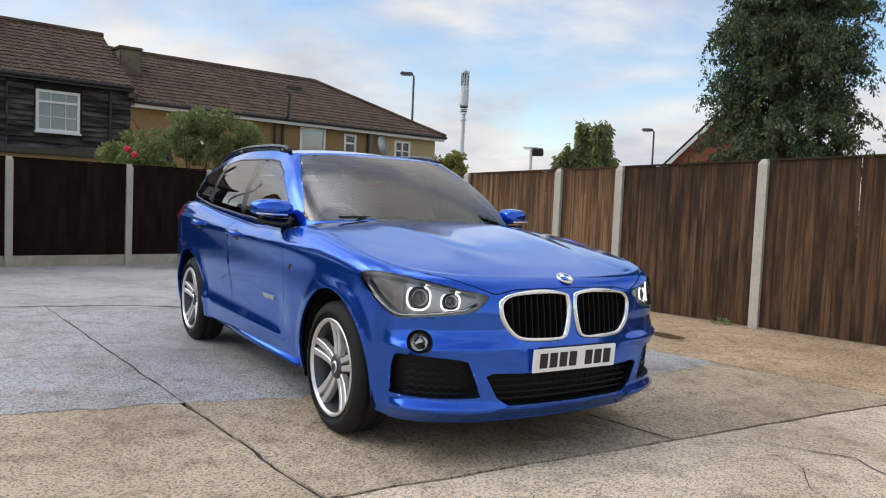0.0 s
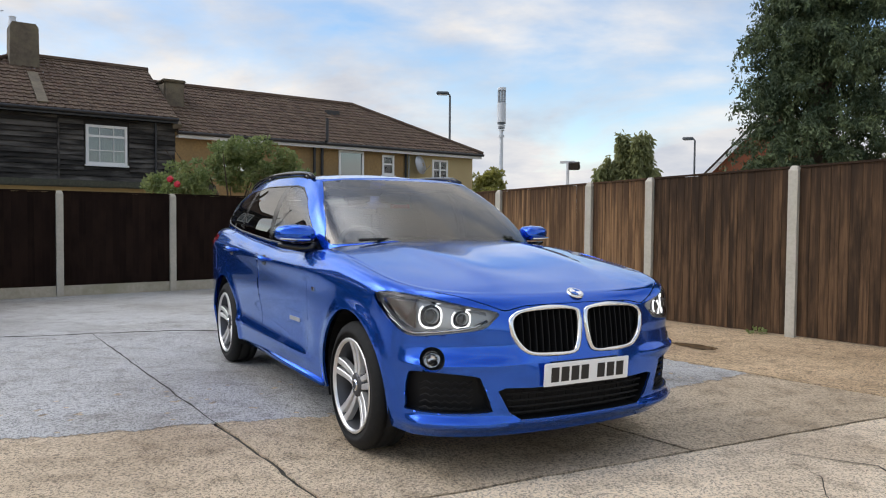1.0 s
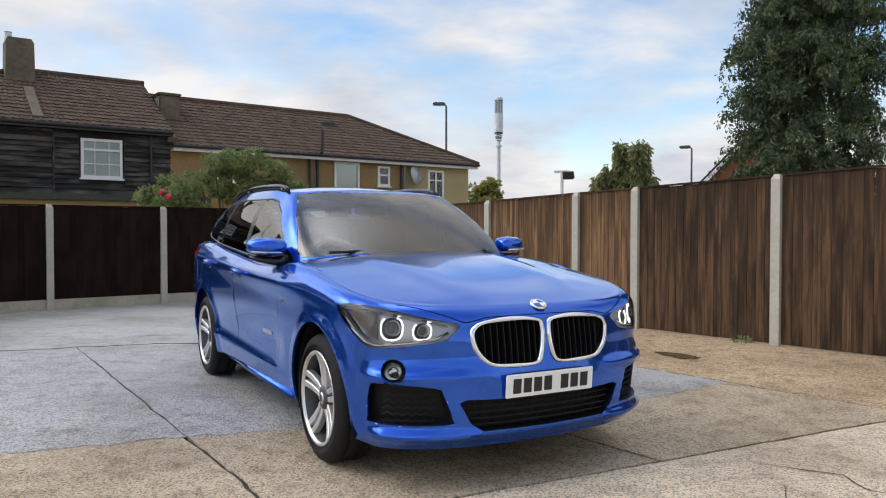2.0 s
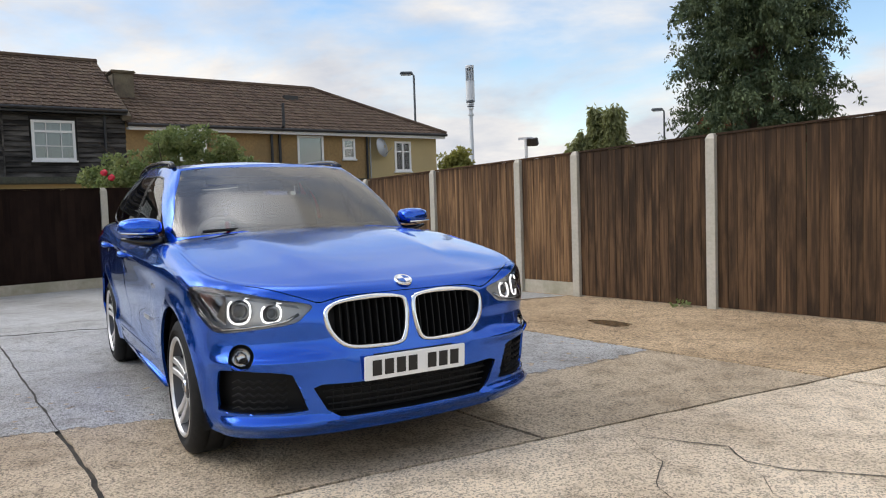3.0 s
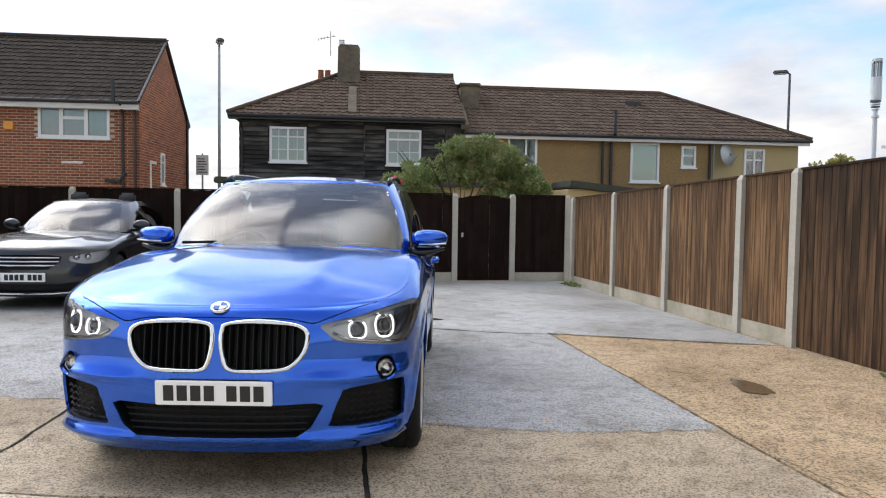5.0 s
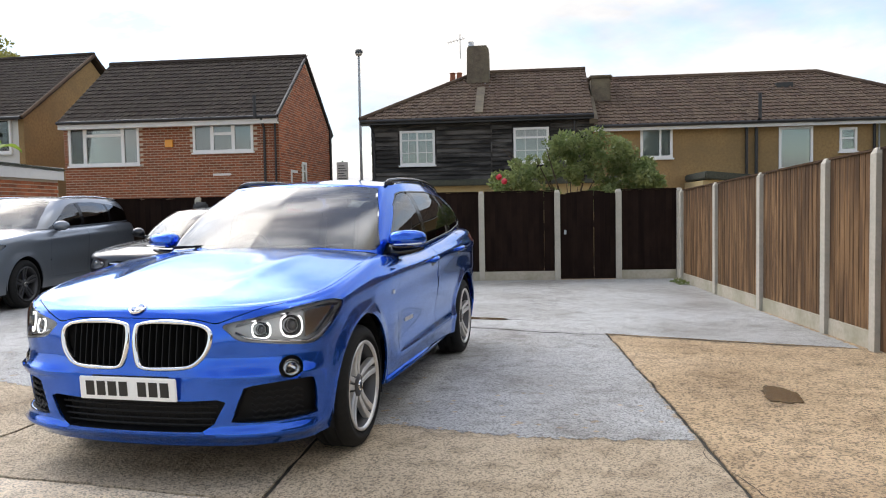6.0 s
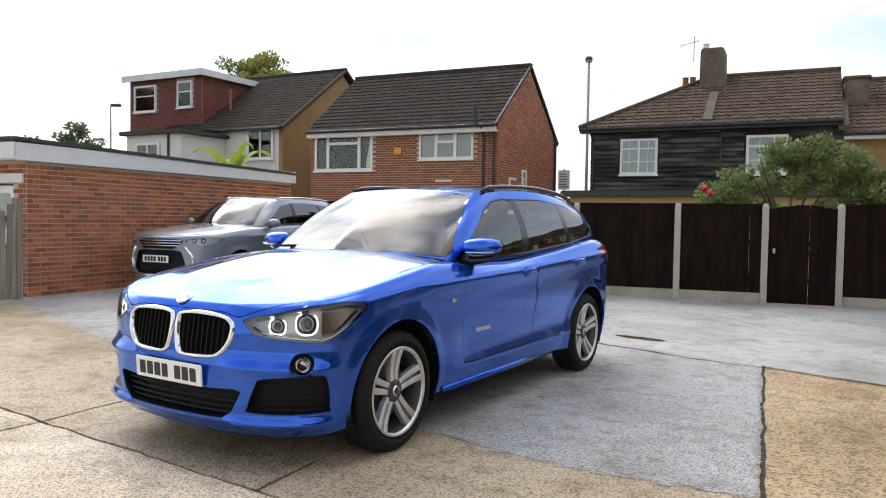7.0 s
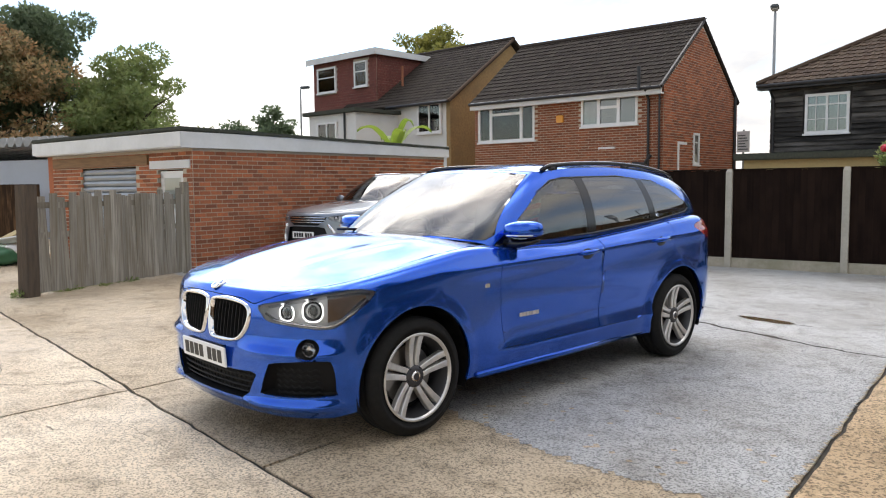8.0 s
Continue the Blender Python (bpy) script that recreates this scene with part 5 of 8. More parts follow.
def broad_tree(x, y, height, crown_r, mat, label, seed, count=5000, leaf=0.16, low=0.35, name="tree"):
    rng = random.Random(seed)
    root = thing(name, pose(x, y, -0.16), label, "tree")
    part("trunk", limbs(bmesh.new(), (0, 0, 0), height * 0.8, height * 0.03, 12, crown_r * 0.7, rng), BARK, root)
    clumps = []
    # boughs of uneven reach, each ending in a few ragged clumps
    for k in range(46):
        a, u = rng.uniform(0, 6.28), rng.uniform(0, 1)
        z = height * (low + (0.93 - low) * u)
        rr = crown_r * math.sin(math.pi * (0.24 + 0.70 * u)) * rng.uniform(0.35, 1.0)
        for j in range(5):
            s = crown_r * rng.uniform(0.09, 0.22)
            g = crown_r * 0.2
            clumps.append((math.cos(a) * rr + rng.gauss(0, g), math.sin(a) * rr + rng.gauss(0, g), z + rng.gauss(0, g * 0.8), s * 1.15, s * 1.15, s * 0.7))
    leaf_cloud("crown", clumps, int(count * 2.8), leaf * 0.68, mat, root, seed)


def conifer(x, y, height, radius, seed, count=210000):
    """Dense drooping conifer, broad to the ground."""
    rng = random.Random(seed)
    root = thing("conifer", pose(x, y, -0.16), "tall dense dark green conifer behind the fence", "tree")
    part("trunk", tube(bmesh.new(), [(0, 0, 0), (0.04, 0, height * 0.5), (0, 0.03, height * 0.95)], [0.28, 0.18, 0.04], 10), BARK, root)
    clumps = []
    # shaded inner twigs that close the crown
    for k in range(170):
        u, a = rng.uniform(0.04, 0.96), rng.uniform(0, 6.28)
        rr = radius * (1.0 - 0.55 * u ** 2.2) * rng.uniform(0.1, 0.72)
        clumps.append((math.cos(a) * rr, math.sin(a) * rr, height * u, 0.26, 0.26, 0.3))
    # sprays: each bows outwards and hangs at its tip
    for k in range(760):
        u = rng.uniform(0.04, 0.99)
        a = rng.uniform(0, 6.28)
        edge = radius * (1.06 - 0.55 * u ** 2.2) * (0.78 + 0.28 * rng.random())
        rr = edge * math.sqrt(rng.uniform(0.3, 1.0))
        s, turn, fall = rng.uniform(0.07, 0.14), a + rng.uniform(-0.9, 0.9), rng.uniform(0.9, 1.9)
        x0, y0, z0 = math.cos(a) * rr * 0.9, math.sin(a) * rr * 0.9, height * u
        for j in range(4):
            q = j * 0.13
            clumps.append((x0 + math.cos(turn) * q, y0 + math.sin(turn) * q, z0 + 0.05 * j - fall * q * q * 1.6, s * (1 - 0.2 * j), s * (1 - 0.2 * j), s * (0.75 - 0.05 * j)))
    leaf_cloud("crown", clumps, count, 0.026, LEAF_CONIFER, root, seed, droop=0.8, stretch=2.5)


def willow(x, y, height, radius, seed):
    rng = random.Random(seed)
    root = thing("willow", pose(x, y, -0.16), "light green weeping willow in the distance", "tree")
    part("trunk", limbs(bmesh.new(), (0, 0, 0), height * 0.85, 0.3, 12, radius * 0.7, rng), BARK, root)
    clumps = []
    for k in range(60):
        a, u = rng.uniform(0, 6.28), rng.uniform(0.3, 1)
        rr = radius * (1.05 - 0.55 * u) * math.sqrt(rng.uniform(0.2, 1))
        clumps.append((math.cos(a) * rr, math.sin(a) * rr, height * u * 0.95, radius * 0.11, radius * 0.11, radius * 0.36))
    for k in range(26):
        clumps.append((-radius * rng.uniform(0.35, 1.15), rng.uniform(-0.5, 0.5) * radius, height * rng.uniform(0.45, 0.74), radius * 0.11, radius * 0.11, radius * 0.3))
    leaf_cloud("crown", clumps, 12000, 0.15, LEAF_WILLOW, root, seed, droop=1.2, stretch=2.6)


conifer(3.55, 12.5, 7.6, 1.18, 11)
willow(0.65, 47.8, 6.75, 1.95, 5)
broad_tree(-5.1, 31.4, 3.5, 1.0, LEAF_YELLOW, "small yellowing tree beyond the terrace", 21, 3500, 0.13)
broad_tree(-36.4, 3.9, 10.3, 2.3, LEAF_YELLOW, "tall yellow green tree behind the houses", 22, 6500, 0.2, 0.45)
broad_tree(-32, -15.2, 10.1, 3.2, LEAF_DARK, "dark green tree beyond the garages", 23, 14000, 0.2, 0.08)
broad_tree(-32.6, -10.9, 7.5, 3.8, LEAF_GREEN, "bright green tree beyond the garages", 24, 18000, 0.19, 0.06)
broad_tree(-29.5, -16.2, 9.0, 4.0, LEAF_RUST, "rust tinged autumn tree", 25, 14000, 0.18, 0.06)
broad_tree(-35.9, -4.7, 5.9, 1.2, LEAF_DARK, "dark pointed evergreen far off", 26, 3500, 0.18, 0.2)
broad_tree(-35.4, -6.7, 5.0, 1.6, LEAF_DARK, "dark green tree far off", 27, 3500, 0.18, 0.2)


def rose_bush():
    root = thing("rose_bush", frame_z((-6.9, 13.15, -0.1), (0.59, 0.807)), "tall green rose bush growing over the back fence", "bush")
    rng = random.Random(8)
    bm = bmesh.new()
    for k in range(14):
        a, r = rng.uniform(0, 6.28), rng.uniform(0.3, 1.4)
        tip = Vector((math.cos(a) * r * 1.3, math.sin(a) * r * 0.6, rng.uniform(1.7, 2.7)))
        tube(bm, [(rng.uniform(-0.3, 0.3), rng.uniform(-0.2, 0.2), 0), tip * 0.5 + Vector((0, 0, 0.5)), tip], [0.03, 0.018, 0.006], 5)
    part("cane", bm, BARK, root, kind="stuff")
    clumps = []
    for k in range(150):
        x = rng.uniform(-1.45, 1.6)
        top = 2.78 - 0.40 * abs(x - 0.15) ** 1.5 + rng.uniform(-0.25, 0.12)
        r = rng.uniform(0.06, 0.19)
        clumps.append((x, rng.uniform(-0.75, 0.6), rng.uniform(1.3, top) if k % 3 else top, r, r, r * 0.8))
    leaf_cloud("leaves", clumps, 17000, 0.05, LEAF_ROSE, root, 31)
    for p in ((-1.42, -0.55, 2.02), (-1.32, -0.62, 1.93)):
        bm = bmesh.new()
        bmesh.ops.create_icosphere(bm, subdivisions=2, radius=0.075)
        for v in bm.verts:
            v.co *= 0.8 + 0.35 * noise.noise(v.co * 30)
        part("rose", bm, ROSE_RED, root, "red rose bloom", at=pose(*p))


rose_bush()


def banana_plant():
    root = thing("banana_plant", pose(-16.4, 3.2, -0.1), "young banana plant with broad yellow green leaves", "plant")
    part("stem", tube(bmesh.new(), [(0, 0, 0), (0.03, 0, 1.3), (0, 0, 2.5)], [0.1, 0.08, 0.04], 8), LEAF_BANANA, root)
    for a, ln, rise in ((2.1, 1.2, 0.75), (3.6, 1.0, 0.5), (5.3, 1.15, 0.7), (0.4, 0.9, 0.6), (1.2, 0.6, 0.9)):
        bm, prev = bmesh.new(), None
        for k in range(11):
            t = k / 10
            p = Vector((math.cos(a) * ln * t, math.sin(a) * ln * t, 2.4 + rise * math.sin(t * 2.2)))
            w = 0.19 * math.sin(math.pi * min(1, 0.08 + 0.95 * t)) ** 0.7
            q = Vector((-math.sin(a), math.cos(a), 0)) * w
            row = [bm.verts.new(p + q + Vector((0, 0, 0.06))), bm.verts.new(p), bm.verts.new(p - q + Vector((0, 0, 0.06)))]
            if prev:
                bm.faces.new((prev[0], row[0], row[1], prev[1])); bm.faces.new((prev[1], row[1], row[2], prev[2]))
            prev = row
        part("leaf", bm, LEAF_BANANA, root)


banana_plant()


def tufts():
    """Weeds along the foot of the fences."""
    rng = np.random.default_rng(3)
    clumps = []
    for s in (0.35, 7.6, 8.0, 7.75):
        p = SIDE_AT + SIDE_DIR * s
        clumps.append((p.x - 0.05, p.y - 0.1, 0.02, 0.10, 0.06, 0.02))
    for t in (0.0, 0.25, 0.45, 0.65):
        clumps.append((-4.95 - 2.4 * t, -0.82 + 1.05 * t, 0.02, 0.22, 0.14, 0.05))
    root = thing("weeds", Matrix(), "small green weeds at the foot of the fence", "weeds", kind="stuff")
    leaf_cloud("blades", clumps, 900, 0.035, LEAF_GREEN, root, 77)


tufts()


# ---- street furniture ----
def street_lamp(x, y, h, turn, mat, double=False):
    root = thing("street_lamp", pose(x, y, -0.16, 0, 0, turn), "tall steel street lamp", "street lamp", "street lamps")
    part("column", tube(bmesh.new(), [(0, 0, 0), (0, 0, 1.2), (0, 0, 1.25), (0, 0, h)], [0.09, 0.09, 0.06, 0.045], 10), mat, root)
    part("arm", tube(bmesh.new(), [(0, 0, h), (0.05, 0, h + 0.06), (0.2, 0, h + 0.08)], 0.035, 8), mat, root)
    part("lantern", boxed(0.05, 0.6, -0.13, 0.13, h + 0.04, h + 0.17, 0.04), LAMP_DARK, root)
    part("lens", boxed(0.12, 0.55, -0.1, 0.1, h + 0.02, h + 0.042, 0.01), WHITE_PAINT, root)


street_lamp(-7.2, 32.0, 6.87, 200, LAMP_DARK)
street_lamp(3.55, 39.4, 5.5, 175, LAMP_DARK)
street_lamp(-20.95, 15.6, 7.18, -25, GALV)
street_lamp(-36.0, -3.3, 6.75, 60, GALV)


def mast():
    root = thing("phone_mast", pose(-6.45, 40.65, -0.16), "slim white telecom mast with a drum head", "mast")
    part("pole", tube(bmesh.new(), [(0, 0, 0), (0, 0, 6.35)], [0.14, 0.1], 14), MAST_WHITE, root)
    part("collar", lathe(bmesh.new(), [(6.0, 0.13), (6.0, 0.17), (6.1, 0.17), (6.1, 0.13)], 18, 'Z'), MAST_WHITE, root)
    for k in range(4):
        part("ring", lathe(bmesh.new(), [(6.35 + 0.12 * k, 0.1), (6.35 + 0.12 * k, 0.17 + 0.02 * k), (6.41 + 0.12 * k, 0.17 + 0.02 * k), (6.41 + 0.12 * k, 0.1)], 18, 'Z'), LAMP_DARK if k % 2 else MAST_WHITE, root)
    part("drum", lathe(bmesh.new(), [(6.8, 0.0), (6.8, 0.24), (7.85, 0.24), (7.85, 0.0)], 20, 'Z'), MAST_WHITE, root)
    for k in range(8):
        a = k * math.pi / 4
        part("antenna_bar", boxed(-0.03, 0.03, -0.03, 0.03, 7.85, 8.6), GALV, root, at=pose(math.cos(a) * 0.19, math.sin(a) * 0.19, 0))
    part("ring", lathe(bmesh.new(), [(8.55, 0.0), (8.55, 0.23), (8.68, 0.23), (8.68, 0.0)], 20, 'Z'), MAST_WHITE, root)


mast()


def floodlight():
    root = thing("floodlight", pose(-1.1, 21.6, -0.16), "small floodlight on a white pole", "floodlight")
    part("pole", tube(bmesh.new(), [(0, 0, 0), (0, 0, 3.1)], 0.045, 8), MAST_WHITE, root)
    part("crossbar", boxed(-0.22, 0.2, -0.03, 0.03, 3.05, 3.12), MAST_WHITE, root)
    for dx, t in ((0.12, 20), (0.24, -15)):
        part("lamp_head", boxed(-0.1, 0.1, -0.07, 0.07, -0.11, 0.11, 0.02), BLACK_PLASTIC, root, at=pose(dx, 0, 2.98, 20, 0, t))


floodlight()


def notice():
    root = thing("notice_sign", frame_z((-19.0, 13.9, -0.16), (0.66, 0.75)), "white parking notice on a thin post", "sign")
    part("pole", tube(bmesh.new(), [(0, 0.02, 0), (0, 0.02, 3.2)], 0.03, 8), GALV, root)
    part("plate", boxed(-0.2, 0.2, -0.02, 0.0, 2.5, 3.15, 0.006), WHITE_PVC, root)
    for k in range(6):
        part("text_bar", boxed(-0.15, 0.15 - 0.04 * (k % 3), -0.026, -0.021, 2.58 + 0.085 * k, 2.61 + 0.085 * k), LAMP_DARK, root)


notice()


def far_gable():
    root = thing("house", frame_z((4.6, 32.5, -0.16), (0.995, -0.12)), "distant orange brick house with a white bargeboard", "house")
    part("wall", prism(bmesh.new(), [(-1.3, 0, 0), (4.7, 0, 0), (4.7, 0, 3.0), (1.7, 0, 6.2), (-1.3, 0, 3.0)], (0, 7, 0)), BRICK_ORANGE, root)
    for sg in (-1, 1):
        at = lambda d, z: (1.7 + sg * d, -0.22, z)
        part("roof", prism(bmesh.new(), [at(3.35, 2.75), at(0, 6.3), at(0, 6.44), at(3.45, 2.78)], (0, 7.4, 0)), TILE_DARK, root)
        part("bargeboard", prism(bmesh.new(), [at(3.3, 2.62), at(0, 6.12), at(0, 6.3), at(3.4, 2.72)], (0, -0.03, 0)), WHITE_PAINT, root)


far_gable()

# ---- cars ----
# car frame: x forwards from the front axle, y to the car's left, z up
CAR_BLUE = material("metallic blue car paint", (0.003, 0.088, 0.54), 0.15, metal=0.78, coat=1.0, grain=(900, 0.25, (0.015, 0.15, 0.72)))
CAR_BLUE.node_tree.nodes["Principled BSDF"].inputs["Specular Tint"].default_value = (0.42, 0.74, 1.0, 1)
CAR_BLUE.node_tree.nodes["Principled BSDF"].inputs["Coat Weight"].default_value = 0.9
CAR_BLACK = material("metallic black car paint", (0.006, 0.007, 0.010), 0.35, coat=1.0, spec=0.3)
CAR_GREY = material("metallic grey car paint", (0.19, 0.215, 0.25), 0.34, metal=0.5, coat=1.0, grain=(900, 0.25, (0.28, 0.3, 0.33)))
TRIM_BLACK = material("gloss black trim", (0.008, 0.008, 0.009), 0.18)
TRIM_MATT = material("matt black plastic", (0.006, 0.006, 0.0065), 0.6, spec=0.3, bump=(300, 0.2, 0.001))
CHROME = material("chrome", (0.78, 0.78, 0.78), 0.08, metal=1.0)
ALLOY = material("machined alloy", (0.72, 0.71, 0.69), 0.30, metal=0.7, stain=(12, 0.3, (0.36, 0.35, 0.34)))
ALLOY_GREY = material("painted grey alloy", (0.07, 0.07, 0.075), 0.4, metal=0.5)
RUBBER = material("tyre rubber", (0.008, 0.008, 0.008), 0.75, spec=0.3, grain=(40, 0.4, (0.016, 0.0155, 0.0145)), bump=(120, 0.2, 0.002))
STEEL_DISC = material("brake disc steel", (0.30, 0.29, 0.28), 0.35, metal=0.9)
CABIN = material("dark cabin fabric", (0.030, 0.030, 0.031), 0.85, bump=(200, 0.3, 0.002))
CABIN_GREY = material("grey cabin plastic", (0.16, 0.16, 0.16), 0.7)
LAMP_BLACK = material("lamp housing grey", (0.55, 0.555, 0.56), 0.25, metal=0.2)
LAMP_DEEP = material("dark projector glass", (0.03, 0.032, 0.036), 0.08, coat=1.0)
LAMP_SILVER = material("lamp reflector", (0.62, 0.63, 0.65), 0.12, metal=1.0)
LAMP_GLOW = emitter("daytime lamp glow", (0.95, 0.97, 1.0), 1.3)
LAMP_LENS = glass("clear lamp lens", (0.95, 0.95, 0.95), 1.45)
SCREEN_GLASS = glass("windscreen glass", (0.68, 0.80, 0.76), 2.15)
SIDE_GLASS = glass("side window glass", (0.78, 0.84, 0.81), 2.2)
DARK_GLASS = glass("privacy glass", (0.10, 0.105, 0.11), 2.6)
TAIL_RED = material("red lamp plastic", (0.32, 0.006, 0.01), 0.12, coat=1.0)
PLATE_WHITE = material("white number plate", (0.86, 0.86, 0.84), 0.35)
PLATE_INK = material("black plate bars", (0.012, 0.012, 0.012), 0.4)
BADGE_BLUE = material("badge blue", (0.02, 0.12, 0.45), 0.25)


def ramp(x, pts):
    """Smooth curve through (x, value) knots, monotone cubic."""
    if x <= pts[0][0]:
        return pts[0][1]
    if x >= pts[-1][0]:
        return pts[-1][1]
    n = len(pts)
    d = [(pts[i + 1][1] - pts[i][1]) / (pts[i + 1][0] - pts[i][0]) for i in range(n - 1)]
    m = [d[0]] + [0.0 if d[i - 1] * d[i] <= 0 else 2 * d[i - 1] * d[i] / (d[i - 1] + d[i]) for i in range(1, n - 1)] + [d[-1]]
    for i in range(n - 1):
        if x <= pts[i + 1][0]:
            h = pts[i + 1][0] - pts[i][0]
            t = (x - pts[i][0]) / h
            return (2 * t ** 3 - 3 * t * t + 1) * pts[i][1] + (t ** 3 - 2 * t * t + t) * h * m[i] + (-2 * t ** 3 + 3 * t * t) * pts[i + 1][1] + (t ** 3 - t * t) * h * m[i + 1]


def smoothstep(a, b, x):
    t = min(1.0, max(0.0, (x - a) / (b - a)))
    return t * t * (3 - 2 * t)


def round_poly(pts, per=5):
    """Closed Catmull-Rom through 2D points."""
    out, n = [], len(pts)
    for i in range(n):
        p0, p1, p2, p3 = [Vector((*pts[(i + k) % n], 0)) for k in (-1, 0, 1, 2)]
        for k in range(per):
            t = k / per
            q = 0.5 * (2 * p1 + (p2 - p0) * t + (2 * p0 - 5 * p1 + 4 * p2 - p3) * t * t + (3 * p1 - p0 - 3 * p2 + p3) * t ** 3)
            out.append((q.x, q.y))
    return out


def cut_poly(bm, poly, U, V, N, origin=(0, 0, 0)):
    """Cuts the outline poly, given in (U, V), through the faces that look along N, and returns the faces inside."""
    U, V, N, o = Vector(U).normalized(), Vector(V).normalized(), Vector(N).normalized(), Vector(origin)
    n = len(poly)
    for i in range(n):
        (a0, b0), (a1, b1) = poly[i], poly[(i + 1) % n]
        if math.hypot(a1 - a0, b1 - b0) < 1e-5:
            continue
        lo_u, hi_u, lo_v, hi_v = min(a0, a1) - 1e-4, max(a0, a1) + 1e-4, min(b0, b1) - 1e-4, max(b0, b1) + 1e-4
        fs = []
        for f in bm.faces:
            if f.normal.dot(N) < 0.05:
                continue
            us = [(v.co - o).dot(U) for v in f.verts]
            if max(us) < lo_u or min(us) > hi_u:
                continue
            vs = [(v.co - o).dot(V) for v in f.verts]
            if max(vs) < lo_v or min(vs) > hi_v:
                continue
            fs.append(f)
        if not fs:
            continue
        geom = fs + list({e for f in fs for e in f.edges}) + list({v for f in fs for v in f.verts})
        d = U * (a1 - a0) + V * (b1 - b0)
        bmesh.ops.bisect_plane(bm, geom=geom, plane_co=o + U * a0 + V * b0, plane_no=d.cross(N).normalized(), dist=1e-5)
        bm.normal_update()
    res = []
    for f in bm.faces:
        if f.normal.dot(N) < 0.05:
            continue
        c = f.calc_center_median() - o
        if inside(poly, c.dot(U), c.dot(V)):
            res.append(f)
    return res


def take(bm, faces, keep=False):
    """Moves faces out into a mesh of their own."""
    out = bmesh.new()
    index = {}
    for f in faces:
        row = []
        for v in f.verts:
            if v not in index:
                index[v] = out.verts.new(v.co)
            row.append(index[v])
        out.faces.new(row)
    out.normal_update()
    if not keep:
        bmesh.ops.delete(bm, geom=faces, context='FACES')
    return out


def loose(bm):
    """The separate pieces of a mesh, each by itself."""
    left, out = set(bm.faces), []
    while left:
        stack, piece = [left.pop()], []
        while stack:
            f = stack.pop()
            piece.append(f)
            for e in f.edges:
                for g in e.link_faces:
                    if g in left:
                        left.discard(g)
                        stack.append(g)
        if len(piece) > 3:
            out.append(take(bm, piece, True))
    return out


def rim_in(bm, depth, gap=0.0):
    """Turns the open border of a shell inwards, so that it has an edge with thickness; gap shrinks it first."""
    bm.normal_update()
    border = [e for e in bm.edges if e.is_boundary and not (abs(e.verts[0].co.y) < 1e-4 and abs(e.verts[1].co.y) < 1e-4)]
    normals = {v: v.normal.copy() for e in border for v in e.verts}
    if gap:
        move = {}
        for e in border:
            f = e.link_faces[0]
            t = (e.verts[1].co - e.verts[0].co)
            if t.length < 1e-7:
                continue
            side = f.normal.cross(t).normalized()
            if side.dot(f.calc_center_median() - e.verts[0].co) < 0:
                side = -side
            for v in e.verts:
                move.setdefault(v, []).append(side)
        for v, rows in move.items():
            s = sum(rows, Vector())
            if s.length > 1e-6:
                s = s.normalized() * gap
                if abs(v.co.y) < 1e-4:
                    s.y = 0
                v.co += s
    for e in border:
        e.smooth = False
    r = bmesh.ops.extrude_edge_only(bm, edges=border)
    fresh = [v for v in r["geom"] if isinstance(v, bmesh.types.BMVert)]
    old = {v.co.to_tuple(5): n for v, n in normals.items()}
    for v in fresh:
        v.co -= old.get(v.co.to_tuple(5), Vector((0, 0, 1))) * depth
    return bm


def mirrored(bm, weld=False):
    """The other side of a half; with weld both halves in one."""
    out = bm.copy()
    for v in out.verts:
        v.co.y = -v.co.y
    bmesh.ops.reverse_faces(out, faces=out.faces)
    if not weld:
        return out
    me = bpy.data.meshes.new("half")
    out.to_mesh(me)
    out.free()
    both = bm.copy()
    both.from_mesh(me)
    bpy.data.meshes.remove(me)
    mid = [v for v in both.verts if abs(v.co.y) < 2e-4]
    for v in mid:
        v.co.y = 0
    bmesh.ops.remove_doubles(both, verts=mid, dist=4e-4)
    return both


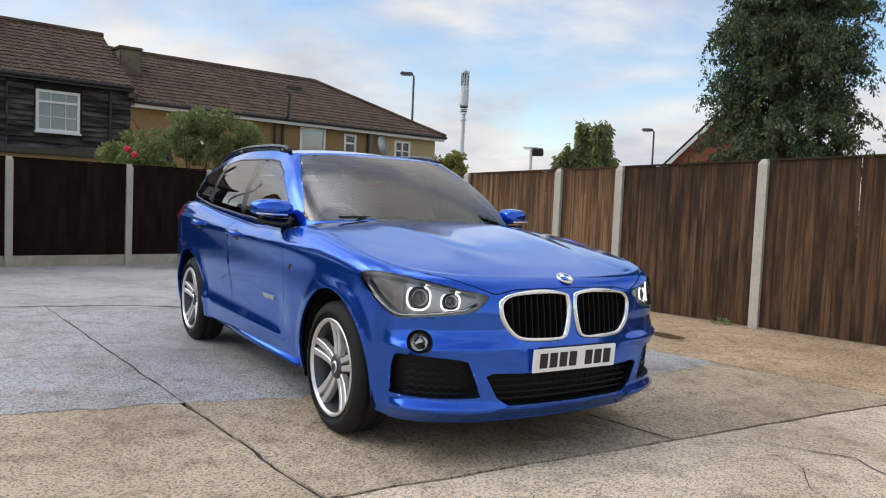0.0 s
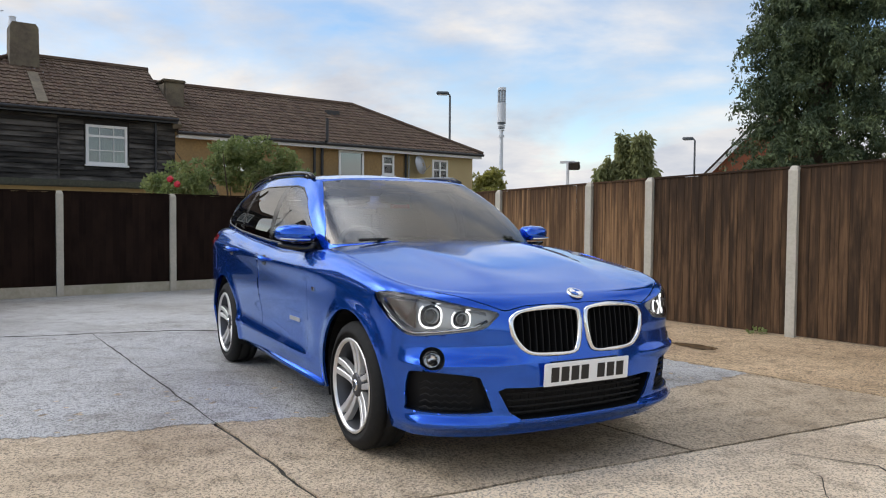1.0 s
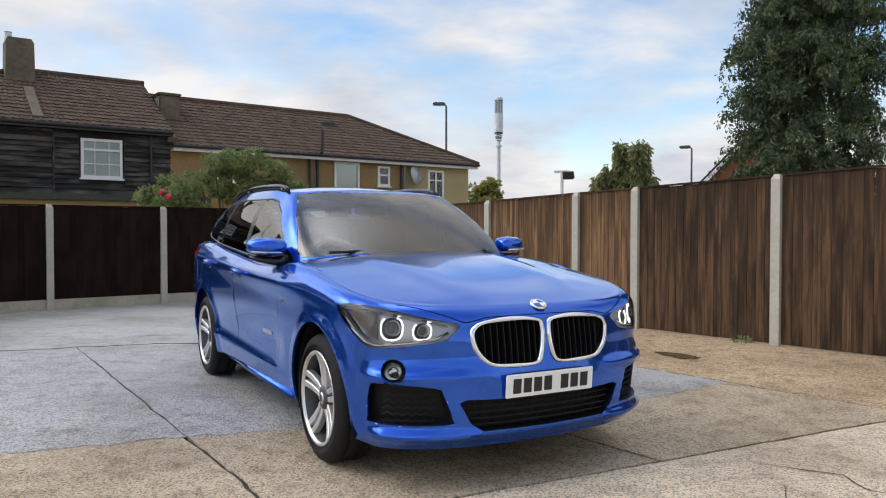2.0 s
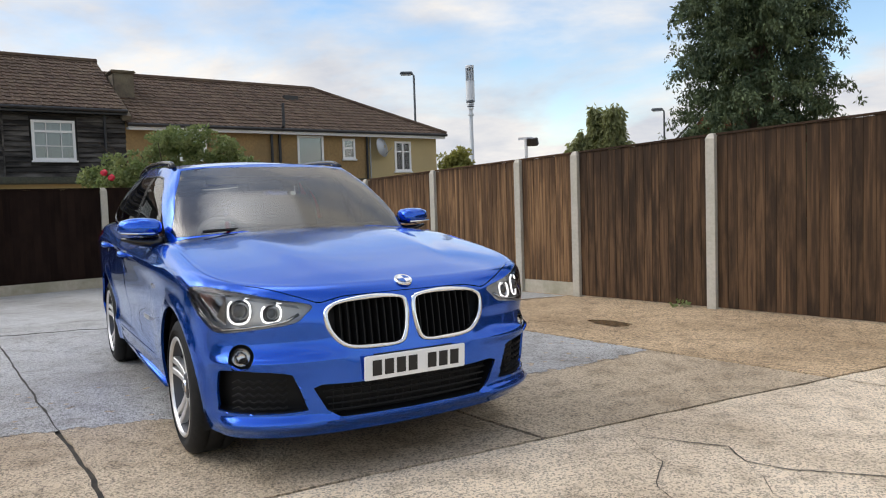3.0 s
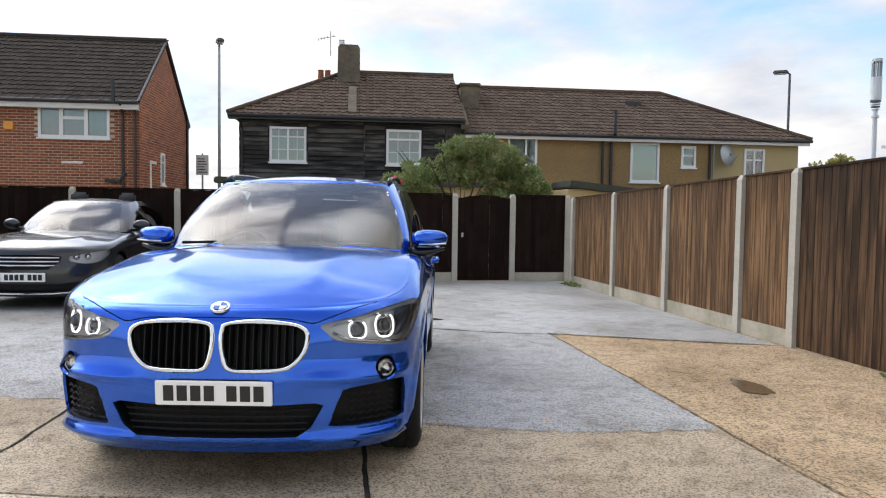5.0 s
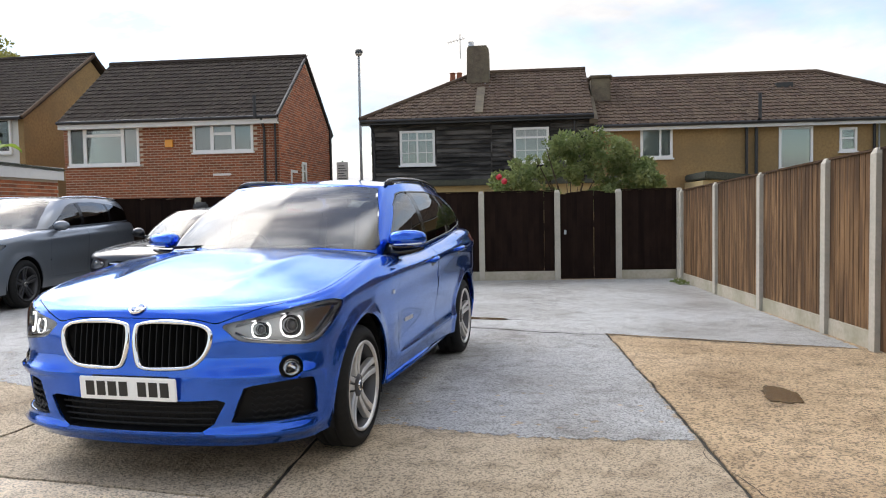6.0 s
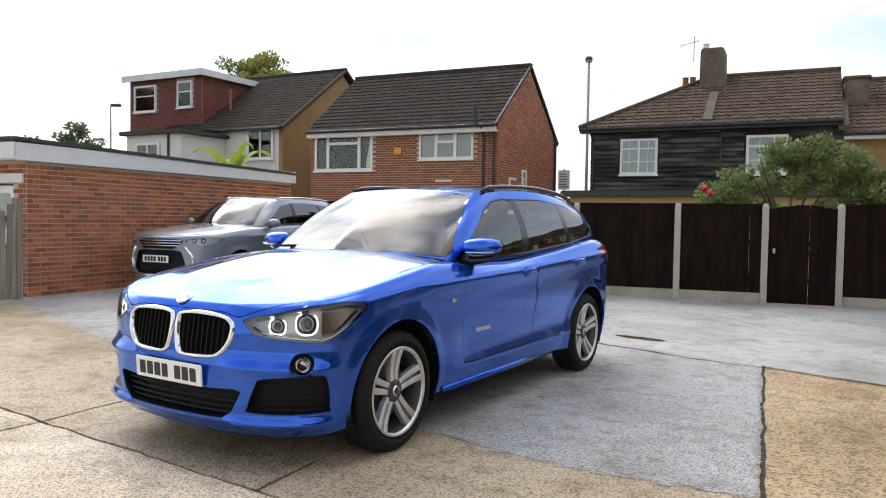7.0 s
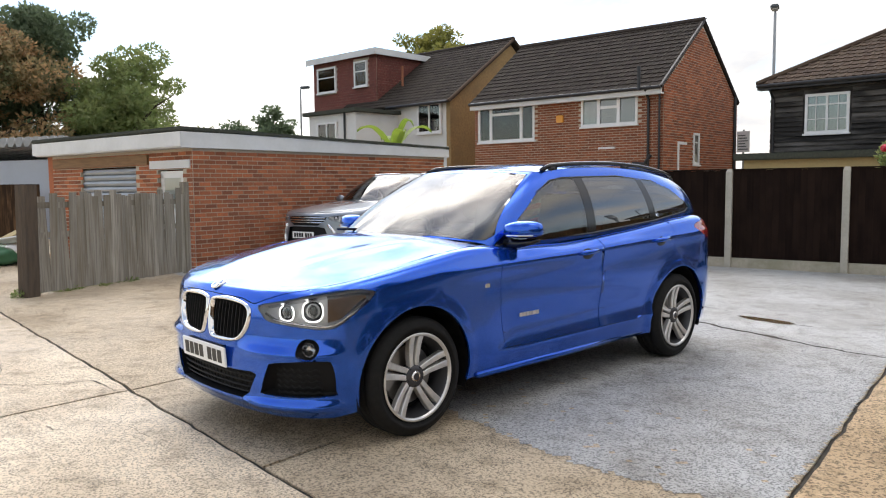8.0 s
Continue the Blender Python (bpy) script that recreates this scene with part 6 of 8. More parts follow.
class Shape:
    """The outer form of a car, as smooth functions of a few curves."""

    def __init__(self, front, rear, width, nose, tail, flank, bonnet, belt, base, top, wheels, sill=0.25, front_bend=(4.5, 1.9), crown=0.05, ridge=0.009, flare=0.013, xs=-0.1, radius=0.341, cowl_x=-0.5, crease=0.90, blade=0.0):
        self.front, self.rear, self.width = front, rear, width
        self.nose, self.tail, self.flank, self.bonnet, self.belt = nose, tail, flank, bonnet, belt
        self.base, self.top, self.wheels, self.sill = base, top, wheels, sill
        self.p, self.q = front_bend
        self.crown, self.ridge, self.flare, self.xs, self.xr = crown, ridge, flare, xs, rear + 0.75
        self.radius = radius
        self.fil, self.filf, self.filz = 0.10, 0.06, 0.085
        self.cowl_x, self.crease, self.blade = cowl_x, crease, blade
        self.chin = 0.03 if not blade else 0.06

    def deck(self, x, y):
        """Height of the bonnet, and behind it of the waist line."""
        a = abs(y)
        z = ramp(x, self.bonnet) - self.crown * (a / 0.8) ** 2.4
        yr = 0.30 + 0.16 * max(0.0, (0.8 - x) / 1.3)
        z += self.ridge * math.exp(-((a - yr) / (0.075 if a > yr else 0.15)) ** 2) * smoothstep(-0.50, 0.05, x) * (1 - smoothstep(0.3, 0.72, x))
        return z

    def rim(self, th_kind, t, W, Lf, Lr):
        """Point on a plan outline: kind 0 rear bend, 1 side, 2 front bend; t from 0 to 1."""
        if th_kind == 2:
            a = t * math.pi / 2
            return self.xs + (Lf - self.xs) * math.sin(a) ** (2 / self.p), W * max(0.0, math.cos(a)) ** (2 / self.q)
        if th_kind == 0:
            a = (1 - t) * math.pi / 2
            return self.xr + (Lr - self.xr) * math.sin(a) ** (2 / 3.4), W * max(0.0, math.cos(a)) ** (2 / 2.2)
        return self.xr + (self.xs - self.xr) * t, W

    def side_top(self, kind, t):
        """Height of the upper edge of the lower body at this place along it."""
        W, Lf, Lr = self.width - self.fil, self.front - self.filf + ramp(0.85, self.nose), self.rear + self.fil
        x, y = self.rim(kind, t, W, Lf, Lr)
        if x > self.cowl_x:
            return self.deck(x, y)
        blend = smoothstep(self.cowl_x - 0.35, self.cowl_x, x)
        return ramp(x, self.belt) * (1 - blend) + self.deck(max(x, self.cowl_x - 0.05), W) * blend

    def skin(self, kind, t, v):
        zt = self.side_top(kind, t)
        x0, _ = self.rim(kind, t, self.width, self.front, self.rear)
        zb = self.sill if kind == 1 else (self.sill - self.chin * smoothstep(0, 0.3, t) if kind == 2 else self.sill + 0.07 * (1 - t))
        z = zb + (zt - zb) * v
        inset = 0.0
        z1 = zt - self.filz
        if z > z1:
            u = min(1.0, (z - z1) / self.filz)
            inset = self.fil * (1 - math.sqrt(max(0.0, 1 - u * u)))
        Lf = self.front + ramp(z, self.nose) - inset * self.filf / self.fil
        Lr = self.rear + ramp(z, self.tail) + inset
        W = self.width + ramp(z, self.flank) - inset
        x, y = self.rim(kind, t, W, Lf, Lr)
        # arch flares and flank creases, along y
        push = 0.0
        for wx in self.wheels:
            r = math.hypot(x - wx, z - self.radius)
            push += self.flare * (1 - smoothstep(self.radius + 0.075, self.radius + 0.13, r))
        mid = smoothstep(-2.75, -2.3, x) * (1 - smoothstep(-0.75, -0.45, x))
        push -= 0.022 * mid * math.exp(-((z - 0.52) / 0.13) ** 2)
        zc = self.crease + 0.035 * (-x)
        along = smoothstep(-3.5, -3.1, x) * (1 - smoothstep(-0.5, 0.1, x))
        push += along * 0.021 * (math.exp(-((z - zc) / 0.022) ** 2) if z > zc else math.exp(-((z - zc) / 0.075) ** 2))
        push += 0.012 * mid * math.exp(-((z - 0.36 - 0.02 * (-x - 0.6)) / 0.035) ** 2)
        y += push * min(1.0, y / 0.5)
        if self.blade and kind == 2 and t > 0.2:
            # bumper: a proud edge over the side intakes, hollow above it, lip below
            k = smoothstep(0.30, 0.50, y) * smoothstep(0.2, 0.35, t)
            out = self.blade * (math.exp(-((z - 0.535) / 0.02) ** 2) - 0.55 * math.exp(-((z - 0.62) / 0.05) ** 2)) * k + (0.012 + 0.03 * k) * math.exp(-((z - 0.262) / (0.022 if z > 0.262 else 0.05)) ** 2)
            a = t * math.pi / 2
            x += out * math.sin(a)
            y += out * math.cos(a) * (1 if y > 0 else 0)
        return Vector((x, y, z))

    def nose_x(self, y, z):
        """How far forward the front lies at this place."""
        L, W = self.front + ramp(z, self.nose), self.width + ramp(z, self.flank)
        return self.xs + (L - self.xs) * max(0.0, 1 - (min(abs(y), W) / W) ** self.q) ** (1 / self.p)

    def lower(self, n_rear=16, n_side=84, n_front=48, rows=44):
        bm = bmesh.new()
        cols = [(0, k / n_rear) for k in range(n_rear)] + [(1, k / n_side) for k in range(n_side)] + [(2, k / n_front) for k in range(n_front + 1)]
        vs = [1 - (1 - k / rows) ** 1.25 for k in range(rows + 1)]
        grid = [[bm.verts.new(self.skin(kind, t, v)) for v in vs] for kind, t in cols]
        for i in range(len(grid) - 1):
            for j in range(rows):
                bm.faces.new((grid[i][j], grid[i + 1][j], grid[i + 1][j + 1], grid[i][j + 1]))
        bm.normal_update()
        if sum(f.normal.y for f in bm.faces) < 0:
            bmesh.ops.reverse_faces(bm, faces=bm.faces)
        bm.normal_update()
        return bm

    def hood(self, rows=46, cols=26, seam=None, down=8):
        bm = bmesh.new()
        W, L = self.width - self.fil, self.front - self.filf + ramp(0.85, self.nose)
        x_edge = lambda y: self.xs + (L - self.xs) * max(0.0, 1 - (min(abs(y), W) / W) ** self.q) ** (1 / self.p)
        grid = []
        for i in range(cols + 1):
            q = i / cols
            y = W * math.sin(q * math.pi / 2)
            xf = x_edge(y) if q < 1 else self.xs
            xb = self.cowl_x + 0.09 * (1 - (y / W) ** 2)
            if q == 1:
                xf = self.xs
            row = []
            for j in range(rows + 1):
                x = xb + (xf - xb) * (1 - (1 - j / rows) ** 1.3)
                row.append(bm.verts.new((x, y, self.deck(x, y))))
            if seam:
                # over the front edge, down to the shut line
                t = math.acos(min(1.0, y / W) ** (self.q / 2)) / (math.pi / 2)
                zt, zb = self.side_top(2, t), self.sill - self.chin * smoothstep(0, 0.3, t)
                yy = y
                for _ in range(5):
                    vs = (max(min(ramp(yy, seam), zt - 0.004), zb) - zb) / (zt - zb)
                    yy = self.skin(2, t, vs).y
                for k in range(1, down + 1):
                    row.append(bm.verts.new(self.skin(2, t, 1 + (vs - 1) * k / down)))
            grid.append(row)
        for i in range(cols):
            for j in range(len(grid[0]) - 1):
                bm.faces.new((grid[i][j], grid[i][j + 1], grid[i + 1][j + 1], grid[i + 1][j]))
        bm.normal_update()
        if sum(f.normal.z for f in bm.faces) < 0:
            bmesh.ops.reverse_faces(bm, faces=bm.faces)
        bm.normal_update()
        return bm

    def rail_curve(self, knots, n):
        """Smooth space curve through knots, from the front middle round the side to the rear middle."""
        ts = [0.0]
        for a, b in zip(knots, knots[1:]):
            ts.append(ts[-1] + math.dist(a, b) ** 0.7)
        return [Vector([ramp(ts[-1] * k / n, [(t, p[c]) for t, p in zip(ts, knots)]) for c in range(3)]) for k in range(n + 1)]

    def upper(self, n=120, rows=26):
        """Screen, side windows and pillars: ruled from the waist to the roof edge."""
        bm = bmesh.new()
        # both curves share their knots one to one
        lo, hi, m = [], [], len(self.base)
        per = n // (m - 1)
        ts = list(range(m))
        for k in range(per * (m - 1) + 1):
            u = k / per
            lo.append(Vector([ramp(u, [(t, p[c]) for t, p in zip(ts, self.base)]) for c in range(3)]))
            hi.append(Vector([ramp(u, [(t, p[c]) for t, p in zip(ts, self.top)]) for c in range(3)]))
        grid = []
        for a, b in zip(lo, hi):
            out = Vector((0.35 * (a.x - b.x), a.y * 0.9, 0.25))
            out.normalize()
            col = []
            for j in range(rows + 1):
                w = j / rows
                col.append(bm.verts.new(a.lerp(b, w) + out * 0.045 * 4 * w * (1 - w)))
            grid.append(col)
        for i in range(len(grid) - 1):
            for j in range(rows):
                bm.faces.new((grid[i][j], grid[i][j + 1], grid[i + 1][j + 1], grid[i + 1][j]))
        bm.normal_update()
        if sum(f.normal.y for f in bm.faces) < 0:
            bmesh.ops.reverse_faces(bm, faces=bm.faces)
        bm.normal_update()
        self.roof_edge = hi
        return bm

    def roof(self, rows=14):
        bm = bmesh.new()
        edge = self.roof_edge
        grid = []
        for p in edge:
            col = []
            for j in range(rows + 1):
                w = j / rows
                y = p.y * (1 - w)
                back = min(edge[0].x - p.x, p.x - edge[-1].x)
                z = p.z + (0.016 + 0.026 * smoothstep(0.0, 0.6, back)) * (1 - (1 - w) ** 2) * min(1.0, p.y / 0.5) if p.y > 0 else p.z
                col.append(bm.verts.new((p.x, y, z)))
            grid.append(col)
        for i in range(len(grid) - 1):
            for j in range(rows):
                a = (grid[i][j], grid[i][j + 1], grid[i + 1][j + 1], grid[i + 1][j])
                bm.faces.new(a)
        bmesh.ops.remove_doubles(bm, verts=bm.verts, dist=1e-4)
        bmesh.ops.dissolve_degenerate(bm, edges=bm.edges, dist=1e-4)
        bm.normal_update()
        if sum(f.normal.z for f in bm.faces) < 0:
            bmesh.ops.reverse_faces(bm, faces=bm.faces)
        return bm


def both_sides(name, bm, mat, root, label="", smooth=True):
    """A left part and its mirrored right twin."""
    other = mirrored(bm)
    a = part(name, bm, mat, root, label, smooth)
    b = part(name, other, mat, root, label, smooth)
    return a, b


def recess(faces_bm, back, mat_name=None):
    """A blind opening: the skin's faces pushed back, with walls."""
    r = bmesh.ops.extrude_face_region(faces_bm, geom=list(faces_bm.faces))
    moved = [v for v in r["geom"] if isinstance(v, bmesh.types.BMVert)]
    for v in moved:
        v.co += Vector(back)
    fresh = {f for f in r["geom"] if isinstance(f, bmesh.types.BMFace)}
    keep_side = [f for f in faces_bm.faces if f not in fresh and not all(v not in set(moved) for v in f.verts)]
    drop = [f for f in faces_bm.faces if f not in fresh and all(v not in set(moved) for v in f.verts)]
    bmesh.ops.delete(faces_bm, geom=drop, context='FACES')
    middle = [f for f in faces_bm.faces if all(abs(v.co.y) < 2e-3 for v in f.verts)]
    bmesh.ops.delete(faces_bm, geom=middle, context='FACES')
    return faces_bm


# ---- wheel, built once for each car ----
def wheel(radius, width, rim_r, style, rim_mat):
    """Five-spoke alloy wheel; its outer face looks along -y."""
    root = thing("wheel", Matrix(), "silver alloy wheel with a black tyre", "wheel")
    w, R = width / 2, radius
    bm = lathe(bmesh.new(), [(w - 0.02, rim_r), (w, rim_r + 0.03), (w, R - 0.045), (w - 0.018, R - 0.012), (w - 0.04, R), (0.045, R), (0.042, R - 0.008), (0.034, R - 0.008), (0.031, R), (-0.031, R), (-0.034, R - 0.008), (-0.042, R - 0.008), (-0.045, R), (-w + 0.04, R), (-w + 0.018, R - 0.012), (-w, R - 0.045), (-w - 0.003, R - 0.07), (-w, rim_r + 0.03), (-w + 0.012, rim_r + 0.004)], 64)
    part("tyre", bm, RUBBER, root, "black rubber tyre", True)
    bm = lathe(bmesh.new(), [(-w + 0.006, rim_r + 0.006), (-w + 0.002, rim_r - 0.002), (-w + 0.012, rim_r - 0.010), (-w + 0.03, rim_r - 0.016), (-0.02, rim_r - 0.035), (w - 0.02, rim_r - 0.02)], 64)
    rim = part("rim", bm, ALLOY_GREY, root, smooth=True)
    part("rim_lip", lathe(bmesh.new(), [(-w + 0.004, rim_r + 0.006), (-w - 0.001, rim_r + 0.001), (-w + 0.002, rim_r - 0.008), (-w + 0.014, rim_r - 0.014)], 64), rim_mat, root, smooth=True)
    part("brake_disc", lathe(bmesh.new(), [(0.005, 0.06), (-0.012, 0.06), (-0.012, rim_r * 0.68), (0.005, rim_r * 0.68)], 40), STEEL_DISC, root)
    part("backing", lathe(bmesh.new(), [(0.03, 0.0), (0.03, rim_r - 0.01)], 32), TRIM_MATT, root)
    n = 5
    spokes = []
    for k in range(n):
        a0 = math.pi / 2 + k * 2 * math.pi / n
        for sgn in (-1, 1):
            spokes.append((a0, sgn, 0.027, 0.038))
    for a, b, w0, w1 in spokes:
        bm = bmesh.new()
        rows = []
        for t in (0.0, 0.35, 0.7, 1.0):
            r = 0.040 + (rim_r - 0.010 - 0.040) * t
            ang = a
            tang = Vector((-math.sin(ang), 0, math.cos(ang)))
            c = Vector((math.cos(ang) * r, 0, math.sin(ang) * r)) + tang * b * (0.018 + 0.014 * t)
            hw = (w0 + (w1 - w0) * t) / 2
            y = -w + 0.038 - 0.026 * t + 0.012 * math.sin(math.pi * t)
            rows.append([bm.verts.new(c + tang * s * hw * f + Vector((0, y + dy, 0))) for s, f, dy in ((-1, 1.25, 0.030), (-1, 1.0, 0.003), (-1, 0.75, 0.0), (1, 0.75, 0.0), (1, 1.0, 0.003), (1, 1.25, 0.030))])
        for p, q in zip(rows, rows[1:]):
            for i in range(5):
                bm.faces.new((p[i], p[i + 1], q[i + 1], q[i]))
        part("spoke", bm, rim_mat, root)
    part("hub", lathe(bmesh.new(), [(-w + 0.030, 0.0), (-w + 0.030, 0.034), (-w + 0.036, 0.062), (-w + 0.075, 0.075)], 32), ALLOY_GREY, root, smooth=True)
    part("hub_cap", lathe(bmesh.new(), [(-w + 0.026, 0.0), (-w + 0.026, 0.022), (-w + 0.031, 0.025)], 24), ALLOY_GREY, root, "small round hub cap")
    part("hub_cap_ring", lathe(bmesh.new(), [(-w + 0.024, 0.020), (-w + 0.022, 0.026), (-w + 0.028, 0.031)], 24), CHROME, root)
    for k in range(5):
        ang = math.pi / 2 + math.pi / 5 + k * 2 * math.pi / 5
        part("wheel_bolt", lathe(bmesh.new(), [(-w + 0.034, 0.0), (-w + 0.034, 0.010), (-w + 0.06, 0.010)], 8, 'Y', (math.cos(ang) * 0.05, 0, math.sin(ang) * 0.05)), TRIM_BLACK, root)
    return root


def fit_wheels(car, proto, wheels, track, radius):
    """Copies of the wheel under the car, as its parts."""
    for x in wheels:
        for side in (1, -1):
            c = copy_thing(proto, Matrix())
            for key in ("label", "category", "group", "kind"):
                if key in c:
                    del c[key]
            c.parent = car
            c.matrix_basis = pose(x, side * track / 2, radius, 0, 0, 180 if side > 0 else 0)


def drop_thing(root):
    for o in (*root.children_recursive, root):
        bpy.data.objects.remove(o)


def plate(root, x, z, lean, bars, label, w=0.52):
    p = part("number_plate", boxed(-0.006, 0.006, -w / 2, w / 2, -0.0555, 0.0555, 0.004), PLATE_WHITE, root, label, at=pose(x, 0, z, 0, lean, 0))
    for y, bw in bars:
        part("plate_bar", boxed(0.0062, 0.0085, y - bw / 2, y + bw / 2, -0.035, 0.035), PLATE_INK, p)
    return p


def cabin(root, floor_z, belt_z, x_dash, x_seat, width, steer_side):
    """Dashboard, wheel and seats seen through the glass."""
    bm = bmesh.new()
    prism(bm, [(x_dash + 0.42, -width, belt_z - 0.02), (x_dash + 0.15, -width, belt_z - 0.015), (x_dash, -width, belt_z - 0.05), (x_dash - 0.08, -width, belt_z - 0.30), (x_dash + 0.4, -width, belt_z - 0.4)], (0, 2 * width, 0))
    part("dashboard", bm, CABIN, root)
    ring = [(x_dash - 0.12 - 0.09 * math.sin(a), steer_side * 0.37 + 0.18 * math.cos(a), belt_z - 0.07 + 0.16 * math.sin(a)) for a in [k * math.pi / 12 for k in range(24)]]
    s = part("steering_wheel", tube(bmesh.new(), ring, 0.016, 8, closed=True), CABIN_GREY, root, smooth=True)
    part("spoke", tube(bmesh.new(), [ring[0], ring[12]], 0.018, 6), CABIN_GREY, s)
    for x in (x_seat, x_seat - 0.85):
        for y in (0.37, -0.37):
            bm = box(bmesh.new(), -0.26, 0.26, -0.25, 0.25, floor_z + 0.12, floor_z + 0.36, 0.05)
            st = part("seat", bm, CABIN, root, smooth=True, at=pose(x, y, 0))
            bm = box(bmesh.new(), -0.07, 0.07, -0.24, 0.24, 0, 0.62, 0.05)
            part("backrest", bm, CABIN, st, smooth=True, at=pose(-0.24, 0, floor_z + 0.28, 0, -14, 0))
            bm = box(bmesh.new(), -0.05, 0.05, -0.13, 0.13, 0.66, 0.86, 0.04)
            part("headrest", bm, CABIN, st, smooth=True, at=pose(-0.24, 0, floor_z + 0.28, 0, -14, 0))
    part("cabin_floor", boxed(x_seat - 1.5, x_dash + 0.5, -width, width, floor_z - 0.03, floor_z), CABIN, root)
    part("headlining", boxed(x_seat - 1.2, x_seat + 0.1, -0.5, 0.5, belt_z + 0.37, belt_z + 0.38), CABIN_GREY, root)
    m = part("rear_view_mirror", box(bmesh.new(), -0.02, 0.02, -0.12, 0.12, -0.035, 0.035, 0.012), TRIM_BLACK, root, at=pose(x_dash - 0.42, 0, belt_z + 0.30))

# ---- the blue car ----
def blue_car():
    root = thing("car", pose(0.035, 4.0725, 0, 0, 0, -46.2), "metallic blue compact sport utility car with silver alloy wheels", "car")
    base = [(-0.40, 0.0, 1.078), (-0.46, 0.40, 1.066), (-0.59, 0.725, 1.036), (-0.78, 0.800, 0.990), (-1.40, 0.812, 1.014), (-2.00, 0.812, 1.048), (-2.60, 0.800, 1.096), (-3.02, 0.775, 1.13), (-3.33, 0.66, 1.14), (-3.44, 0.35, 1.14), (-3.47, 0.0, 1.14)]
    top = [(-1.17, 0.0, 1.500), (-1.19, 0.30, 1.498), (-1.27, 0.575, 1.482), (-1.42, 0.602, 1.494), (-1.70, 0.615, 1.513), (-2.10, 0.615, 1.521), (-2.55, 0.600, 1.506), (-2.93, 0.575, 1.466), (-3.17, 0.52, 1.43), (-3.23, 0.30, 1.435), (-3.24, 0.0, 1.44)]
    s = Shape(front=0.885, rear=-3.55, width=0.905,
              nose=[(0.2, -0.07), (0.26, -0.02), (0.34, 0.0), (0.46, 0.0), (0.60, -0.015), (0.74, -0.035), (0.90, -0.07)],
              tail=[(0.25, 0.06), (0.4, 0.01), (0.6, 0.0), (0.85, 0.03), (1.0, 0.06), (1.2, 0.12)],
              flank=[(0.2, -0.055), (0.3, -0.03), (0.45, -0.012), (0.62, -0.004), (0.85, 0.0), (1.0, -0.012), (1.15, -0.03)],
              bonnet=[(-0.55, 1.082), (-0.4, 1.078), (0.0, 1.028), (0.4, 0.960), (0.62, 0.905), (0.78, 0.853), (0.9, 0.815)],
              belt=[(-3.7, 1.135), (-3.0, 1.125), (-2.0, 1.048), (-1.2, 1.004), (-0.5, 1.004)],
              base=base, top=top, wheels=(0.065, -2.70), blade=0.022, front_bend=(5.0, 2.4), ridge=0.011)
    s.xr = s.rear + 0.62
    SIDE, FRONT = ((1, 0, 0), (0, 0, 1), (0, 1, 0)), ((0, 1, 0), (0, 0, 1), (1, 0, 0))
    R = s.radius

    low = s.lower()
    # wheel arches
    for wx in s.wheels:
        arch = [(wx + 0.396 * math.cos(a), R + 0.396 * math.sin(a)) for a in [k * math.pi / 22 for k in range(44)]]
        bmesh.ops.delete(low, geom=cut_poly(low, arch, *SIDE), context='FACES')
    # lower front intake, side intakes, grilles
    inlet = take(low, cut_poly(low, [(-0.01, 0.272), (0.36, 0.276), (0.42, 0.315), (0.475, 0.415), (0.44, 0.428), (0.30, 0.422), (-0.01, 0.42)], *FRONT))
    side_inlet = take(low, cut_poly(low, round_poly([(0.525, 0.318), (0.510, 0.345), (0.55, 0.455), (0.585, 0.487), (0.79, 0.505), (0.826, 0.480), (0.824, 0.345), (0.795, 0.316)], 3), *FRONT))
    KID = round_poly([(0.020, 0.69), (0.022, 0.755), (0.045, 0.782), (0.16, 0.793), (0.30, 0.785), (0.372, 0.768), (0.402, 0.730), (0.386, 0.655), (0.335, 0.597), (0.27, 0.577), (0.15, 0.572), (0.065, 0.578), (0.036, 0.61)], 4)
    kidney = take(low, cut_poly(low, KID, *FRONT))
    # headlamps, seen half from the side
    HU, HN = Vector((-0.74, 0.672, 0)), Vector((0.672, 0.74, 0))
    HO = (0.745, 0.435, 0)
    LAMP = round_poly([(-0.025, 0.776), (-0.008, 0.738), (0.032, 0.702), (0.14, 0.686), (0.24, 0.675), (0.345, 0.666), (0.41, 0.683), (0.50, 0.745), (0.588, 0.826), (0.575, 0.854), (0.46, 0.864), (0.27, 0.842), (0.10, 0.806)], 3)
    lamp = take(low, cut_poly(low, LAMP, HU, (0, 0, 1), HN, HO))
    # the bonnet laps over the front edge down to this shut line
    SEAM = [(0.0, 0.806), (0.30, 0.803), (0.38, 0.790), (0.42, 0.782), (0.50, 0.808), (0.61, 0.846), (0.70, 0.868), (0.78, 0.90), (0.80, 0.99)]
    lip = [(-0.01, 0.806)] + [(k * 0.02, ramp(k * 0.02, SEAM)) for k in range(40)] + [(0.80, 1.2), (-0.01, 1.2)]
    bmesh.ops.delete(low, geom=cut_poly(low, lip, *FRONT), context='FACES')
    # fog lamp openings
    FO = (s.nose_x(0.748, 0.562), 0.748, 0.562)
    fog = take(low, cut_poly(low, [(0.058 * math.cos(k * math.pi / 12), 0.056 * math.sin(k * math.pi / 12)) for k in range(24)], (-0.5, 0.866, 0), (0, 0, 1), (0.866, 0.5, 0), FO))
    # doors
    front_door = take(low, cut_poly(low, [(-0.60, 1.2), (-0.585, 0.86), (-0.60, 0.62), (-0.66, 0.385), (-1.64, 0.385), (-1.66, 1.2)], *SIDE))
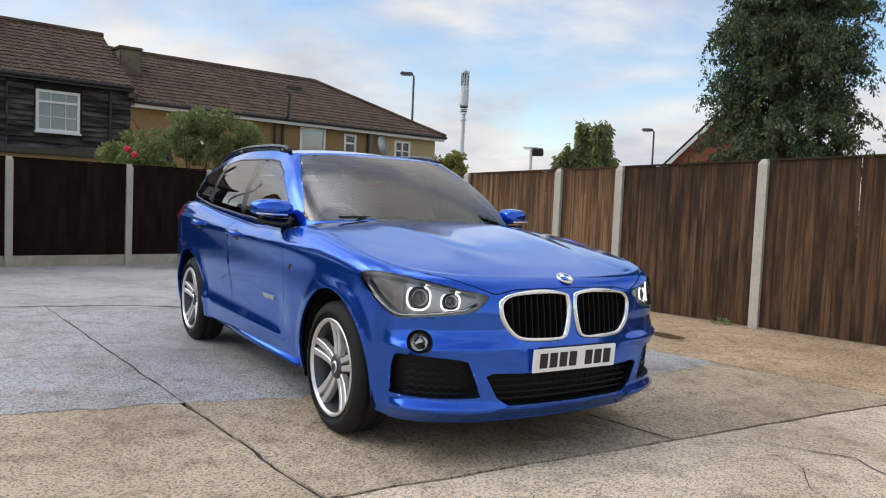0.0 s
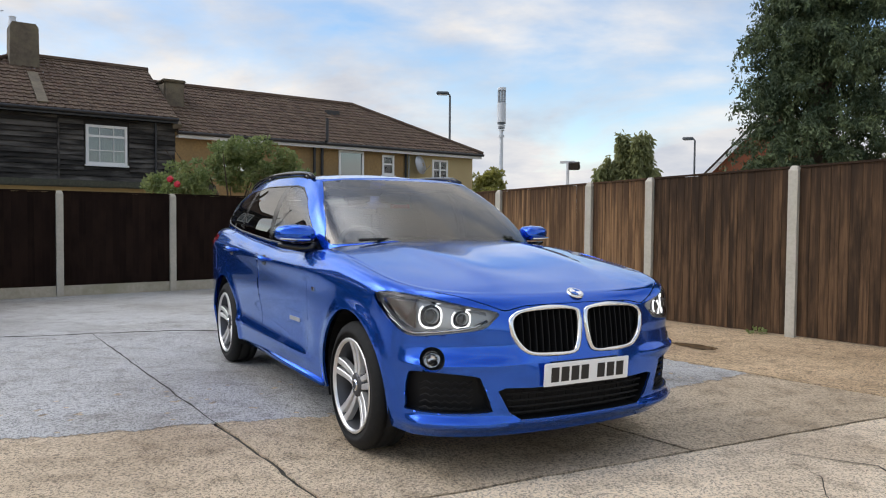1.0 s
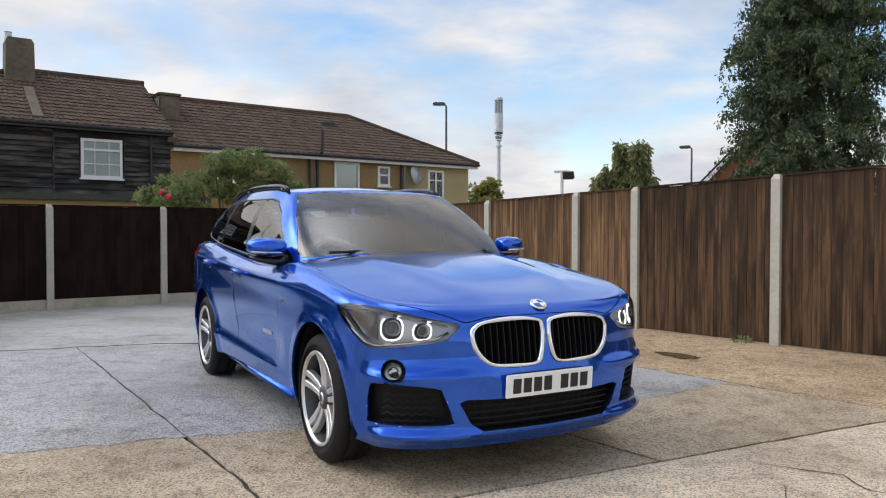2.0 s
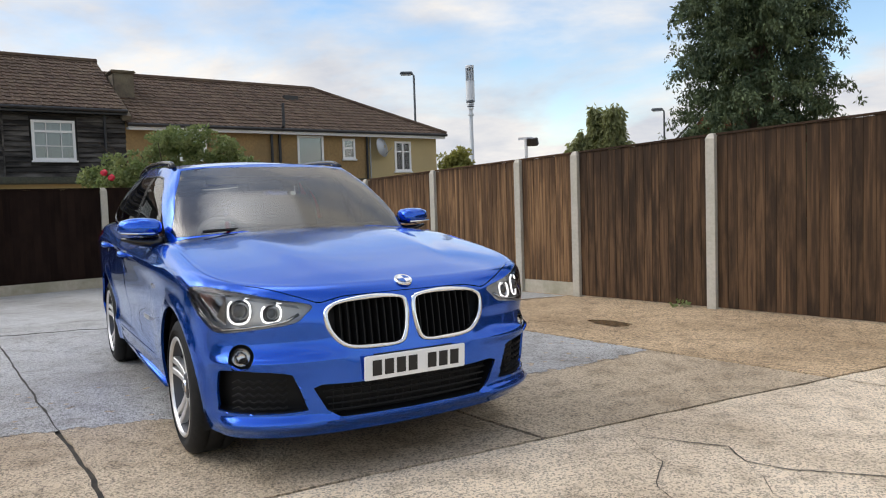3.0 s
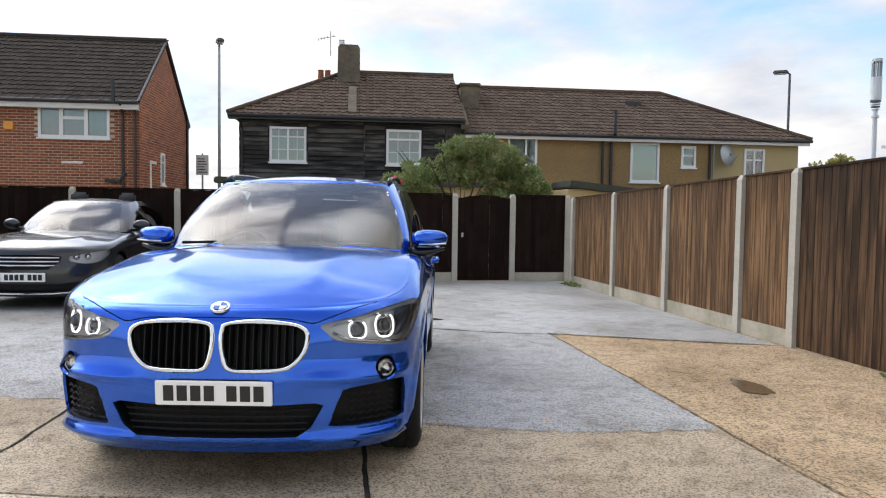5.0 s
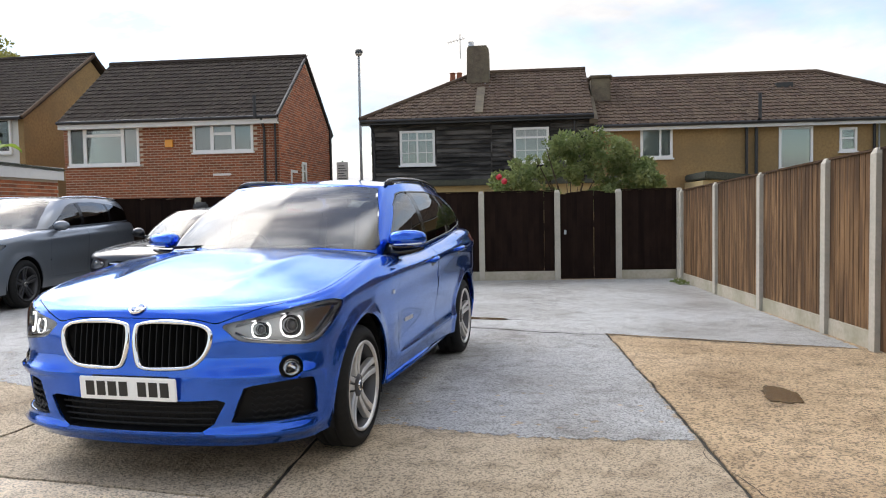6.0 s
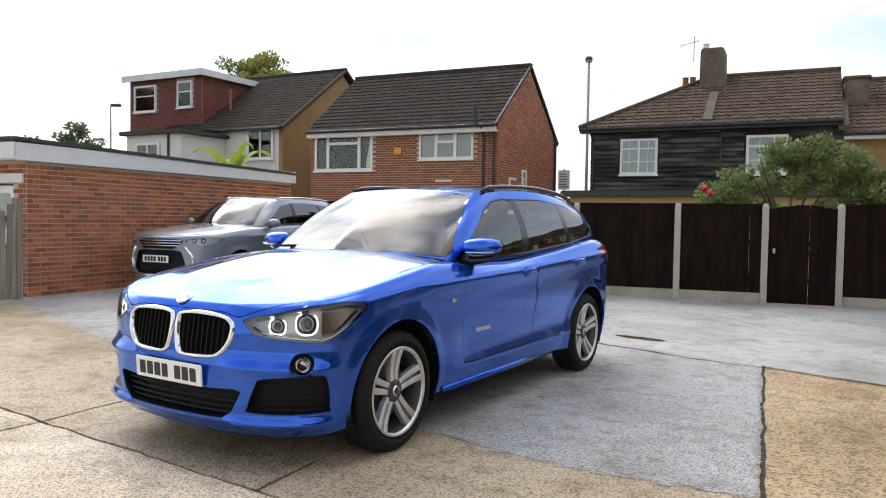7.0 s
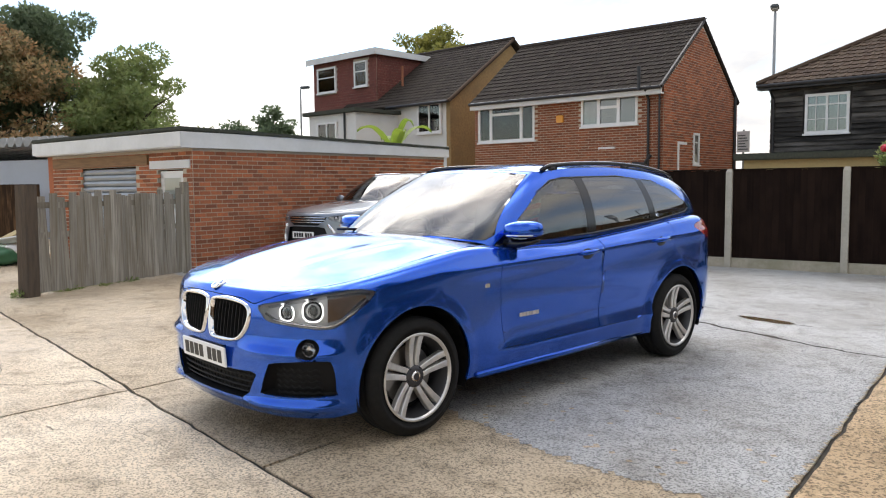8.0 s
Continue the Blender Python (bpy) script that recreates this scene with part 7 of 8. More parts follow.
    rear_door = take(low, cut_poly(low, [(-1.66, 1.2), (-1.64, 0.385), (-2.16, 0.385), (-2.24, 0.50), (-2.32, 0.68), (-2.46, 0.79), (-2.60, 0.83), (-2.64, 1.2)], *SIDE))
    tail = take(low, cut_poly(low, round_poly([(-2.95, 1.03), (-3.0, 1.07), (-3.25, 1.10), (-3.70, 1.11), (-3.70, 0.89), (-3.35, 0.90), (-3.12, 0.95)], 3), *SIDE))
    bumper = take(low, cut_poly(low, [(0.36, 0.1), (0.37, 0.60), (0.315, 0.66), (0.33, 0.86), (1.2, 0.9), (1.2, 0.1)], *SIDE))

    body = part("body", mirrored(rim_in(low, 0.014), True), CAR_BLUE, root, smooth=True)
    part("front_bumper", mirrored(rim_in(bumper, 0.012, 0.0012), True), CAR_BLUE, root, smooth=True)
    doors = list(both_sides("front_door", rim_in(front_door, 0.02, 0.004), CAR_BLUE, root))
    rdoors = list(both_sides("rear_door", rim_in(rear_door, 0.02, 0.004), CAR_BLUE, root))
    part("bonnet", mirrored(rim_in(s.hood(46, 40, SEAM), 0.022, 0.004), True), CAR_BLUE, root, smooth=True)

    # upper body: cut the glass out of the pillars
    up = s.upper()
    screen = take(up, cut_poly(up, [(-0.01, 1.04), (-0.01, 1.485), (0.42, 1.482), (0.575, 1.466), (0.672, 1.30), (0.752, 1.082), (0.738, 1.050), (0.40, 1.075)], *FRONT))
    dlo = [(-0.665, 1.012), (-1.66, 1.048), (-2.50, 1.106), (-2.98, 1.158), (-3.06, 1.19), (-3.03, 1.235), (-2.86, 1.345), (-2.62, 1.415), (-2.15, 1.452), (-1.75, 1.446), (-1.50, 1.440), (-1.36, 1.420), (-1.17, 1.340)]
    glassy = cut_poly(up, dlo, *SIDE)
    side = take(up, glassy)
    rear_glass = take(up, cut_poly(up, [(-0.01, 1.17), (0.55, 1.17), (0.50, 1.42), (-0.01, 1.435)], (0, 1, 0), (0, 0, 1), (-1, 0, 0)))
    parts = []
    for poly in ([(-0.6, 1.0), (-1.60, 1.0), (-1.615, 1.6), (-0.6, 1.6)], [(-1.70, 1.0), (-2.44, 1.0), (-2.36, 1.6), (-1.71, 1.6)], [(-2.53, 1.0), (-3.2, 1.0), (-3.2, 1.6), (-2.44, 1.6)]):
        parts.append(take(side, cut_poly(side, poly, *SIDE)))
    for bm in loose(side):
        both_sides("window_pillar", rim_in(bm, 0.004), TRIM_BLACK, root)
    for bm, mat, lab in zip(parts, (SIDE_GLASS, DARK_GLASS, DARK_GLASS), ("clear side window", "dark tinted side window", "dark tinted quarter window")):
        both_sides("side_window", rim_in(bm, 0.004, 0.002), mat, root, lab)
    part("windscreen", mirrored(rim_in(screen, 0.004, 0.003), True), SCREEN_GLASS, root, "raked windscreen with sky reflections", True)
    part("rear_window", mirrored(rim_in(rear_glass, 0.004, 0.002), True), DARK_GLASS, root, smooth=True)
    part("pillar", mirrored(rim_in(up, 0.012), True), CAR_BLUE, root, smooth=True)
    part("roof", mirrored(s.roof(), True), CAR_BLUE, root, smooth=True)
    both_sides("window_trim", tube(bmesh.new(), [surface_at(s, x, z) for x, z in dlo], 0.009, 6, closed=True), TRIM_BLACK, root)

    # roof rails on feet
    run = [Vector((p.x, p.y - 0.012, p.z + 0.030)) for p in s.roof_edge if -3.2 < p.x < -1.42 and p.y > 0.5]
    run = [run[0] + Vector((0.09, 0.004, -0.030))] + run + [run[-1] + Vector((-0.07, 0, -0.035))]
    both_sides("roof_rail", tube(bmesh.new(), run, 0.017, 8), TRIM_BLACK, root, "black roof rail")
    foot = [box(bmesh.new(), run[i].x - 0.04, run[i].x + 0.04, run[i].y - 0.014, run[i].y + 0.014, run[i].z - 0.05, run[i].z, 0.006) for i in (3, len(run) // 2, -4)]
    for bm in foot:
        both_sides("rail_foot", bm, TRIM_BLACK, root)

    # blind openings
    part("lower_intake", mirrored(recess(inlet, (-0.09, 0, 0)), True), TRIM_MATT, root, "black lower air intake")
    for z in (0.300, 0.330, 0.360, 0.390):
        hw = 0.38 + (z - 0.25) * 0.3
        bar = [(s.nose_x(y, z) - 0.035, y, z) for y in [(-1 + 2 * k / 16) * hw for k in range(17)]]
        part("intake_bar", tube(bmesh.new(), bar, 0.005, 6), TRIM_MATT, root)
    for k in range(-9, 10):
        y = k * 0.042
        part("intake_bar", tube(bmesh.new(), [(s.nose_x(y, 0.26) - 0.04, y, 0.285), (s.nose_x(y, 0.4) - 0.04, y, 0.405)], 0.003, 5), TRIM_MATT, root)
    both_sides("side_intake", recess(side_inlet, (-0.085, -0.02, 0)), TRIM_MATT, root, "black side air intake")
    for j in range(5):
        z = 0.33 + 0.03 * j
        bm = bmesh.new()
        tube(bm, [(s.nose_x(y, z) - 0.035, y - 0.006, z + 0.007 * (-1) ** k) for k, y in enumerate([0.58 + 0.018 * i for i in range(12)])], 0.005, 5)
        both_sides("intake_bar", bm, TRIM_MATT, root)
    ka, kb = both_sides("grille", recess(kidney, (-0.07, 0, 0)), TRIM_MATT, root, "black kidney grille with a chrome surround")
    ring = [Vector((s.nose_x(y, z) + 0.004, y, z)) for y, z in KID]
    ring_bm = bmesh.new()
    rows = []
    cy, cz = 0.2, 0.69
    for p in ring:
        d = Vector((0, p.y - cy, p.z - cz)).normalized()
        rows.append([ring_bm.verts.new(p + d * o + Vector((h, 0, 0))) for o, h in ((0.012, -0.014), (0.008, 0.006), (-0.003, 0.010), (-0.011, 0.004), (-0.013, -0.03))])
    for i in range(len(rows)):
        a, b = rows[i], rows[(i + 1) % len(rows)]
        for k in range(4):
            ring_bm.faces.new((a[k], b[k], b[k + 1], a[k + 1]))
    other = mirrored(ring_bm)
    part("grille_frame", ring_bm, CHROME, ka, "chrome grille surround", True)
    part("grille_frame", other, CHROME, kb, "chrome grille surround", True)
    for i in range(9):
        y = 0.055 + 0.035 * i
        zs = [z for yy, z in KID if abs(yy - y) < 0.03]
        z0, z1 = min(zs) + 0.004, max(zs) - 0.004
        bm = bmesh.new()
        col = []
        for k in range(7):
            z = z0 + (z1 - z0) * k / 6
            x = s.nose_x(y, z) - 0.012
            col.append([bm.verts.new((x + dx, y + dy, z)) for dx, dy in ((0, -0.002), (0.0, 0.002), (-0.05, 0.006), (-0.05, -0.006))])
        for p, q in zip(col, col[1:]):
            for k in range(4):
                bm.faces.new((p[k], p[(k + 1) % 4], q[(k + 1) % 4], q[k]))
        other = mirrored(bm)
        part("grille_slat", bm, TRIM_MATT, ka)
        part("grille_slat", other, TRIM_MATT, kb)

    # headlamps: dark bowl, bright blade, two lit rings each, clear cover
    bowl = recess(lamp.copy(), (-0.055, -0.035, 0))
    la, lb = both_sides("headlamp", bowl, LAMP_BLACK, root, "headlamp with two lit daytime rings")
    cover_l = lamp
    cover_r = mirrored(cover_l)
    part("lamp_cover", cover_l, LAMP_LENS, la, "clear plastic lamp cover", True)
    part("lamp_cover", cover_r, LAMP_LENS, lb, "clear plastic lamp cover", True)

    def lamp_point(u, z, back):
        ray_o = Vector(HO) + HU * u
        x = s.nose_x(ray_o.y, z)
        # walk along the look-out direction to the skin
        lo, hi = -0.4, 0.4
        for _ in range(24):
            m = (lo + hi) / 2
            q = ray_o + HN * m
            if q.x < s.nose_x(q.y, z):
                lo = m
            else:
                hi = m
        return Vector((ray_o.x, ray_o.y, z)) + HN * (lo - back)

    for side_sign, lam in ((1, la), (-1, lb)):
        fl = Vector((1, side_sign, 1))
        for u, z, r in ((0.135, 0.744, 0.039), (0.275, 0.756, 0.053)):
            ringp = []
            for k in range(28):
                a = k * 2 * math.pi / 28
                # rings flattened below, as the lamp's units are
                rr = r / max(abs(math.cos(a)) ** 2.6 + abs(math.sin(a)) ** 2.6, 1e-6) ** (1 / 2.6)
                p = lamp_point(u + math.cos(a) * rr, z + math.sin(a) * rr, 0.030)
                ringp.append(Vector((p.x, p.y * side_sign, p.z)))
            gap = ringp[9:] + ringp[:5]
            part("daytime_ring", tube(bmesh.new(), gap, 0.0044, 8), LAMP_GLOW, lam, "lit white daytime ring", True)
            # chrome bezel inside each ring
            c = lamp_point(u, z, 0.040)
            bz = bmesh.new()
            rim_o = [lamp_point(u + math.cos(a) * r * 0.98, z + math.sin(a) * r * 0.98, 0.034) for a in [k * math.pi / 14 for k in range(28)]]
            rim_i = [lamp_point(u + math.cos(a) * r * 0.70, z + math.sin(a) * r * 0.70, 0.050) for a in [k * math.pi / 14 for k in range(28)]]
            vo, vi = [[bz.verts.new((p.x, p.y * side_sign, p.z)) for p in q] for q in (rim_o, rim_i)]
            for k in range(28):
                bz.faces.new((vo[k], vo[(k + 1) % 28], vi[(k + 1) % 28], vi[k]))
            part("bezel", bz, LAMP_SILVER, lam, smooth=True)
            bm = bmesh.new()
            bmesh.ops.create_uvsphere(bm, u_segments=18, v_segments=10, radius=r * 0.72)
            part("projector", bm, LAMP_DEEP, lam, "dark projector lens", True, at=Matrix.Translation((c.x, c.y * side_sign, c.z)) @ Matrix.Diagonal((0.6, 0.9, 0.9, 1)))
        low_edge = [(0.02, 0.734), (0.07, 0.706), (0.14, 0.694), (0.24, 0.683), (0.345, 0.674), (0.40, 0.686), (0.48, 0.738), (0.555, 0.80)]
        strip = [lamp_point(u, z + 0.004, 0.012) for u, z in low_edge]
        part("reflector_blade", tube(bmesh.new(), [Vector((p.x, p.y * side_sign, p.z)) for p in strip], 0.008, 6), LAMP_SILVER, lam, smooth=True)
        brow = [(0.03, 0.780), (0.10, 0.797), (0.27, 0.829), (0.40, 0.846), (0.50, 0.852), (0.565, 0.845)]
        bm, prev = bmesh.new(), None
        for u, z in brow:
            p, q = lamp_point(u, z - 0.003, 0.012), lamp_point(u, z - 0.022, 0.040)
            row = [bm.verts.new((v.x, v.y * side_sign, v.z)) for v in (p, q)]
            if prev:
                bm.faces.new((prev[0], row[0], row[1], prev[1]))
            prev = row
        part("reflector_brow", bm, LAMP_SILVER, lam, smooth=True)
        bm = bmesh.new()
        quad = [lamp_point(u, z, 0.045) for u, z in ((0.35, 0.695), (0.42, 0.710), (0.545, 0.805), (0.54, 0.835), (0.42, 0.835), (0.35, 0.815))]
        bm.faces.new([bm.verts.new((p.x, p.y * side_sign, p.z)) for p in quad])
        part("reflector", bm, LAMP_SILVER, lam)

    fa, fb = both_sides("fog_lamp", recess(fog, (-0.045, -0.02, 0)), TRIM_MATT, root, "round fog lamp")
    for sgn, fl in ((1, fa), (-1, fb)):
        m = Matrix.Translation((FO[0] - 0.022, (FO[1] - 0.008) * sgn, FO[2])) @ pose(0, 0, 0, 0, 0, 24 * sgn)
        part("reflector", lathe(bmesh.new(), [(-0.02, 0.0), (-0.015, 0.02), (0.0, 0.036), (0.008, 0.040)], 24, 'X'), LAMP_SILVER, fl, smooth=True, at=m)
        part("lens", lathe(bmesh.new(), [(0.014, 0.0), (0.012, 0.02), (0.006, 0.038)], 24, 'X'), LAMP_LENS, fl, smooth=True, at=m)
    both_sides("tail_lamp", rim_in(tail, 0.02, 0.002), TAIL_RED, root, "red tail lamp")

    # badge and plate
    bz = s.deck(0.795, 0)
    bt = pose(0.795, 0, bz + 0.003, 0, 26, 0)
    b = part("badge", lathe(bmesh.new(), [(0.0, 0.0), (0.004, 0.036), (0.006, 0.040), (0.004, 0.043), (-0.004, 0.044)], 32, 'Z'), CHROME, root, "round blue and white badge", True, at=bt)
    for k in range(4):
        bm = bmesh.new()
        prism(bm, [(0, 0, 0.0045)] + [(0.030 * math.cos(k * math.pi / 2 + j * math.pi / 12), 0.030 * math.sin(k * math.pi / 2 + j * math.pi / 12), 0.0045) for j in range(7)], (0, 0, 0.003))
        part("quarter", bm, BADGE_BLUE if k % 2 else PLATE_WHITE, b)
    plate(root, s.nose_x(0, 0.48) + 0.012, 0.480, 4, [(-0.2, 0.045), (-0.14, 0.045), (-0.08, 0.045), (-0.02, 0.045), (0.08, 0.045), (0.14, 0.045), (0.2, 0.045)], "white number plate with black bars")
    part("plate_holder", boxed(s.nose_x(0, 0.42) - 0.02, s.nose_x(0, 0.42) + 0.004, -0.2, 0.2, 0.418, 0.538), TRIM_MATT, root)

    # mirrors
    prof = [(0.000, 0.055, 0.05), (0.03, 0.085, 0.075), (0.10, 0.090, 0.082), (0.17, 0.080, 0.074), (0.215, 0.055, 0.055), (0.232, 0.02, 0.025)]
    bm = bmesh.new()
    rings = []
    for dy, hx, hz in prof:
        rings.append([bm.verts.new((-0.80 + hx * math.copysign(abs(math.cos(a)) ** 0.7, math.cos(a)) * (1.12 if math.cos(a) > 0 else 0.62) - 0.16 * dy, 0.795 + dy, 1.105 + 0.03 * dy + hz * math.copysign(abs(math.sin(a)) ** 0.75, math.sin(a)) * (0.80 if math.sin(a) > 0 else 0.55))) for a in [k * math.pi / 12 for k in range(24)]])
    for p, q in zip(rings, rings[1:]):
        for k in range(24):
            bm.faces.new((p[k], p[(k + 1) % 24], q[(k + 1) % 24], q[k]))
    bm.faces.new(rings[-1]); bm.faces.new(rings[0][::-1])
    ma, mb = both_sides("door_mirror", bm, CAR_BLUE, root, "blue door mirror with a black base")
    bm = bmesh.new()
    tube(bm, [(-0.78, 0.78, 1.022), (-0.80, 0.85, 1.024), (-0.81, 0.93, 1.034), (-0.83, 1.01, 1.05)], [0.042, 0.030, 0.022, 0.010], 10)
    other = mirrored(bm)
    part("mirror_base", bm, TRIM_BLACK, ma, smooth=True)
    part("mirror_base", other, TRIM_BLACK, mb, smooth=True)
    bm = bmesh.new()
    tube(bm, [(-0.715, 0.84, 1.078), (-0.72, 0.93, 1.08), (-0.765, 1.015, 1.085)], 0.006, 6)
    other = mirrored(bm)
    part("indicator_strip", bm, CHROME, ma)
    part("indicator_strip", other, CHROME, mb)

    # door handles
    for doors_pair, hx in ((doors, -1.46), (rdoors, -2.40)):
        for d, sgn in zip(doors_pair, (1, -1)):
            z = 0.905 - 0.035 * 0.4 + 0.035 * (-hx) - 0.01
            y = surface_low(s, hx, z)
            bm = bmesh.new()
            tube(bm, [(hx + 0.10, (y - 0.005) * sgn, z - 0.006), (hx + 0.07, (y + 0.030) * sgn, z), (hx - 0.06, (y + 0.032) * sgn, z + 0.006), (hx - 0.10, (y - 0.003) * sgn, z + 0.006)], [0.012, 0.018, 0.018, 0.012], 8)
            part("door_handle", bm, CAR_BLUE, d, smooth=True)
            # flat black disc paints in the shade of the hollow behind the handle
            bm = bmesh.new()
            bmesh.ops.create_uvsphere(bm, u_segments=16, v_segments=8, radius=0.05)
            part("handle_cup", bm, TRIM_BLACK, d, at=Matrix.Translation((hx + 0.0, (y - 0.006) * sgn, z - 0.012)) @ Matrix.Diagonal((1.5, 0.2, 0.75, 1)), smooth=True)
    # wing emblem and door lettering drawn as bars
    for sgn in (1, -1):
        y = surface_low(s, -0.47, 0.80)
        part("wing_emblem", boxed(-0.49, -0.45, -0.004, 0.004, 0.785, 0.81, 0.002), CHROME, body, at=pose(0, (y + 0.003) * sgn, 0))
        for k in range(6):
            x = -0.80 - 0.032 * k
            y = surface_low(s, x, 0.575)
            part("lettering_bar", boxed(x - 0.013, x + 0.013, -0.003, 0.003, 0.565, 0.590), ALLOY, body, at=pose(0, (y + 0.003) * sgn, 0))

    # arch liners, floor and inner shell
    for wx in s.wheels:
        for sgn in (1, -1):
            bm = bmesh.new()
            rows = [[bm.verts.new((wx + 0.41 * math.cos(a), y * sgn, R + 0.41 * math.sin(a))) for y in (0.865, 0.50)] for a in [(-0.11 + 1.22 * k / 20) * math.pi for k in range(21)]]
            for p, q in zip(rows, rows[1:]):
                bm.faces.new((p[0], p[1], q[1], q[0]))
            part("arch_liner", bm, TRIM_MATT, root)
    part("underbody", boxed(-3.40, 0.62, -0.50, 0.50, 0.20, 0.30, 0.02), TRIM_MATT, root)
    part("underbody_side", boxed(-2.30, -0.40, -0.83, 0.83, 0.235, 0.34, 0.02), TRIM_MATT, root)
    part("engine_bay", boxed(-0.45, 0.60, -0.48, 0.48, 0.32, 0.80, 0.05), TRIM_MATT, root)
    part("cowl_panel", prism(bmesh.new(), [(-0.36, -0.66, 1.045), (-0.62, -0.66, 1.02), (-0.62, 0.66, 1.02), (-0.36, 0.66, 1.045)], (0, 0, -0.02)), TRIM_MATT, root)
    for y0, y1 in ((-0.62, 0.02), (-0.05, 0.55)):
        bm = bmesh.new()
        tube(bm, [(-0.47, y0, 1.082), (-0.52, (y0 + y1) / 2, 1.092), (-0.56, y1, 1.090)], [0.010, 0.008, 0.006], 6)
        part("wiper", bm, TRIM_BLACK, root)
    both_sides("sill_trim", tube(bmesh.new(), [(-2.28, 0.845, 0.265), (-1.4, 0.862, 0.26), (-0.42, 0.862, 0.255)], 0.022, 8), CAR_BLUE, root)
    cabin(root, 0.42, 1.06, -0.85, -1.60, 0.70, -1)
    w = wheel(R - 0.006, 0.225, 0.243, 0, ALLOY)
    fit_wheels(root, w, s.wheels, 1.565, R - 0.006)
    drop_thing(w)


def surface_at(s, x, z):
    """Point of the upper body's side at (x, z), slightly proud."""
    m = len(s.base)
    best = None
    for k in range(0, 20 * (m - 1) + 1):
        u = k / 20
        lo = Vector([ramp(u, [(t, p[c]) for t, p in enumerate(s.base)]) for c in range(3)])
        hi = Vector([ramp(u, [(t, p[c]) for t, p in enumerate(s.top)]) for c in range(3)])
        if lo.y < 0.5:
            continue
        w = (z - lo.z) / (hi.z - lo.z)
        p = lo.lerp(hi, w)
        y = p.y + 0.9 * 0.045 * 4 * w * (1 - w)
        if best and (best[0] - x) * (p.x - x) <= 0 and best[0] != p.x:
            k = (x - best[0]) / (p.x - best[0])
            return Vector((x, best[1] + (y - best[1]) * k + 0.002, z))
        best = (p.x, y)
    return Vector((x, best[1] + 0.002, z))


def surface_low(s, x, z):
    """Half width of the lower body at (x, z) on its side."""
    t = (x - s.xr) / (s.xs - s.xr)
    kind, t = (1, t) if t >= 0 else (0, 1.0)
    lo, hi = 0.0, 1.0
    for _ in range(22):
        m = (lo + hi) / 2
        if s.skin(kind, min(t, 1), m).z < z:
            lo = m
        else:
            hi = m
    return s.skin(kind, min(t, 1), lo).y


blue_car()


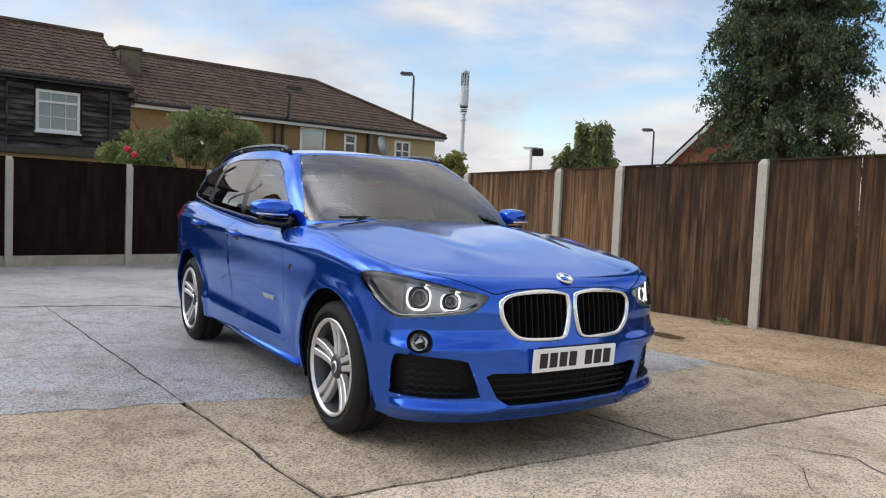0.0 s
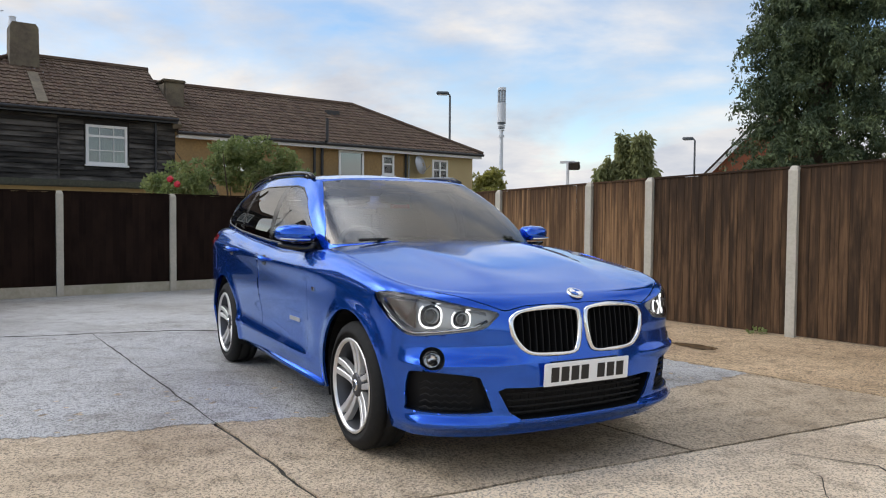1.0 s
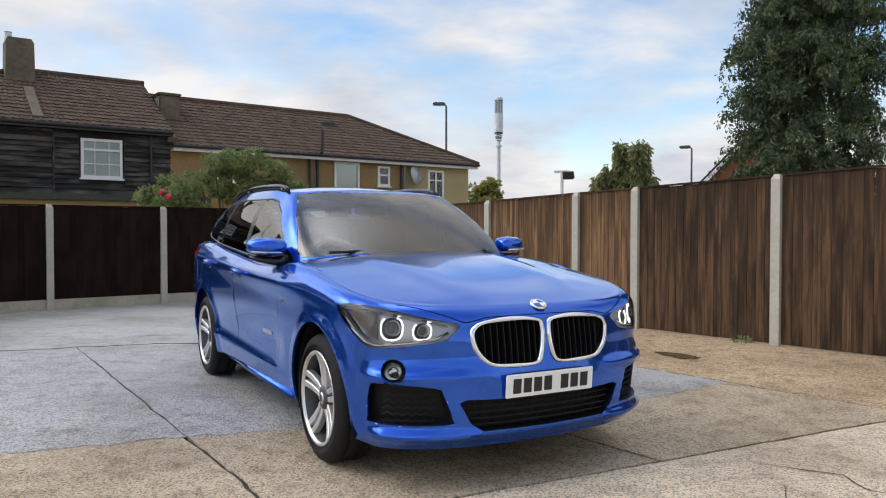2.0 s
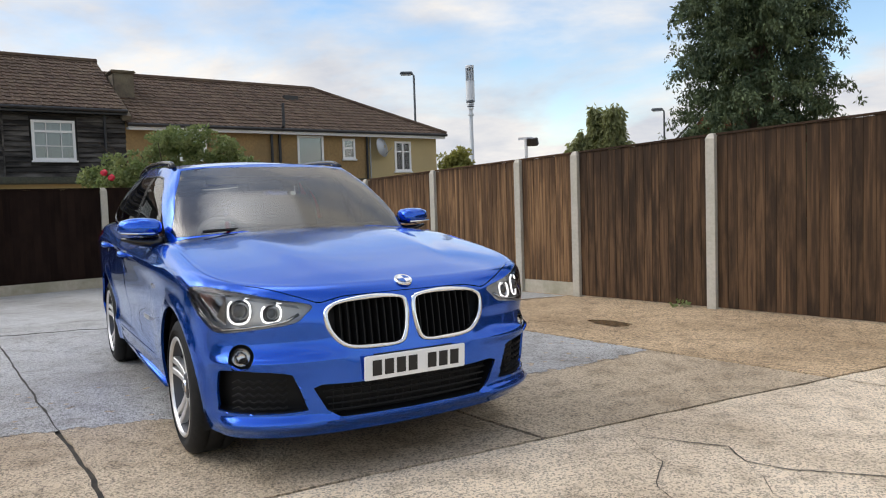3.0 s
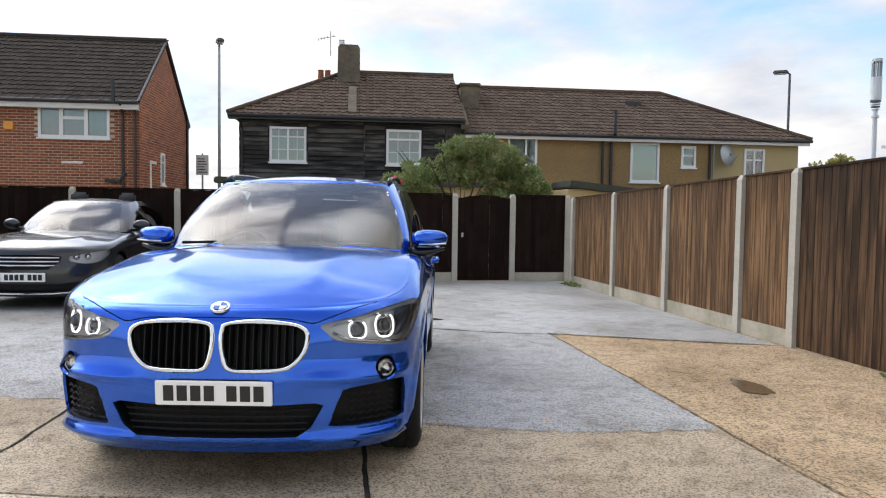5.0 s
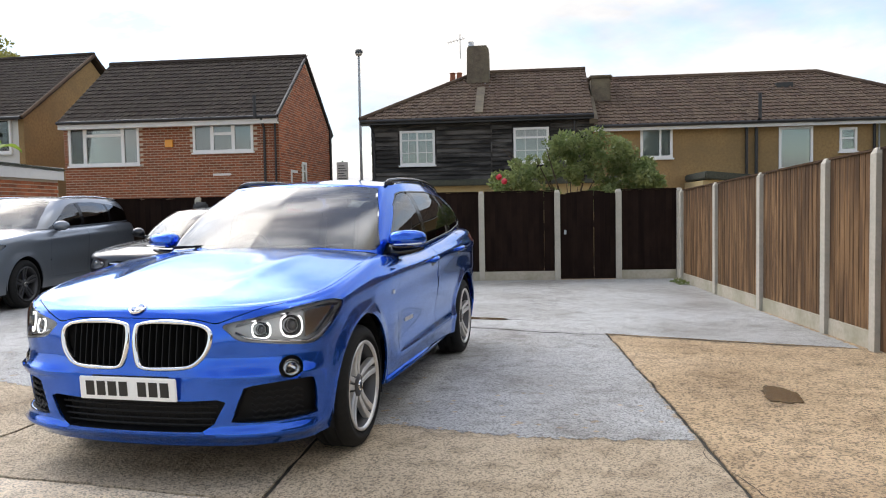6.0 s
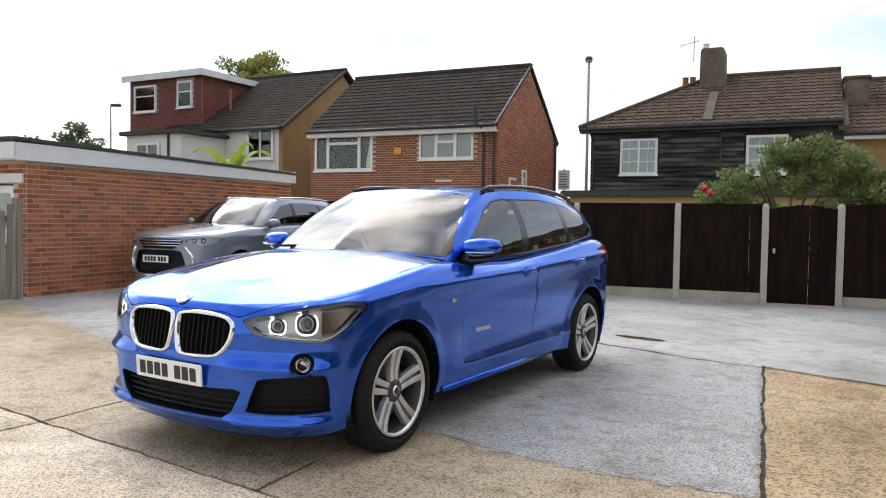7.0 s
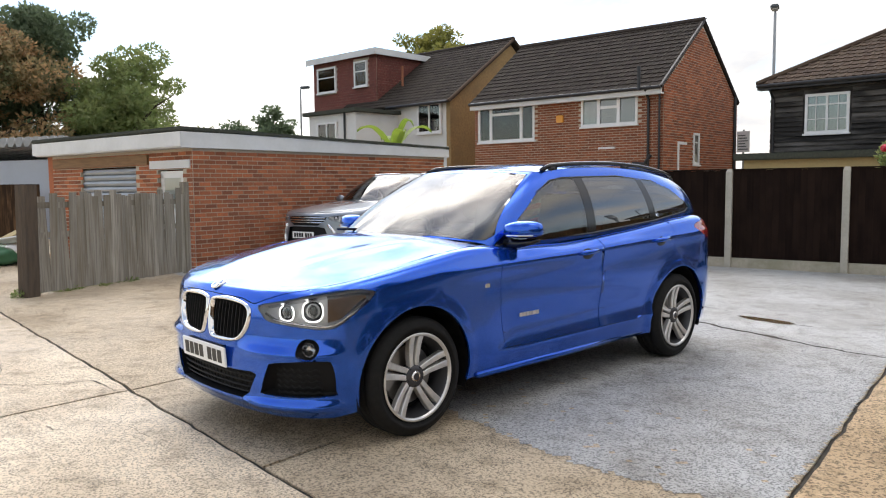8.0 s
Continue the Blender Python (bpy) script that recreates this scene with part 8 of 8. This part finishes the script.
# ---- the other parked cars ----
def parked_car(place, label, paint, s, dlo, pillars, screen, grille, lamp, lamp_o, intake, plate_z, wheel_mat, track, rim_r, cut_doors, mirror_at, chrome_nose, steer, roof_rails):
    root = thing("car", place, label, "car")
    SIDE, FRONT = ((1, 0, 0), (0, 0, 1), (0, 1, 0)), ((0, 1, 0), (0, 0, 1), (1, 0, 0))
    HU, HN = Vector((-0.74, 0.672, 0)), Vector((0.672, 0.74, 0))
    R = s.radius
    low = s.lower(10, 60, 32, 32)
    for wx in s.wheels:
        arch = [(wx + (R + 0.05) * math.cos(a), R + (R + 0.05) * math.sin(a)) for a in [k * math.pi / 16 for k in range(32)]]
        bmesh.ops.delete(low, geom=cut_poly(low, arch, *SIDE), context='FACES')
    gr = take(low, cut_poly(low, grille, *FRONT))
    lm = take(low, cut_poly(low, round_poly(lamp, 2), HU, (0, 0, 1), HN, lamp_o))
    it = take(low, cut_poly(low, intake, *FRONT))
    doors = [take(low, cut_poly(low, p, *SIDE)) for p in cut_doors]
    part("body", mirrored(rim_in(low, 0.012), True), paint, root, smooth=True)
    for bm in doors:
        both_sides("door", rim_in(bm, 0.012, 0.0025), paint, root)
    part("bonnet", mirrored(rim_in(s.hood(30, 18), 0.014, 0.003), True), paint, root, smooth=True)
    up = s.upper(80, 16)
    scr = take(up, cut_poly(up, screen, *FRONT))
    side = take(up, cut_poly(up, dlo, *SIDE))
    panes = [take(side, cut_poly(side, p, *SIDE)) for p in pillars]
    for bm in loose(side):
        both_sides("window_pillar", bm, TRIM_BLACK, root)
    for k, bm in enumerate(panes):
        both_sides("side_window", bm, SIDE_GLASS if k == 0 else DARK_GLASS, root)
    part("windscreen", mirrored(scr, True), SCREEN_GLASS, root, smooth=True)
    part("pillar", mirrored(rim_in(up, 0.012), True), paint, root, smooth=True)
    part("roof", mirrored(s.roof(), True), paint, root, smooth=True)
    if roof_rails:
        run = [Vector((p.x, p.y - 0.02, p.z + 0.03)) for p in s.roof_edge if s.roof_edge[0].x - 0.25 > p.x > s.rear + 0.5 and p.y > 0.45]
        both_sides("roof_rail", tube(bmesh.new(), run, 0.016, 8), CHROME, root)
    g = part("grille", mirrored(recess(gr, (-0.05, 0, 0)), True), TRIM_MATT, root, "black front grille")
    z0, z1 = min(p[1] for p in grille), max(p[1] for p in grille)
    hw = max(p[0] for p in grille)
    for k in range(3):
        z = z0 + (z1 - z0) * (0.3 + 0.25 * k)
        bar = [(s.nose_x(y, z) - 0.01, y, z) for y in [(-1 + k2 / 7) * hw * 0.93 for k2 in range(15)]]
        part("grille_bar", tube(bmesh.new(), bar, 0.010, 6), CHROME, g)
    part("lower_intake", mirrored(recess(it, (-0.06, 0, 0)), True), TRIM_MATT, root)
    la, lb = both_sides("headlamp", recess(lm.copy(), (-0.05, -0.03, 0)), LAMP_BLACK, root, "clear headlamp")
    other = mirrored(lm)
    part("lamp_cover", lm, LAMP_LENS, la, smooth=True)
    part("lamp_cover", other, LAMP_LENS, lb, smooth=True)
    cu, cz = sum(p[0] for p in lamp) / len(lamp), sum(p[1] for p in lamp) / len(lamp)
    for du in (-0.09, 0.08):
        c = Vector(lamp_o) + HU * (cu + du)
        x = s.nose_x(c.y, cz)
        for sgn, par in ((1, la), (-1, lb)):
            bm = bmesh.new()
            bmesh.ops.create_uvsphere(bm, u_segments=16, v_segments=8, radius=0.045)
            part("projector", bm, LAMP_SILVER, par, smooth=True, at=pose(x - 0.06, (c.y - 0.02) * sgn, cz))
    for pts, rad in chrome_nose:
        bm = tube(bmesh.new(), [(s.nose_x(y, z) + 0.006, y, z) for y, z in pts], rad, 8)
        both_sides("chrome_blade", bm, CHROME, root)
    plate(root, s.nose_x(0, plate_z) + 0.012, plate_z, 0, [(-0.19, 0.045), (-0.13, 0.045), (-0.07, 0.045), (-0.01, 0.045), (0.08, 0.045), (0.14, 0.045), (0.2, 0.045)], "white number plate with black bars")
    mx, my, mz = mirror_at
    bm = bmesh.new()
    bmesh.ops.create_uvsphere(bm, u_segments=18, v_segments=12, radius=0.1)
    for v in bm.verts:
        v.co = Vector((v.co.x * 0.7 - 0.2 * v.co.y, v.co.y * 1.15, v.co.z * 0.75)) + Vector((mx, my, mz))
    ma, mb = both_sides("door_mirror", bm, paint, root)
    bm = tube(bmesh.new(), [(mx, my - 0.16, mz - 0.07), (mx, my - 0.02, mz - 0.06)], 0.02, 8)
    other = mirrored(bm)
    part("mirror_base", bm, TRIM_BLACK, ma)
    part("mirror_base", other, TRIM_BLACK, mb)
    for wx in s.wheels:
        for sgn in (1, -1):
            bm = bmesh.new()
            rows = [[bm.verts.new((wx + (R + 0.07) * math.cos(a), y * sgn, R + (R + 0.07) * math.sin(a))) for y in (s.width - 0.03, 0.5)] for a in [(-0.11 + 1.22 * k / 16) * math.pi for k in range(17)]]
            for p, q in zip(rows, rows[1:]):
                bm.faces.new((p[0], p[1], q[1], q[0]))
            part("arch_liner", bm, TRIM_MATT, root)
    part("underbody", boxed(s.rear + 0.25, s.front - 0.25, -0.5, 0.5, 0.18, 0.30, 0.02), TRIM_MATT, root)
    part("engine_bay", boxed(s.cowl_x + 0.05, s.front - 0.28, -0.46, 0.46, 0.32, s.deck(0.4, 0.4) - 0.12, 0.05), TRIM_MATT, root)
    cabin(root, 0.40, s.deck(s.cowl_x, 0) - 0.02, s.cowl_x - 0.35, s.cowl_x - 1.05, 0.66, steer)
    w = wheel(R, 0.22, rim_r, 0, wheel_mat)
    fit_wheels(root, w, s.wheels, track, R)
    drop_thing(w)


def grey_suv():
    long = lambda rows: [(-1.3 + (r[0] + 1.3) * 1.05 if r[0] < -1.3 else r[0], *r[1:]) for r in rows]
    base = [(-0.44, 0.0, 1.150), (-0.50, 0.40, 1.140), (-0.60, 0.68, 1.115), (-0.82, 0.79, 1.120), (-1.45, 0.80, 1.14), (-2.05, 0.80, 1.16), (-2.60, 0.79, 1.18), (-3.10, 0.77, 1.20), (-3.45, 0.66, 1.20), (-3.58, 0.35, 1.20), (-3.61, 0.0, 1.20)]
    top = [(-1.20, 0.0, 1.60), (-1.22, 0.30, 1.595), (-1.30, 0.56, 1.565), (-1.46, 0.60, 1.585), (-1.80, 0.62, 1.605), (-2.20, 0.62, 1.61), (-2.65, 0.61, 1.60), (-3.05, 0.59, 1.575), (-3.34, 0.54, 1.55), (-3.42, 0.30, 1.555), (-3.43, 0.0, 1.56)]
    s = Shape(front=0.93, rear=-3.86, width=0.90, nose=[(0.2, -0.09), (0.3, -0.03), (0.45, 0.0), (0.6, -0.01), (0.85, -0.03), (1.05, -0.08)], tail=[(0.25, 0.06), (0.6, 0.0), (1.0, 0.05), (1.2, 0.12)],
              flank=[(0.2, -0.06), (0.3, -0.03), (0.6, -0.006), (0.9, 0.0), (1.1, -0.02), (1.2, -0.035)], bonnet=[(-0.6, 1.158), (-0.4, 1.152), (0.0, 1.115), (0.45, 1.06), (0.7, 1.01), (0.86, 0.96), (1.0, 0.90)],
              belt=long([(-3.8, 1.20), (-3.0, 1.195), (-2.0, 1.155), (-1.2, 1.13), (-0.5, 1.11)]), base=long(base), top=long(top), wheels=(0.0, -2.67), cowl_x=-0.54, crease=0.96, flare=0.012, radius=0.348)
    parked_car(pose(-8.43, 2.89, 0, 0, 0, -37.2), "metallic grey large sport utility car beside the brick garage", CAR_GREY, s,
               dlo=long([(-0.80, 1.15), (-1.7, 1.17), (-2.6, 1.20), (-3.15, 1.23), (-3.22, 1.27), (-3.1, 1.42), (-2.8, 1.50), (-2.2, 1.545), (-1.75, 1.54), (-1.5, 1.515), (-1.32, 1.45)]),
               pillars=[long(q) for q in ([(-0.6, 1.0), (-1.62, 1.0), (-1.62, 1.7), (-0.6, 1.7)], [(-1.72, 1.0), (-2.52, 1.0), (-2.45, 1.7), (-1.72, 1.7)], [(-2.6, 1.0), (-3.3, 1.0), (-3.3, 1.7), (-2.52, 1.7)])],
               screen=[(-0.01, 1.12), (-0.01, 1.585), (0.42, 1.575), (0.525, 1.55), (0.60, 1.38), (0.672, 1.165), (0.665, 1.13), (0.40, 1.15)],
               grille=[(-0.01, 0.76), (0.30, 0.76), (0.44, 0.84), (0.46, 0.90), (0.30, 0.915), (-0.01, 0.92)],
               lamp=[(0.0, 0.90), (0.03, 0.85), (0.2, 0.825), (0.40, 0.83), (0.56, 0.90), (0.50, 0.935), (0.25, 0.935)], lamp_o=(0.79, 0.47, 0),
               intake=[(-0.01, 0.36), (0.42, 0.36), (0.52, 0.44), (0.50, 0.56), (0.44, 0.72), (0.30, 0.74), (-0.01, 0.74)], plate_z=0.60, wheel_mat=ALLOY_GREY, track=1.58, rim_r=0.245,
               cut_doors=[[(-0.62, 1.3), (-0.60, 0.62), (-0.68, 0.40), (-1.66, 0.40), (-1.68, 1.3)], [(-1.68, 1.3), (-1.66, 0.40), (-2.14, 0.40), (-2.34, 0.72), (-2.58, 0.86), (-2.62, 1.3)]],
               mirror_at=(-0.86, 0.93, 1.17), chrome_nose=[([(0.50, 0.78), (0.60, 0.66), (0.62, 0.56), (0.55, 0.46)], 0.028), ([(0.05, 0.34), (0.3, 0.33), (0.55, 0.36)], 0.02)], steer=-1, roof_rails=True)


def black_saloon():
    base = [(-0.62, 0.0, 0.955), (-0.68, 0.40, 0.945), (-0.80, 0.66, 0.925), (-1.02, 0.775, 0.93), (-1.55, 0.79, 0.945), (-2.10, 0.79, 0.96), (-2.70, 0.775, 0.98), (-3.20, 0.74, 1.0), (-3.52, 0.62, 1.01), (-3.62, 0.35, 1.01), (-3.65, 0.0, 1.01)]
    top = [(-1.45, 0.0, 1.372), (-1.47, 0.30, 1.367), (-1.54, 0.52, 1.342), (-1.68, 0.56, 1.36), (-1.95, 0.575, 1.38), (-2.25, 0.575, 1.38), (-2.55, 0.56, 1.36), (-2.78, 0.54, 1.335), (-2.95, 0.50, 1.31), (-3.0, 0.30, 1.315), (-3.01, 0.0, 1.32)]
    s = Shape(front=0.80, rear=-3.80, width=0.90, nose=[(0.15, -0.08), (0.25, -0.02), (0.4, 0.0), (0.55, -0.01), (0.72, -0.05), (0.85, -0.10)], tail=[(0.25, 0.05), (0.6, 0.0), (1.0, 0.05)],
              flank=[(0.2, -0.05), (0.3, -0.025), (0.55, -0.005), (0.75, 0.0), (0.95, -0.025)], bonnet=[(-0.8, 0.965), (-0.6, 0.955), (-0.1, 0.91), (0.3, 0.86), (0.55, 0.81), (0.7, 0.76), (0.85, 0.70)],
              belt=[(-3.9, 0.98), (-3.0, 0.985), (-2.0, 0.955), (-1.2, 0.935), (-0.7, 0.915)], base=base, top=top, wheels=(0.0, -2.84), sill=0.20, cowl_x=-0.72, crease=0.74, flare=0.012, radius=0.328)
    parked_car(pose(-7.0, 5.28, 0, 0, 0, -39.2), "glossy black saloon car with multi-spoke wheels", CAR_BLACK, s,
               dlo=[(-1.0, 0.955), (-1.8, 0.97), (-2.7, 1.0), (-2.95, 1.03), (-2.85, 1.13), (-2.62, 1.24), (-2.3, 1.305), (-1.95, 1.315), (-1.75, 1.295), (-1.58, 1.24)],
               pillars=[[(-0.8, 0.8), (-1.78, 0.8), (-1.80, 1.5), (-0.8, 1.5)], [(-1.87, 0.8), (-3.1, 0.8), (-3.1, 1.5), (-1.89, 1.5)]],
               screen=[(-0.01, 0.93), (-0.01, 1.36), (0.40, 1.35), (0.495, 1.33), (0.57, 1.17), (0.645, 0.97), (0.64, 0.94), (0.40, 0.952)],
               grille=[(-0.01, 0.50), (0.28, 0.51), (0.40, 0.60), (0.42, 0.665), (0.30, 0.685), (-0.01, 0.69)],
               lamp=[(0.0, 0.67), (0.0, 0.61), (0.15, 0.575), (0.36, 0.60), (0.55, 0.705), (0.46, 0.735), (0.2, 0.71)], lamp_o=(0.66, 0.47, 0),
               intake=[(-0.01, 0.22), (0.60, 0.24), (0.66, 0.36), (0.40, 0.33), (-0.01, 0.33)], plate_z=0.415, wheel_mat=ALLOY_GREY, track=1.60, rim_r=0.245,
               cut_doors=[[(-0.78, 1.1), (-0.76, 0.55), (-0.80, 0.32), (-1.80, 0.32), (-1.83, 1.1)], [(-1.83, 1.1), (-1.80, 0.32), (-2.32, 0.32), (-2.48, 0.62), (-2.70, 0.80), (-2.75, 1.1)]],
               mirror_at=(-1.02, 0.90, 1.03), chrome_nose=[([(0.0, 0.205), (0.3, 0.205), (0.6, 0.225)], 0.012)], steer=-1, roof_rails=False)


grey_suv()
black_saloon()


def face_outwards(root):
    """Panes of a car look away from its cabin."""
    for o in root.children_recursive:
        if o.name.startswith(("side_window", "windscreen", "rear_window", "lamp_cover")):
            me = o.data
            if sum(p.area * p.normal.dot(p.center - Vector((-1.8, 0, 1.0))) for p in me.polygons) < 0:
                me.flip_normals()


for ob in list(bpy.data.objects):
    if ob.parent is None and ob.name.startswith("car"):
        face_outwards(ob)
